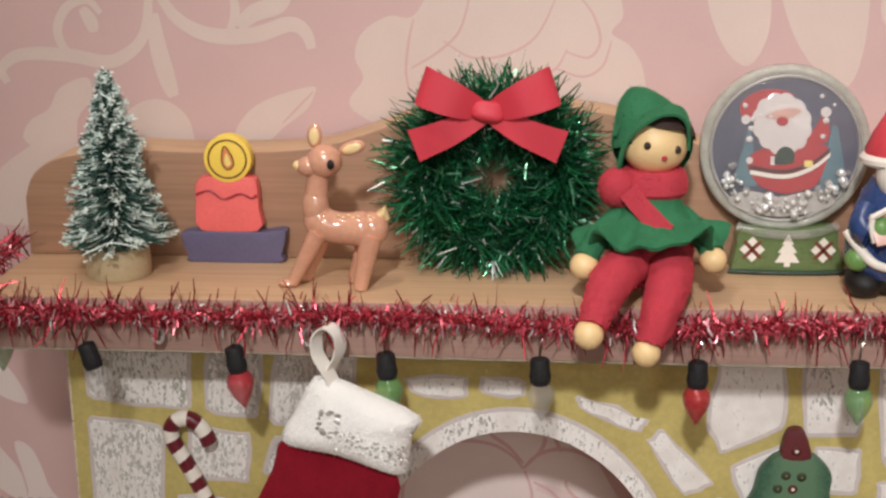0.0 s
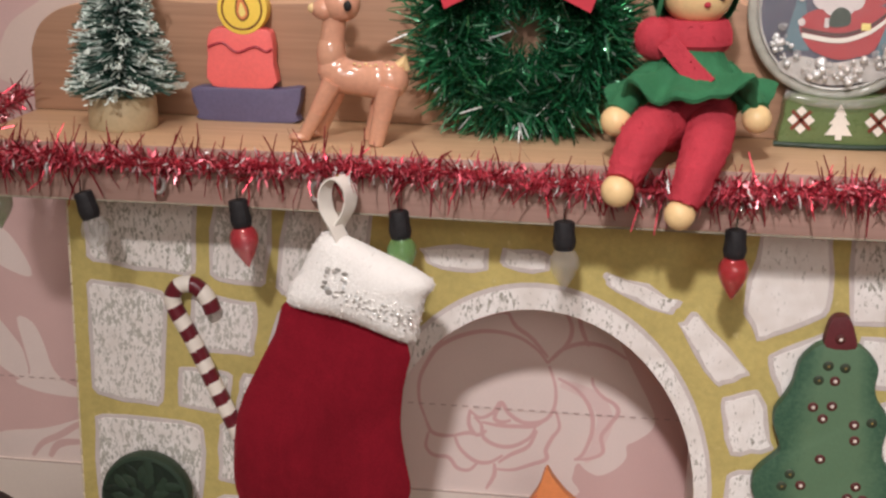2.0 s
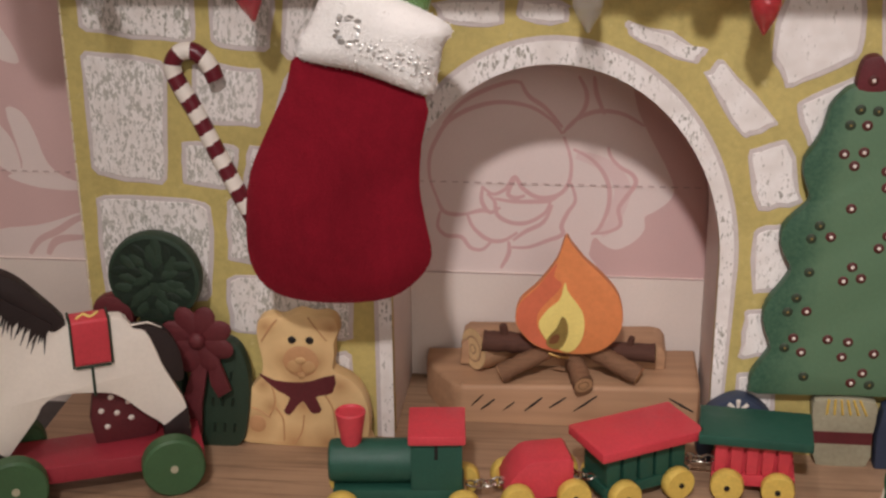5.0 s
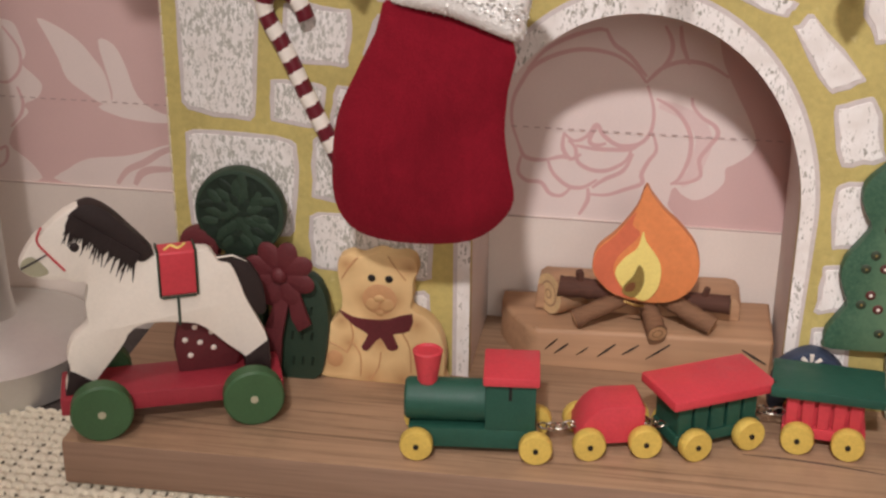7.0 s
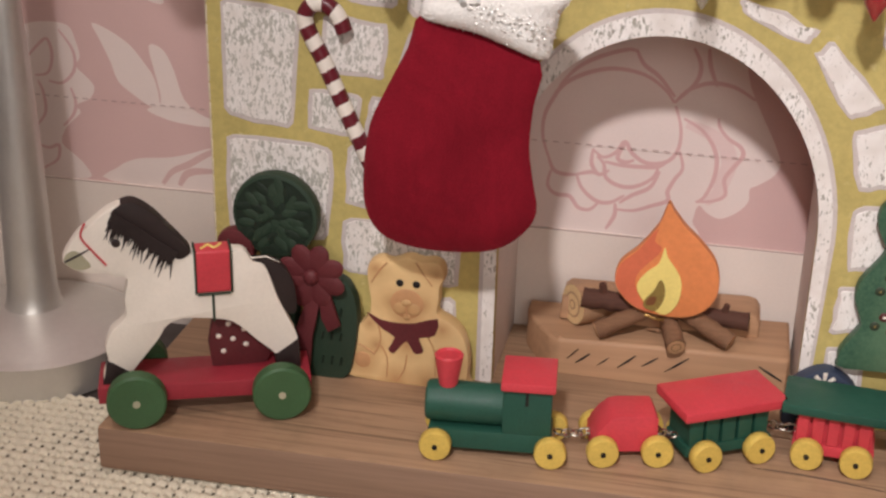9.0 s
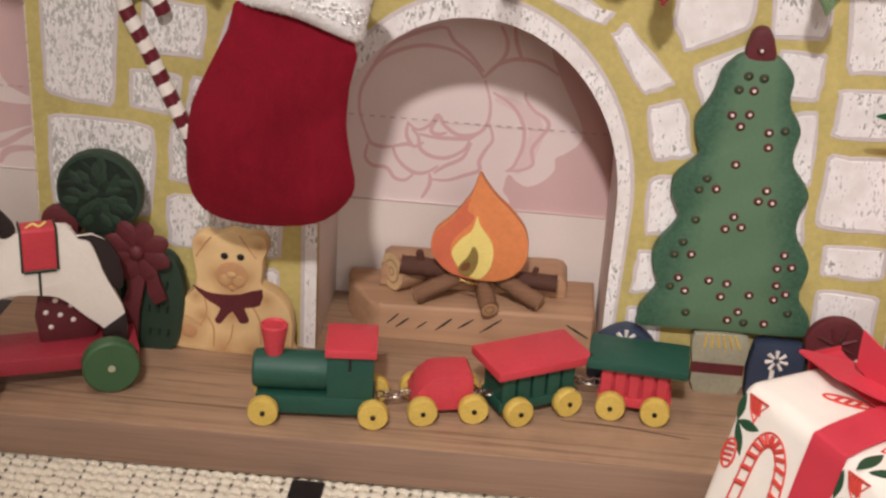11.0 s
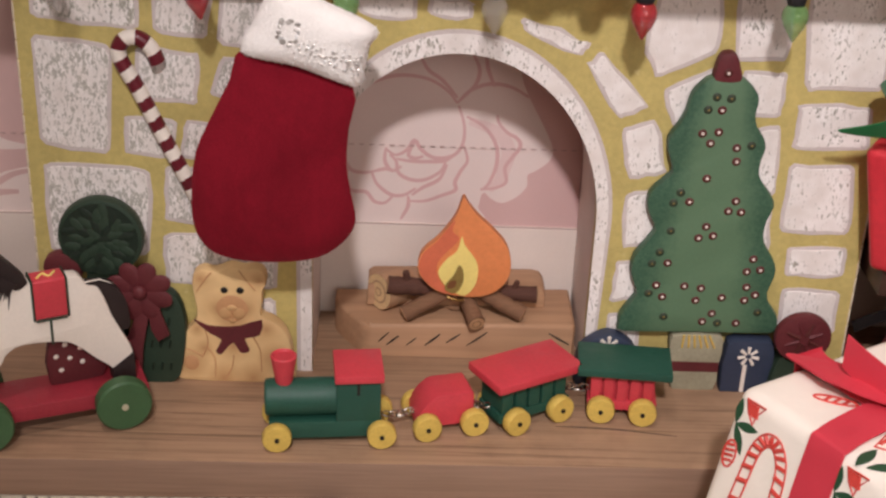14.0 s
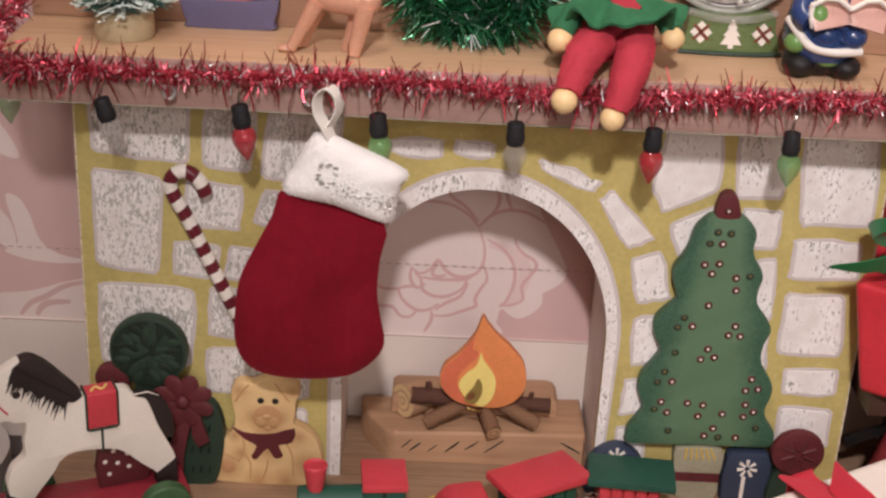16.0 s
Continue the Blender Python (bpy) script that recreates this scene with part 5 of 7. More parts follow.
def gnome_figurine():
    """Glazed seated figure with an open book, one plain body."""
    x, y, z, b = 11.9, -0.5, SHELF_Z, None
    # slots: 0 blue, 1 white, 2 page, 3 black, 4 green, 5 red
    b = ball(11.05, y - 0.5, z + 0.5, 0.62, 0.75, 0.5, 18, b, 3)
    b = ball(12.75, y - 0.55, z + 0.45, 0.6, 0.75, 0.45, 18, b, 3)
    b = ball(11.9, y, z + 0.6, 1.35, 1.0, 0.6, 20, b, 3)
    b = ball(12.0, y - 0.8, z + 0.75, 0.5, 0.35, 0.28, 12, b, 4)
    b = lathe([(0, 0.7), (1.15, 0.7), (1.42, 1.15), (1.4, 1.8), (1.25, 2.6), (1.0, 3.4), (0.7, 3.9), (0, 4.0)], x, y, z, 28, b, 0)
    for kx, kz in ((11.75, 1.75), (12.75, 1.7)):
        b = ball(kx, y - 0.95, z + kz, 0.55, 0.55, 0.5, 18, b, 0)
    rng = random.Random(17)
    for k in range(60):
        kx = rng.uniform(11.4, 13.1)
        b = ball(kx, y - 1.38 + 0.25 * abs(kx - 12.25), z + rng.uniform(1.4, 2.1), 0.09, 0.12, 0.09, 6, b, 0)
    trim = [(10.35, y - 0.75, z + 2.3), (10.75, y - 1.0, z + 1.75), (11.25, y - 1.2, z + 1.3), (12.1, y - 1.35, z + 1.18), (13.1, y - 1.15, z + 1.2)]
    b = tube(spline(trim, 4, False), 0.17, 10, b, 1)
    b = tube(spline([(11.0, y - 0.6, z + 3.0), (10.75, y - 1.0, z + 2.5), (11.0, y - 1.3, z + 2.3)], 4, False), 0.42, 10, b, 0)
    b = ball(11.3, y - 1.35, z + 2.45, 0.36, 0.3, 0.46, 14, b, 4)
    b = ball(10.75, y - 0.8, z + 1.35, 0.42, 0.4, 0.4, 14, b, 4)
    for sx in (-1, 1):
        page = box(-0.72, 0.72, -0.05, 0.05, -0.5, 0.5, 0.04, 2)
        b = merged(b, page, 2, Matrix.Translation((12.35 + sx * 0.66, y - 1.45, z + 2.6)) @ Matrix.Rotation(radians(-30), 4, "X") @ Matrix.Rotation(radians(sx * 14), 4, "Y"))
        b = tube([(12.35, y - 1.62, z + 2.85), (12.35 + sx * 0.5, y - 1.68, z + 3.2), (12.35 + sx * 0.95, y - 1.65, z + 3.22), (12.35 + sx * 1.4, y - 1.5, z + 2.9)], 0.1, 8, b, 1)
    b = tube([(11.0, y - 1.45, z + 3.0), (10.95, y - 1.5, z + 2.6), (11.1, y - 1.5, z + 2.1)], 0.1, 8, b, 1)
    b = ball(x + 0.1, y - 0.5, z + 4.1, 0.8, 0.75, 0.95, 18, b, 1)
    b = lathe([(0.95, 0), (1.0, 0.3), (0.75, 0.9), (0.35, 1.6), (0, 1.9)], x, y, z + 4.5, 20, b, 5)
    b = tube([(x + 0.95 * math.cos(k * math.pi / 10), y + 0.95 * math.sin(k * math.pi / 10), z + 4.5) for k in range(20)], 0.2, 8, b, 1, closed=True)
    return solo("gnome_figurine", b, [JACKETBLUE, WHITE, PINKSKIN, BLACK, GREENGLAZE, RED], x, y, SHELF_Z, "glazed figure in a blue coat reading a white book", "figurine")


def tinsel_garland():
    rng = random.Random(9)
    path = spline([(-18.9, 2.6, 19.6), (-18.9, 0.5, 19.3), (-18.8, -1.8, 18.9), (-18.2, -2.9, 18.7), (-16.0, -3.0, 18.62), (-10.0, -3.0, 18.6), (-4.0, -3.0, 18.72), (1.0, -3.0, 18.5), (5.5, -3.0, 18.5), (10.0, -3.0, 18.72), (14.0, -3.0, 18.7), (17.4, -2.9, 18.7), (18.1, -1.5, 18.9), (18.1, 1.5, 19.2)], 12, False)
    rows = []
    for k in range(13500):
        u = rng.random() * (len(path) - 1.001)
        i = int(u)
        p = np.array(path[i]) + (np.array(path[i + 1]) - np.array(path[i])) * (u - i)
        along = np.array(path[i + 1]) - np.array(path[i])
        along /= np.linalg.norm(along)
        way = np.array([rng.gauss(0, 1) for _ in range(3)])
        way /= np.linalg.norm(way)
        way = way - along * (way @ along) * 0.4
        if i < 38 and rng.random() < 0.72:
            continue
        long = rng.random() < 0.13
        length = rng.uniform(0.7, 1.4) if long else rng.uniform(0.2, 0.55)
        foot = p + np.array([rng.gauss(0, 0.13) for _ in range(3)])
        tip = foot + way * length
        if abs(foot[0]) < 18.3 and tip[1] > -2.66 and tip[2] < SHELF_Z + 0.05:
            tip[1] = -2.66
        u2 = rng.random()
        # pink and silver strips stand in for sparkle on the red foil
        rows.append((foot, tip, 1 if long else 0 if u2 < 0.56 else 1 if u2 < 0.72 else 3 if u2 < 0.89 else 2))
    me = strips(rows, 0.06, rng, "tinsel_garland", [FOIL_RED, FOIL_DARK, SILVER_AND_GLINT, GLINT_PINK])
    ob = new("tinsel_garland", me)
    part_bm = tube(path, [0.08 if k < 34 else 0.17 for k in range(len(path))], 8)
    tagged(ob, "red tinsel garland draped along the mantel edge", "garland")
    PLACE[ob.name] = Matrix()
    part("core_string", part_bm, FOIL_DARK, ob)
    return ob


def christmas_bulb(x, y, z, glass, label, lean=0.0):
    ob = thing("light_bulb_ornament", x, y, z - 2.35, label, "light bulb", "bulbs along the mantel")
    cap = lathe([(0, -0.2), (0.27, -0.2), (0.3, -0.26), (0.3, -0.55), (0.34, -0.82), (0.3, -1.02), (0.27, -1.08), (0, -1.08)], x, y, z, 16)
    for v in cap.verts:
        a = math.atan2(v.co.y - y, v.co.x - x)
        v.co.x += 0.02 * math.cos(9 * a)
    tilt = Matrix.Translation((x, y, z)) @ Matrix.Rotation(-radians(lean), 4, "Y") @ Matrix.Translation((-x, -y, -z))
    cap.transform(tilt)
    part("cap", cap, CAPBLACK, ob, "matt black socket")
    glass_bm = lathe([(0, -2.38), (0.05, -2.34), (0.16, -2.15), (0.34, -1.86), (0.46, -1.55), (0.45, -1.33), (0.36, -1.15), (0.27, -1.07), (0, -1.07)], x, y, z, 11 if glass == GLASS_CLEAR else 24)
    glass_bm.transform(tilt)
    lamp = part("bulb", glass_bm, glass, ob, "translucent pointed bulb", smooth=15 if glass == GLASS_CLEAR else 40)
    lamp.visible_shadow = True
    part("hook", tube(spline([(x, y, z - 0.21), (x + 0.02, y, z + 0.25), (x + 0.12, y + 0.1, z + 0.5), (x + 0.05, y + 0.33, z + 0.62)], 4, False), 0.04, 6), WIRE, ob, "thin wire hook")
    return ob


def stocking():
    x0, y0 = -6.0, -3.45
    ob = thing("christmas_stocking", x0, y0, 6.6, "red velvet stocking with a white plush cuff hanging by a loop", "stocking")

    def pillow(outline, centre, thick, mid):
        b, rings = bmesh.new(), []
        for s, d in ((0.0, 1.0), (0.35, 0.97), (0.6, 0.88), (0.8, 0.68), (0.93, 0.38), (1.0, 0.0), (0.93, -0.38), (0.8, -0.68), (0.6, -0.88), (0.3, -0.97), (0.0, -1.0)):
            if s == 0:
                rings.append([b.verts.new((centre[0], mid - d * thick / 2, centre[1]))])
            else:
                rings.append([b.verts.new((centre[0] + (x - centre[0]) * s, mid - d * thick / 2, centre[1] + (z - centre[1]) * s)) for x, z in outline])
        n = len(outline)
        for lo, hi in zip(rings, rings[1:]):
            for k in range(n):
                c = list(dict.fromkeys((lo[k % len(lo)], lo[(k + 1) % len(lo)], hi[(k + 1) % len(hi)], hi[k % len(hi)])))
                b.faces.new(c)
        return b

    sock = spline([(-7.8, 14.58), (-8.27, 13.46), (-8.93, 12.12), (-9.52, 10.76), (-9.72, 9.2), (-9.67, 7.92), (-9.18, 7.05), (-8.25, 6.67), (-6.77, 6.6), (-5.29, 6.83), (-4.37, 7.49), (-3.94, 8.31), (-4.11, 9.38), (-4.28, 10.52), (-4.21, 11.84), (-4.08, 13.33), (-5.9, 14.1)], 3)
    part("sock", pillow(sock, (-6.8, 10.6), 0.95, y0), VELVET, ob, "deep red velvet foot", smooth=60)
    cuff = part("cuff", pillow(spline([(-6.64, 16.8), (-6.1, 16.76), (-5.2, 16.4), (-3.34, 15.5), (-3.54, 14.81), (-3.7, 14.0), (-4.0, 13.4), (-5.97, 14.05), (-7.85, 14.5), (-7.4, 15.6), (-7.0, 16.4)], 4), (-5.7, 15.1), 1.55, y0 - 0.05), PLUSH, ob, "white plush cuff", smooth=60)
    edge = spline([(-6.64, 16.8), (-6.1, 16.76), (-5.2, 16.4), (-3.34, 15.5), (-3.54, 14.81), (-3.7, 14.0), (-4.0, 13.4), (-5.97, 14.05), (-7.85, 14.5), (-7.4, 15.6), (-7.0, 16.4)], 12)
    fur_rng, fur = random.Random(21), []
    for k in range(3800):
        s = math.sqrt(fur_rng.random())
        ex, ez = edge[fur_rng.randrange(len(edge))]
        rx, rz = ex + 5.7, ez - 15.1
        d = float(np.interp(s, (0, 0.35, 0.6, 0.8, 0.93, 1.0), (1.0, 0.97, 0.88, 0.68, 0.38, 0.0)))
        foot = np.array((-5.7 + rx * s, y0 - 0.05 - d * 0.775 + 0.02, 15.1 + rz * s))
        out = np.array((rx * s * 0.5, -d * 1.2, rz * s * 0.5)) + np.array([fur_rng.gauss(0, 0.7) for _ in range(3)])
        fur.append((foot, foot + out / np.linalg.norm(out) * fur_rng.uniform(0.03, 0.075), 0))
    hairs = new("fur", strips(fur, 0.03, fur_rng, "fur", [PLUSH]))
    hairs.parent, hairs.matrix_parent_inverse = ob, PLACE[ob.name].inverted()
    tagged(hairs, "short white plush hairs", kind="stuff")
    loop = spline([(-6.02, y0 - 0.22, 16.5), (-6.3, y0 - 0.2, 17.05), (-6.6, y0 - 0.14, 17.6), (-6.6, y0 - 0.1, 18.2), (-6.25, y0 - 0.15, 18.55), (-5.88, y0 - 0.1, 18.2), (-5.9, y0 - 0.05, 17.6), (-6.18, y0 - 0.02, 17.05), (-6.45, y0, 16.5)], 6, False)
    part("hanging_loop", ribbon(loop, [(0.15, 0.24, 0.02)] * len(loop), 0.05), SATIN_WHITE, ob, "white satin ribbon loop", smooth=60)
    rng = random.Random(3)
    dirx, dirz = 0.93, -0.36
    for k in range(110):
        if k < 16:
            u, q = 0.25, k * 2 * math.pi / 16
            gx, gz = -6.2 + 0.36 * math.cos(q) + rng.uniform(-0.06, 0.06), 15.45 + 0.4 * math.sin(q) + rng.uniform(-0.06, 0.06)
        else:
            u = 0.5 + 2.4 * rng.random()
            side = rng.gauss(0, 0.2)
            gx, gz = -6.45 + u * dirx + side * 0.36, 15.3 + u * dirz + side * 0.93
        depth = y0 - 0.80 + 0.03 * (u - 0.8) ** 2
        big = 1.7 if k < 16 else 1.0
        sequin = ball(0, 0, 0, big * rng.uniform(0.03, 0.07), 0.012, big * rng.uniform(0.03, 0.06), 7)
        sequin.transform(Matrix.Translation((gx, depth - 0.03, gz)) @ Matrix.Rotation(rng.uniform(-0.5, 0.5), 4, "X"))
        part("sequin", sequin, SILVER_AND_GLINT if k % 5 == 0 else SEQUIN, cuff)
    part("hook", tube([(-6.25, -2.55, 18.35), (-6.25, -3.2, 18.3), (-6.25, -3.5, 18.42), (-6.25, -3.6, 18.6)], 0.05, 6), BRASS, ob)
    return ob


def candy_cane():
    y = -0.42
    path = spline([(x + 0.1, y, z) for x, y, z in ((-9.62, y, 6.6), (-10.5, y, 8.5), (-11.3, y, 10.2), (-12.07, y, 11.9), (-12.62, y, 12.95), (-12.7, y, 13.45), (-12.42, y, 13.82), (-11.98, y, 13.85), (-11.55, y, 13.5), (-11.32, y, 12.95))], 44, False)
    pts = [Vector(p) for p in path]
    n, seg, r = len(pts), 28, 0.29
    b, rings, dist = bmesh.new(), [], [0.0]
    for i, p in enumerate(pts):
        ahead = (pts[min(i + 1, n - 1)] - pts[max(i - 1, 0)]).normalized()
        side, out = Vector((ahead.z, 0, -ahead.x)), Vector((0, -1, 0))
        rings.append([b.verts.new(p + r * (side * math.cos(2 * math.pi * k / seg) + out * math.sin(2 * math.pi * k / seg))) for k in range(seg)])
        if i:
            dist.append(dist[-1] + (pts[i] - pts[i - 1]).length)
    ob = thing("candy_cane", -11.8, y, 6.4, "red and white striped candy cane fixed on the stones", "candy cane")
    groups = {}
    for i in range(n - 1):
        for k in range(seg):
            phase = (dist[-1] - dist[i] + 0.04 * math.cos(2 * math.pi * (k + 0.5) / seg)) / 0.42 + 0.06
            groups.setdefault(int(phase // 1), []).append((rings[i][k], rings[i][(k + 1) % seg], rings[i + 1][(k + 1) % seg], rings[i + 1][k]))
    for index, quads in sorted(groups.items()):
        stripe, made = bmesh.new(), {}
        for quad in quads:
            stripe.faces.new([made.setdefault(v, None) or made.update({v: stripe.verts.new(v.co)}) or made[v] for v in quad])
        part("stripe", stripe, WHITE if index % 2 else CANE_RED, ob)
    b.free()
    return ob


bottle_brush_tree(-14.25, 0.15)
candle_ornament()
deer_figurine()
tinsel_wreath(-1.15, 1.35, 22.45)
elf_doll()
snow_globe()
gnome_figurine()
tinsel_garland()
for bx, bz, lean, glass, words in ((-14.6, 17.72, 17, GLASS_CLEAR, "clear"), (-9.55, 17.72, 8, GLASS_RED, "red"), (-4.5, 17.62, 5, GLASS_GREEN, "green"), (0.56, 17.55, 2, GLASS_CLEAR, "clear"), (5.64, 17.56, 0, GLASS_RED, "red"), (10.7, 17.66, 2, GLASS_GREEN, "green"), (15.6, 17.66, 0, GLASS_AMBER, "amber")):
    christmas_bulb(bx, -2.95, bz, glass, words + " toy light bulb in a black socket hung from the mantel", lean)
for ex in (-12.04, -7.0):
    eye = tube([(ex + 0.2 * math.cos(k * math.pi / 6), -3.0, 17.92 + 0.28 * math.sin(k * math.pi / 6)) for k in range(12)], 0.065, 6, closed=True)
    eye = tube([(ex, -2.97, 18.18), (ex, -2.5, 18.2)], 0.05, 6, eye)
    solo("screw_eye", eye, STEEL, ex, -2.6, 17.7, "small dull steel screw eye in the mantel edge", "hook", "screw eyes in the mantel")
christmas_bulb(-18.85, 0.2, 17.66, GLASS_GREEN, "green toy light bulb hung at the mantel end")
stocking()
candy_cane()


# ---- on the hearth board ----
def wheel(name, parent, x, y, z, r, width, mat, hub_mat, hub_r):
    """A wheel whose axle runs along y, with a rounded tyre edge and a hub."""
    turn = Matrix.Rotation(radians(90), 4, "X")
    b = lathe([(0, -width / 2), (r * 0.93, -width / 2), (r, -width / 2 + 0.07), (r, width / 2 - 0.07), (r * 0.93, width / 2), (0, width / 2)], 0, 0, 0, 28, m=turn)
    b.transform(Matrix.Translation((x, y, z)))
    w = local_part(name, b, mat, parent)
    h = lathe([(0, -0.03), (hub_r, -0.03), (hub_r, 0.03), (0, 0.03)], 0, 0, 0, 12, m=turn)
    h.transform(Matrix.Translation((x, y - width / 2 - 0.02, z)))
    local_part("hub", h, hub_mat, w)
    return w


def local_part(name, bm, mats, parent, label="", smooth=40):
    """Like part(), but the bmesh is given in the thing's own axes, in centimetres."""
    world = PLACE[parent.name]
    bm.transform(Matrix.Scale(CM, 4))
    bm.transform(world)
    bm.transform(Matrix.Scale(1 / CM, 4))
    return part(name, bm, mats, parent, label, smooth)


def locomotive():
    ob = thing("toy_locomotive", -4.83, -4.48, 0, "green wooden toy locomotive with red roof and yellow wheels", "toy train", "train on the hearth", turn=5.8)
    local_part("chassis", box(-2.2, 1.95, -0.75, 0.75, 0.3, 1.0, 0.06), GREEN, ob)
    boiler = lathe([(0, -2.34), (0.6, -2.34), (0.68, -2.27), (0.7, -2.1), (0.7, 0.3), (0, 0.3)], 0, 0, 0, 28, m=Matrix.Rotation(radians(90), 4, "Y"))
    boiler.transform(Matrix.Translation((0, 0, 1.68)))
    local_part("boiler", boiler, GREEN, ob, "dark green round boiler")
    local_part("cab", box(0.27, 1.9, -0.76, 0.76, 0.98, 2.72, 0.06), GREEN, ob)
    local_part("window_slot", box(1.02, 1.13, -0.78, -0.70, 2.1, 2.66, 0.01), BLACK, ob)
    local_part("roof", box(0.2, 2.0, -1.0, 1.02, 2.72, 3.04, 0.06), RED, ob, "flat red roof")
    local_part("chimney", lathe([(0, 0), (0.32, 0), (0.36, 0.3), (0.49, 1.1), (0.44, 1.14), (0.36, 1.06), (0, 1.04)], -1.62, 0, 2.32, 20), RED, ob, "flared red chimney")
    for x in (-1.91, 1.93):
        for y in (-1.0, 0.78):
            wheel("wheel", ob, x, y, 0.54, 0.54, 0.42, YELLOW, BLACK, 0.09)
        local_part("axle", tube([(x, -1.0, 0.54), (x, 0.8, 0.54)], 0.1, 8), PALEWOOD, ob)
    return ob


def wagon(x, y, turn, gap, body_mat, roof_mat, label, roofed=True, size=(2.6, 1.5), roof=(1.8, 1.07)):
    ob = thing("toy_wagon", x, y, 0, label, "toy train", "train on the hearth", turn=turn)
    hl, hw = size[0] / 2, size[1] / 2
    if roofed:
        local_part("floor", box(-hl, hl, -hw, hw, 0.42, 0.82, 0.05), body_mat, ob)
        n = 5
        for k in range(n):
            u = -hl + 0.08 + (2 * hl - 0.16) * k / n
            local_part("side_post", box(u, u + (2 * hl - 0.16) / n - 0.10, -hw + 0.02, hw - 0.02, 0.821, 1.97, 0.03, 1), body_mat, ob)
        local_part("core", box(-hl + 0.12, hl - 0.12, -hw + 0.25, hw - 0.25, 0.83, 1.98), body_mat if body_mat == RED else BLACK, ob)
        local_part("roof", box(-roof[0], roof[0], -roof[1], roof[1], 1.975, 2.31, 0.06), roof_mat, ob, "flat overhanging roof")
    else:
        local_part("body", slab([(-hl - 0.25, 0.35), (-hl - 0.27, 0.9), (-hl + 0.1, 1.4), (-hl + 0.4, 1.66), (-hl + 0.65, 1.72), (hl - 0.08, 1.72), (hl + 0.02, 1.6), (hl + 0.02, 0.35)], -hw, hw, 0.12), body_mat, ob, "solid red rounded load")
    for wx in (-gap / 2, gap / 2):
        for wy in (-hw - 0.25, hw + 0.02):
            wheel("wheel", ob, wx, wy, 0.54, 0.54, 0.42, YELLOW, BLACK, 0.09)
        local_part("axle", tube([(wx, -hw - 0.2, 0.54), (wx, hw, 0.54)], 0.1, 8), PALEWOOD, ob)
    return ob


def coupling(a, b):
    """A short sagging chain of four wire links between two eye screws."""
    ob = thing("train_coupling", (a[0] + b[0]) / 2, (a[1] + b[1]) / 2, 0.7, "small bright wire chain links between two wagons", "chain", "train on the hearth")
    way = Vector(b) - Vector(a)
    n = max(3, round(way.length / 0.27))
    for k in range(n):
        u = (k + 0.5) / n
        p = Vector(a) + way * u - Vector((0, 0, 0.45 * u * (1 - u)))
        slope = math.atan2(way.z - 0.45 * (1 - 2 * u), way.xy.length)
        m = Matrix.Translation(p) @ Matrix.Rotation(math.atan2(way.y, way.x), 4, "Z") @ Matrix.Rotation(-slope, 4, "Y") @ Matrix.Rotation(radians(80 if k % 2 else 15), 4, "X")
        pts = [tuple(m @ Vector((0.22 * math.cos(s * math.pi / 6), 0.14 * math.sin(s * math.pi / 6), 0))) for s in range(12)]
        part("link", tube(pts, 0.038, 6, closed=True), WIRE, ob)


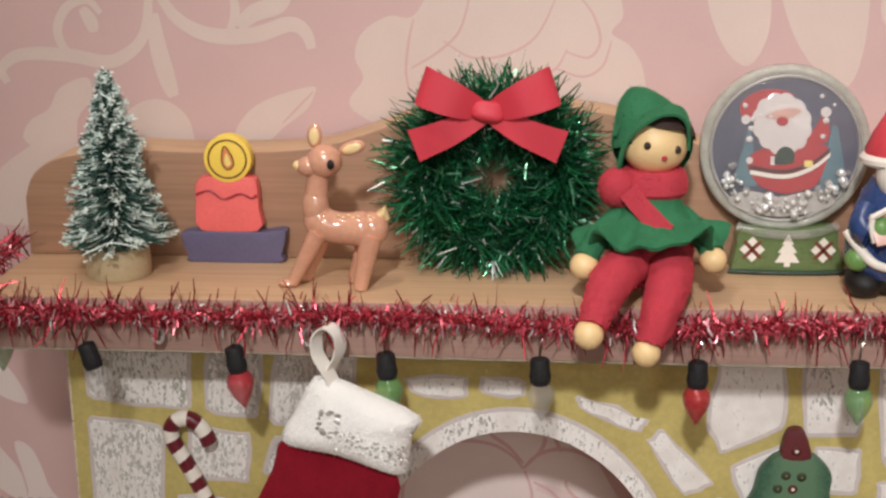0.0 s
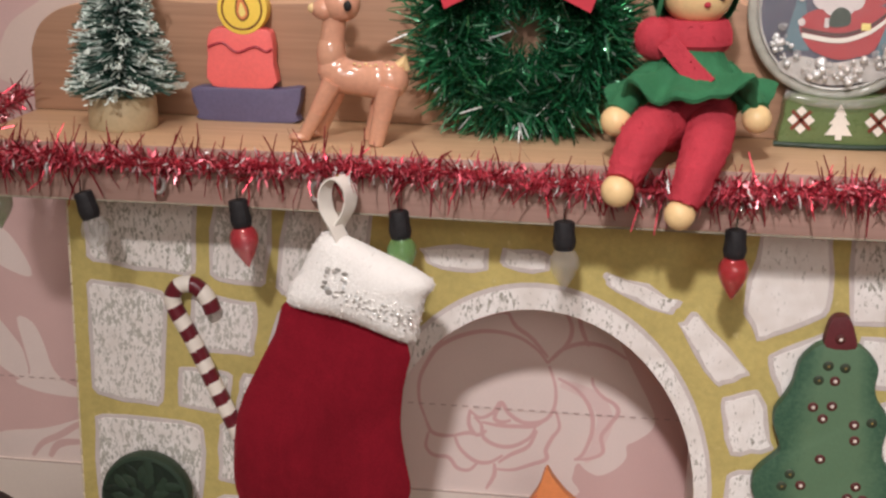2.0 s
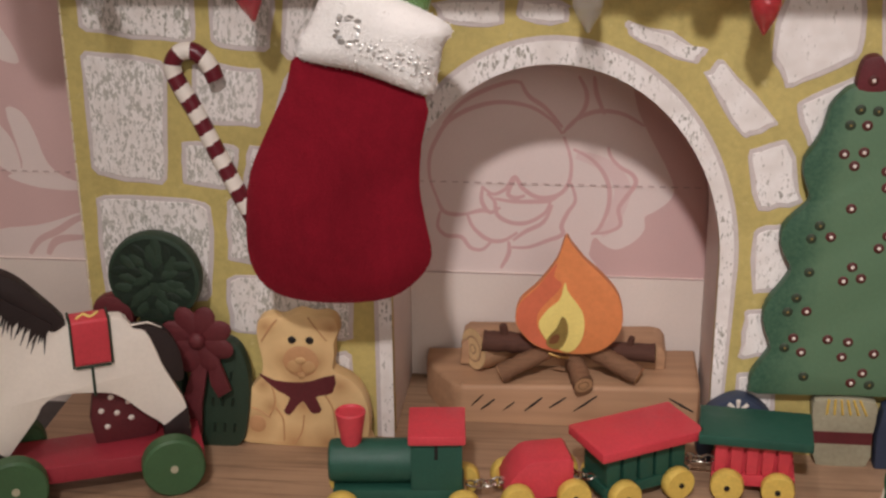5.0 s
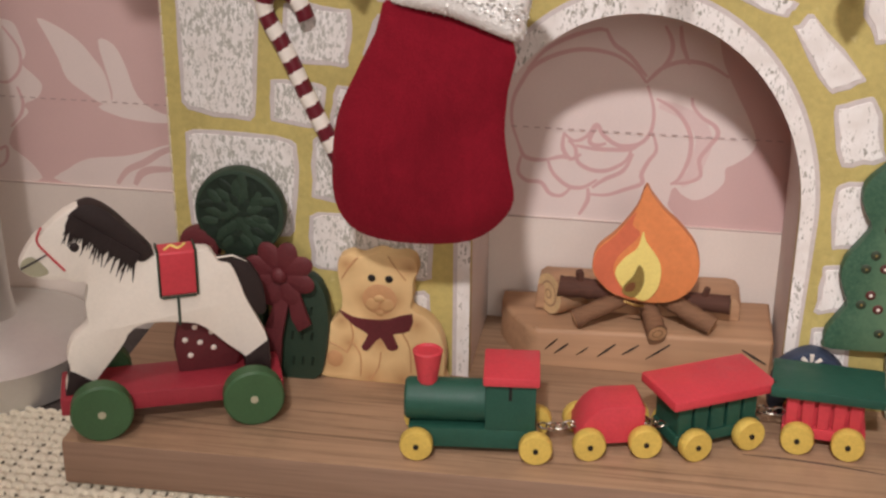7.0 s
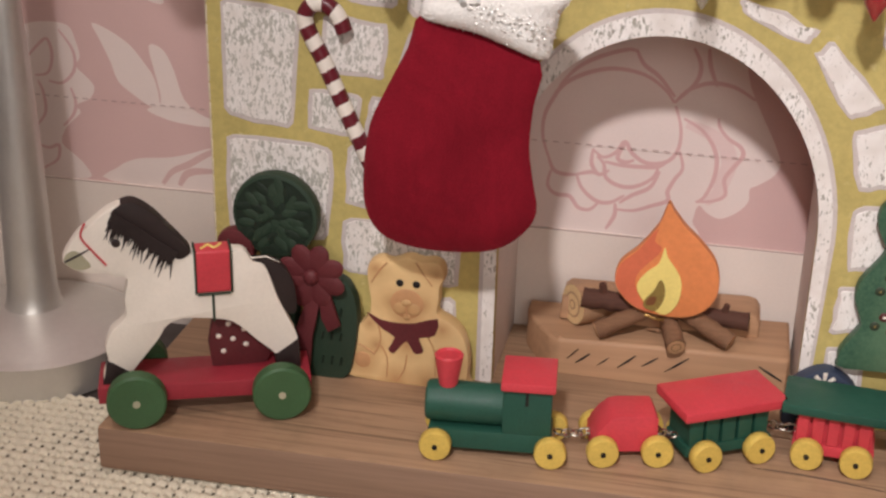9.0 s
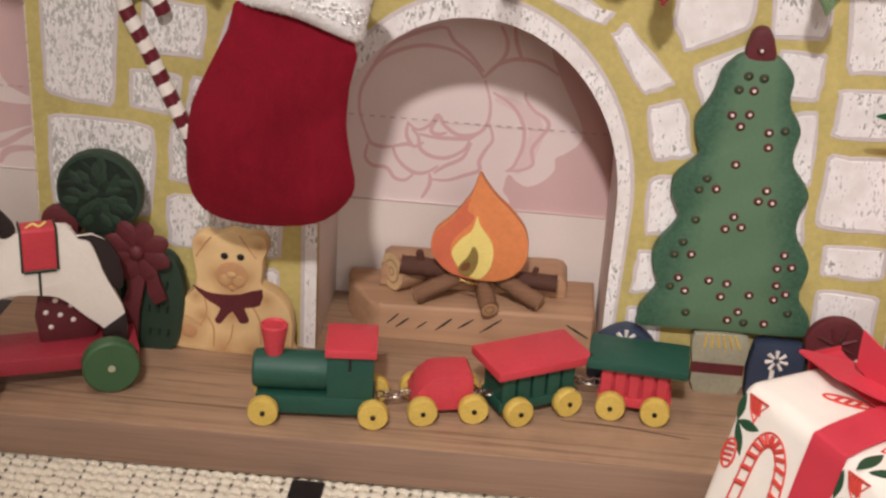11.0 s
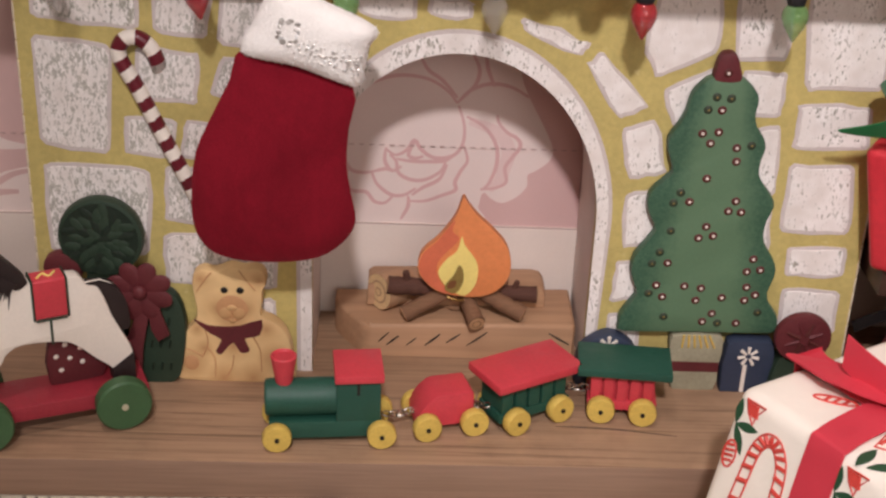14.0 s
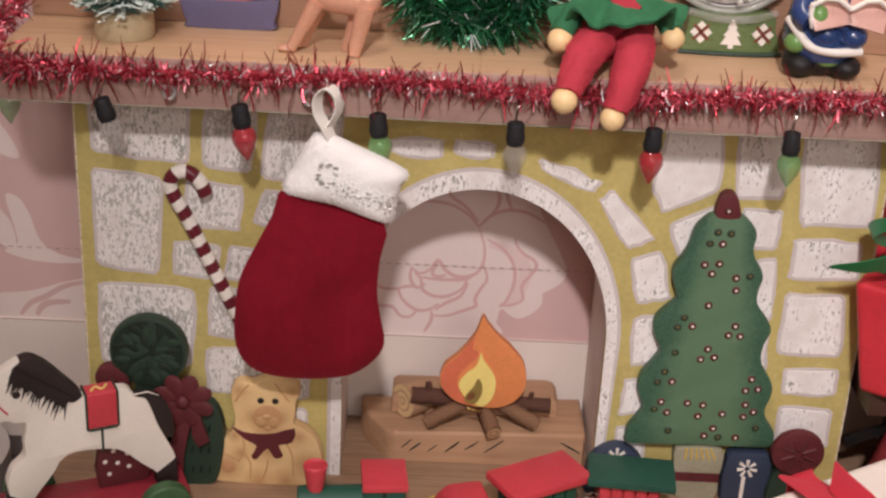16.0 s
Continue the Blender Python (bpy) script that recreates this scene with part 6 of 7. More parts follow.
def horse_pull_toy():
    ob = thing("horse_pull_toy", -15.27, -3.92, 0, "white wooden toy horse on a red cart with green wheels", "toy horse", turn=22)
    skew = Matrix.Rotation(radians(4), 4, "Z")
    body = [(-4.62, 5.99), (-4.55, 6.31), (-4.14, 6.91), (-3.83, 7.38), (-3.07, 7.98), (-2.38, 8.15), (-1.8, 7.8), (-1.16, 7.1), (-0.6, 6.35), (-0.3, 6.17), (0.27, 6.2), (1.3, 6.18), (1.62, 5.75), (2.02, 5.35), (2.3, 4.65), (2.46, 4.1), (2.83, 3.26), (3.13, 2.46), (3.15, 1.32), (2.4, 1.32), (2.34, 1.86), (1.71, 2.47), (1.06, 3.14), (0.5, 3.42), (-0.83, 3.57), (-1.41, 3.31), (-1.68, 2.87), (-2.66, 1.65), (-2.8, 1.32), (-3.62, 1.32), (-3.44, 2.21), (-3.49, 2.69), (-3.28, 3.27), (-2.92, 3.59), (-2.73, 3.89), (-2.74, 4.52), (-2.61, 5.23), (-3.02, 5.34), (-3.28, 5.49), (-3.71, 5.72), (-4.26, 5.67)]
    # slots: 0 white, 1 black, 2 red, 3 grey muzzle
    F = -0.5
    b = slab(spline([(x, z - 0.22 if z > 5.5 and x > -4.0 else z) for x, z in body], 3), F, 0.15, 0.1)
    b = slab(spline([(-3.0, 7.66), (-2.38, 8.0), (-1.75, 7.68), (-1.12, 6.98), (-0.52, 6.22), (-0.5, 5.98), (-0.9, 5.82), (-1.3, 6.3), (-2.1, 7.05), (-2.7, 7.4)], 3), F - 0.04, 0.18, 0.07, b, 1)
    rng = random.Random(6)
    for k in range(40):
        u = k / 39
        fx, fz = -2.95 + 1.95 * u, 7.5 - 1.55 * u
        b = tube([(fx + 0.1, F - 0.03, fz + 0.2), (fx - 0.1, F - 0.025, fz - 0.15), (fx - 0.3 + rng.uniform(-0.12, 0.12), F - 0.004, fz - rng.uniform(0.3, 0.9))], [0.09, 0.055, 0.008], 5, b, 1)
    b = slab(spline([(1.5, 5.5), (2.1, 5.5), (2.61, 5.28), (2.98, 4.71), (3.12, 4.0), (3.08, 3.41), (2.7, 3.5), (2.42, 4.2), (2.25, 4.7), (1.95, 5.25)], 3), -0.4, 0.1, 0.08, b, 1)
    # thin highlight along the tail top, put in as a white line
    b = tube([(1.5, -0.42, 5.64), (2.1, -0.42, 5.66), (2.55, -0.42, 5.4)], [0.03, 0.035, 0.01], 5, b, 0)
    b = slab([(-3.66, 1.3), (-3.46, 2.2), (-3.3, 2.14), (-2.64, 1.66), (-2.75, 1.3)], F - 0.03, 0.18, 0.05, b, 1)
    b = slab([(2.36, 1.3), (2.32, 1.9), (2.65, 2.12), (3.16, 2.46), (3.2, 1.3)], F - 0.03, 0.18, 0.05, b, 1)
    b = slab(spline([(-4.58, 5.99), (-4.5, 6.3), (-4.2, 6.4), (-3.9, 6.1), (-3.75, 5.78), (-4.2, 5.7)], 3), F - 0.012, F - 0.002, 0.0, b, 3)
    b = ball(-2.88, F, 6.57, 0.15, 0.05, 0.16, 12, b, 1)
    b = tube([(-4.58, F, 6.02), (-4.1, F - 0.015, 6.25), (-3.74, F - 0.015, 6.43)], [0.045, 0.04, 0.02], 5, b, 1)
    b = tube(spline([(-3.83, F - 0.005, 7.36), (-4.0, F - 0.02, 6.9), (-3.66, F - 0.02, 6.36), (-3.25, F - 0.02, 5.81)], 4, False), 0.04, 5, b, 2)
    b.transform(skew)
    local_part("horse", b, [WHITE, MANE, RED, STONEPOT], ob, "white horse with black mane, tail and hooves")
    sad = local_part("saddle_cloth", box(-0.33, 0.88, -0.6, 0.25, 4.52, 6.08, 0.1, 3, m=skew), RED, ob, "red saddle cloth with green edging")
    for u in (-0.37, 0.84):
        local_part("edging", box(u, u + 0.08, -0.63, 0.28, 4.48, 6.12, 0.03, 1, m=skew), CACTUS, sad)
    local_part("edging", box(-0.28, 0.83, -0.63, -0.55, 4.44, 4.52, 0.02, 1, m=skew), CACTUS, sad)
    mark = tube(spline([(-0.1, -0.35, 6.08), (0.15, -0.05, 6.09), (0.35, -0.3, 6.08), (0.6, -0.0, 6.09)], 4, False), 0.05, 6)
    mark.transform(skew)
    local_part("painted_mark", mark, PALEYELLOW, sad)
    local_part("girth_strap", box(0.19, 0.28, -0.54, -0.48, 3.4, 4.46, 0.01, 1, m=skew), CACTUS, ob)
    sp = local_part("spotted_block", slab(spline([(0.15, 1.32), (0.2, 3.1), (0.5, 3.4), (1.3, 3.05), (2.1, 2.3), (2.1, 1.32)], 2), 0.1, 0.55, 0.08, m=skew), MAROON, ob, "maroon belly support with white dots")
    for u, v in ((0.4, 2.5), (0.75, 2.95), (0.9, 2.35), (1.3, 2.7), (0.55, 1.9), (1.35, 2.1)):
        dot = ball(u, 0.09, v, 0.1, 0.03, 0.1, 8)
        dot.transform(skew)
        local_part("dot", dot, WHITE, sp)
    local_part("cart", box(-3.8, 3.55, -1.02, 1.02, 0.68, 1.3, 0.06), DEEPRED, ob, "red wooden cart board")
    for u in (-2.48, 2.48):
        for v in (-1.46, 1.46):
            wheel("wheel", ob, u, v, 1.02, 1.02, 0.62, WHEELGREEN, STONEPOT, 0.13)
        local_part("axle", tube([(u, -1.4, 1.02), (u, 1.4, 1.02)], 0.14, 8), PALEWOOD, ob)
    return ob


def bear_ornament():
    ox, y0, y1 = -8.8, -1.0, -0.3
    ob = thing("bear_ornament", ox, -0.65, 0, "honey wooden bear cut-out with painted maroon bow tie", "ornament")
    outline = [(-1.95, 0.02), (-2.05, 0.5), (-2.0, 1.4), (-1.85, 2.1), (-1.42, 2.65), (-1.34, 3.2), (-1.42, 3.75), (-1.48, 4.3), (-1.38, 4.75), (-1.0, 4.95), (-0.6, 4.86), (0.0, 5.1), (0.5, 5.0), (0.95, 5.05), (1.28, 4.88), (1.38, 4.45), (1.22, 4.05), (1.2, 3.5), (1.16, 3.0), (1.7, 2.7), (2.15, 2.15), (2.35, 1.3), (2.3, 0.5), (2.1, 0.02)]
    body = part("cut_out", slab([(ox + x, z) for x, z in spline(outline, 3)], y0, y1, 0.14), BEARTAN, ob, "flat honey-coloured wood")
    bow = [(-1.44, 2.78), (-0.95, 2.56), (-0.3, 2.5), (0.34, 2.56), (1.18, 2.84), (1.09, 2.19), (0.66, 2.05), (0.5, 1.95), (0.68, 1.5), (0.52, 1.36), (0.3, 1.4), (0.05, 1.82), (-0.25, 1.5), (-0.45, 1.26), (-0.64, 1.41), (-0.4, 1.92), (-0.85, 2.2)]
    part("bow_tie", slab([(ox + x, z) for x, z in spline(bow, 2)], y0 - 0.05, y0 + 0.01), MAROON, ob, "maroon painted bow tie", smooth=0)
    for ex in (-0.24, 0.37):
        part("eye", ball(ox + ex, y0 - 0.01, 4.1, 0.14, 0.05, 0.14, 12), BLACK, ob)
    part("muzzle", ball(ox + 0.03, y0 + 0.03, 3.3, 0.66, 0.09, 0.62, 18), BEARSHADE, ob)
    for ex in (-0.2, 0.28):
        part("cheek", ball(ox + ex, y0 - 0.04, 3.12, 0.26, 0.035, 0.24, 14), BEARTAN, ob)
    part("nose", ball(ox + 0.03, y0 - 0.07, 3.36, 0.2, 0.06, 0.13, 12), BEARTAN, ob)
    part("mouth", ball(ox + 0.04, y0 - 0.05, 2.8, 0.14, 0.05, 0.12, 10), BEARTAN, ob)
    part("paw", ball(ox - 1.62, y0 + 0.02, 0.83, 0.34, 0.05, 0.36, 12), BEARSHADE, ob)
    for line in (((-1.3, 4.0), (-1.0, 4.5), (-0.72, 4.84)), ((0.34, 4.96), (0.59, 4.57), (0.95, 4.1)), ((-1.06, 2.45), (-0.94, 1.74), (-1.19, 1.11)), ((-0.94, 1.5), (-0.69, 1.04), (-0.7, 0.2)), ((0.05, 1.24), (-0.04, 0.62), (-0.33, 0.1)), ((0.83, 2.04), (1.09, 1.47), (1.13, 0.5)), ((-1.9, 1.5), (-1.5, 1.35), (-1.15, 1.1)), ((0.03, 3.3), (0.03, 3.12), (0.03, 2.92))):
        part("painted_line", tube(spline([(ox + x, y0 - (0.09 if abs(x - 0.03) < 0.001 else 0.004), z) for x, z in line], 3, False), 0.03, 5), BEARSHADE, body)
    return ob


def topiary_ornament():
    y0, y1 = -1.5, -0.6
    ob = thing("topiary_ornament", -12.4, -1.0, 0, "painted wooden topiary with leafy ball and maroon bow", "ornament")
    cx, cz, r = -13.53, 6.36, 1.6
    ball_part = part("leaf_ball", slab([(cx + r * math.cos(k * math.pi / 20), cz + r * math.sin(k * math.pi / 20)) for k in range(40)], y0, y0 + 0.65, 0.2), CACTUS, ob, "round dark green leafy ball")
    rng = random.Random(12)
    part("leaf_face", slab([(cx + 1.44 * math.cos(k * math.pi / 20), cz + 1.44 * math.sin(k * math.pi / 20)) for k in range(40)], y0 - 0.012, y0 - 0.002), LEAFGREEN, ball_part, smooth=0)
    for k in range(34):
        a, d = k * 2.4, 1.2 * math.sqrt((k + 0.5) / 34)
        lx, lz = cx + d * math.cos(a), cz + d * math.sin(a)
        leaf = ball(0, 0, 0, 0.36, 0.02, 0.17, 8)
        leaf.transform(Matrix.Translation((lx, y0 - 0.018, lz)) @ Matrix.Rotation(-a + rng.uniform(-0.5, 0.5), 4, "Y"))
        part("leaf", leaf, CACTUS if k % 3 else LEAFGREEN, ball_part)
    part("trunk", slab(spline([(-14.3, 0.004), (-14.3, 2.0), (-14.1, 5.2), (-13.1, 5.2), (-12.9, 2.0), (-12.9, 0.004)], 2), y0 + 0.15, y1), CACTUS, ob)
    body = part("green_body", slab(spline([(-12.6, 0.004), (-12.5, 2.0), (-12.2, 3.6), (-11.4, 4.1), (-10.8, 3.7), (-10.55, 2.6), (-10.7, 1.0), (-11.1, 0.004)], 3), y0 + 0.3, y1, 0.15), CACTUS, ob, "mid green rounded base")
    for k in range(9):
        part("dash", tube([(-11.9 + 0.35 * (k % 3), y0 + 0.29, 0.6 + 1.0 * (k // 3)), (-11.85 + 0.35 * (k % 3), y0 + 0.29, 0.9 + 1.0 * (k // 3))], 0.05, 5), LEAFGREEN, body)
    kx, kz, yy = -12.15, 4.25, y0 - 0.1
    bow = part("bow", ball(kx, yy - 0.1, kz, 0.3, 0.2, 0.3, 12), MAROON, ob, "maroon painted bow")
    for k in range(8):
        a = radians(25 + 45 * k)
        lobe = ball(0, 0, 0, 0.58, 0.1, 0.4, 14)
        lobe.transform(Matrix.Translation((kx + 0.72 * math.cos(a), yy, kz + 0.72 * math.sin(a))) @ Matrix.Rotation(-a, 4, "Y"))
        part("lobe", lobe, MAROON, bow)
    for tail in (((kx - 0.1, kz - 0.7), (kx + 0.35, kz - 0.75), (kx + 0.0, 1.8), (kx - 0.1, 0.6), (kx - 0.75, 0.6), (kx - 0.6, 2.2)), ((kx + 0.25, kz - 0.7), (kx + 0.65, kz - 0.6), (kx + 1.05, 2.4), (kx + 0.6, 2.1), (kx + 0.35, 2.6))):
        part("tail", slab(list(tail), yy - 0.05, yy + 0.15, 0.04), MAROON, bow)
    part("red_knob", slab(spline([(-15.7, 4.9), (-15.6, 5.5), (-15.0, 5.7), (-14.4, 5.3), (-14.4, 4.6), (-15.1, 4.5)], 3), y0 - 0.05, y0 + 0.5, 0.1), MAROON, ob, "small maroon painted bow end")
    return ob


def log_fire():
    ob = thing("log_fire_ornament", 0.6, 2.4, 0, "wooden block hearth with twigs and a painted flame", "fire ornament")
    plan = spline([(-5.05, 4.6), (-5.0, 3.6), (-4.5, 2.55), (-3.85, 1.6), (-3.4, 1.36)], 3, False) + [(0.5, 1.33), (4.85, 1.35), (4.95, 1.5), (4.95, 4.6)]
    block = bmesh.new()
    foot = [block.verts.new((x, y, 0.004)) for x, y in plan]
    head = [block.verts.new((x, y + 0.05, 1.42 + 0.028 * (x + 3.5) + (0.03 * math.sin(2.1 * x) if y < 1.4 else 0))) for x, y in plan]
    block.faces.new(head)
    block.faces.new(foot[::-1])
    for i in range(len(plan)):
        j = (i + 1) % len(plan)
        block.faces.new((foot[i], foot[j], head[j], head[i]))
    bmesh.ops.recalc_face_normals(block, faces=block.faces)
    bmesh.ops.bevel(block, geom=[e for e in block.edges if e.verts[0] in head and e.verts[1] in head], offset=0.16, segments=3, affect="EDGES", profile=0.5)
    low = part("lower_block", block, HEARTHWOOD, ob, "worn wooden lower block")
    rng = random.Random(10)
    for x0, z0, x1, z1, r in ((-3.14, 0.65, -2.71, 1.1, 0.03), (-2.8, 0.51, -2.3, 0.94, 0.045), (-2.0, 0.51, -1.58, 0.86, 0.03), (-1.23, 0.52, -0.6, 1.08, 0.05), (-0.35, 0.68, 0.24, 1.12, 0.045), (0.5, 0.57, 1.34, 1.23, 0.045), (3.87, 1.24, 4.73, 0.75, 0.05)):
        part("scored_mark", tube([(x0, 1.345 + 0.03 * z0, z0), ((x0 + x1) / 2, 1.335 + 0.03 * z0, (z0 + z1) / 2), (x1, 1.345 + 0.03 * z1, z1)], [r * 0.5, r, r * 0.6], 5), BLACK, low)
    up = slab([(-3.7, 1.5), (-3.65, 2.35), (-3.45, 2.5), (-1.2, 2.56), (1.5, 2.5), (3.3, 2.56), (3.62, 2.48), (3.78, 2.25), (3.78, 1.6)], 2.9, 4.7, 0.16)
    part("upper_block", up, HEARTHWOOD, ob, "pale rounded upper block")
    stub = part("short_log", tube([(-3.17, 2.72, 2.26), (-2.7, 3.1, 2.24), (-2.0, 3.6, 2.2)], [0.78, 0.8, 0.72], 24), HEARTHWOOD, ob, "short pale log with a cut end")
    way = Vector((-0.78, -0.62, 0.02)).normalized()
    for ring_r, mat in ((0.76, CUTWOOD), (0.5, HEARTHWOOD), (0.42, CUTWOOD), (0.2, HEARTHWOOD), (0.13, CUTWOOD)):
        end = Vector((-3.17, 2.72, 2.26)) + way * (0.05 - 0.04 * ring_r)
        part("growth_ring" if ring_r < 0.7 else "cut_end", tube([tuple(end - way * 0.02), tuple(end)], ring_r, 24), mat, stub)
    for i, (p, q, r) in enumerate((((-2.8, 2.3, 2.8), (-0.2, 2.5, 2.62), 0.38), ((3.36, 2.4, 2.5), (1.0, 2.5, 2.62), 0.34), ((-2.13, 1.62, 1.84), (-0.1, 2.3, 2.72), 0.34), ((0.84, 0.86, 1.9), (0.3, 2.5, 2.5), 0.36), ((2.76, 1.6, 1.98), (0.8, 2.35, 2.72), 0.36))):
        mid = tuple((a + b) / 2 + rng.uniform(-0.06, 0.06) for a, b in zip(p, q))
        way = (Vector(p) - Vector(q)).normalized()
        rows, radii = [], []
        for k in range(15):
            u = k / 14
            c = [(1 - u) ** 2 * a + 2 * u * (1 - u) * m + u * u * b for a, m, b in zip(p, mid, q)]
            rows.append(tuple(v + rng.uniform(-0.015, 0.015) for v in c))
            radii.append(r * (1.02 - 0.12 * u) * rng.uniform(0.93, 1.06))
        tw = part("twig", tube(rows, radii, 14), TWIG if i < 2 else TWIG_PALE, ob, "dark brown bark twig" if i < 2 else "mottled brown bark twig")
        end = Vector(p) + way * 0.012
        part("cut_end", tube([tuple(end), tuple(end + way * 0.02)], r * 0.9, 14), TWIG_END, tw)
        part("growth_ring", tube([tuple(end), tuple(end + way * 0.026)], r * 0.55, 12), TWIG_PALE, tw)
        part("growth_ring", tube([tuple(end), tuple(end + way * 0.032)], r * 0.45, 12), TWIG_END, tw)
    part("twig_knot", tube([(-2.02, 2.35, 3.0), (-2.08, 2.3, 3.44)], [0.17, 0.14], 8), TWIG, ob)
    part("twig_knot", tube([(2.42, 2.4, 2.7), (2.52, 2.35, 3.12)], [0.14, 0.11], 8), TWIG, ob)
    fy = 1.5
    flame = part("flame", slab(spline([(0.4, 2.76), (-0.7, 2.95), (-1.3, 3.4), (-1.6, 3.96), (-1.47, 4.7), (-0.86, 5.34), (-0.2, 6.3), (0.08, 7.15), (0.34, 6.84), (0.79, 6.3), (1.36, 5.78), (1.96, 5.02), (2.14, 4.09), (1.88, 3.34), (1.26, 2.87)], 4), fy, fy + 0.45, 0.08), FLAMEORANGE, ob, "orange painted wooden flame")
    part("red_side", slab(spline([(-0.1, 2.9), (-0.7, 3.0), (-1.28, 3.44), (-1.56, 3.98), (-1.44, 4.66), (-0.86, 5.26), (-0.2, 6.2), (-0.28, 5.7), (0.0, 5.35), (-0.7, 4.5), (-0.85, 3.9), (-0.5, 3.2)], 3), fy - 0.012, fy - 0.004), FLAMERED, flame, smooth=0)
    part("inner_flame", slab(spline([(0.3, 2.86), (-0.28, 3.1), (-0.66, 3.55), (-0.78, 3.97), (-0.47, 4.48), (-0.07, 4.87), (0.1, 5.5), (0.24, 5.13), (0.71, 4.47), (0.82, 3.89), (0.69, 3.27)], 4), fy - 0.08, fy - 0.013, 0.03), PALEYELLOW, flame, "pale yellow inner flame")
    part("core_mark", slab(spline([(-0.05, 2.98), (-0.46, 3.1), (-0.45, 3.4), (-0.15, 3.8), (0.04, 4.24), (0.23, 3.95), (0.22, 3.45)], 3), fy - 0.095, fy - 0.081), OLIVE, flame, smooth=0)
    part("core_mark", slab(spline([(-0.4, 3.2), (-0.3, 3.5), (-0.05, 3.55), (-0.1, 3.25)], 3), fy - 0.108, fy - 0.096), BROWNLINE, flame, smooth=0)
    part("wire_end", tube(spline([(-0.4, fy - 0.2, 2.85), (0.0, fy - 0.25, 2.75), (0.3, fy - 0.15, 2.7)], 4, False), 0.05, 6), BRASS, flame)
    return ob


def tree_ornament():
    y0, y1 = -0.62, -0.06
    ob = thing("tree_ornament", 9.4, -0.35, 0, "green painted wooden tree cut-out leaning on the fireplace", "ornament")
    outline = [(8.78, 13.17), (8.36, 12.88), (8.04, 12.44), (7.91, 11.78), (7.67, 11.22), (7.4, 10.76), (7.42, 10.2), (7.63, 9.64), (7.63, 9.3), (7.25, 8.9), (6.91, 8.47), (6.88, 7.93), (7.09, 7.42), (7.28, 7.02), (7.01, 6.47), (6.6, 5.85), (6.51, 5.24), (6.69, 4.68), (6.84, 4.26), (6.59, 3.75), (6.28, 3.24), (6.26, 2.78), (6.53, 2.54), (9.39, 2.6)]
    outline += [(12.26, 2.62), (12.56, 2.93), (12.46, 3.44), (12.1, 3.93), (11.96, 4.43), (12.09, 4.93), (12.15, 5.42), (11.97, 5.9), (11.64, 6.38), (11.46, 6.85), (11.5, 7.52), (11.7, 8.09), (11.55, 8.51), (11.19, 8.96), (10.93, 9.41), (10.94, 9.98), (11.04, 10.44), (10.92, 10.86), (10.6, 11.3), (10.48, 11.76), (10.53, 12.15), (10.48, 12.52), (10.13, 12.94), (9.68, 13.18)]
    tree = part("tree", slab(spline([(x + 0.08, z) for x, z in outline], 2), y0, y1, 0.14), TREEGREEN, ob, "flat green tree with rounded edges")
    part("red_tip", slab(spline([(8.9, 13.0), (8.88, 13.55), (9.03, 13.98), (9.32, 14.1), (9.58, 14.0), (9.77, 13.55), (9.82, 13.0)], 3), y0 - 0.02, y1, 0.12), MAROON, ob, "dark red top")
    dots = [(9.32, 13.35), (9.03, 12.42), (9.56, 12.38), (8.77, 11.92), (9.28, 11.92), (8.67, 10.99), (9.26, 11.06), (9.01, 10.61), (10.01, 10.46), (10.55, 10.57), (10.07, 9.92), (9.05, 9.2), (8.14, 8.6), (7.91, 8.16), (8.51, 8.23), (10.26, 8.31), (10.03, 7.89), (10.52, 7.86), (9.27, 7.22), (9.03, 6.73), (9.58, 6.84), (7.94, 7.0), (7.62, 6.09), (7.37, 5.59), (7.97, 5.63), (11.26, 5.9)]
    dots += [(11.08, 5.35), (11.59, 5.44), (11.16, 4.68), (11.54, 4.35), (11.15, 4.1), (7.63, 4.66), (7.92, 4.16), (7.37, 4.3), (8.73, 4.65), (9.39, 4.58), (9.24, 4.04), (10.25, 4.19), (9.95, 3.48), (9.61, 3.11), (10.21, 3.06), (10.95, 3.08), (11.74, 3.58), (8.07, 3.28)]
    dim = {1, 2, 3, 9, 12, 13, 21, 22, 23, 33, 40, 42, 43}
    for i, (x, z) in enumerate(dots):
        big = part("berry", ball(x, y0 - (0.03 if i == 0 else 0.0), z, 0.17, 0.045, 0.17, 12), BERRY if i not in dim else DIMBERRY, tree)
        part("highlight", ball(x + 0.01, y0 - (0.07 if i == 0 else 0.042), z, 0.06 if i not in dim else 0.04, 0.025, 0.06 if i not in dim else 0.04, 8), WHITE if i not in dim else OLIVE, big)
    pot = part("pot", slab(spline([(8.75, 0.004), (8.6, 1.0), (8.45, 2.2), (8.8, 2.5), (10.2, 2.5), (10.6, 2.2), (10.5, 1.0), (10.4, 0.004)], 2), y0 - 0.05, y1, 0.08), MOSSPOT, ob, "mossy grey-green pot with a red band")
    part("red_band", box(8.55, 10.5, y0 - 0.07, y0 - 0.052, 0.85, 1.3, 0.006, 1), MAROON, pot)
    for k in range(6):
        u = 8.9 + 0.26 * k
        part("gold_stroke", tube([(u + 0.04, y0 - 0.06, 1.95), (9.2 + 0.11 * k + (u - 9.55) * 0.35, y0 - 0.06, 2.5)], 0.045, 5), YELLOW, pot)
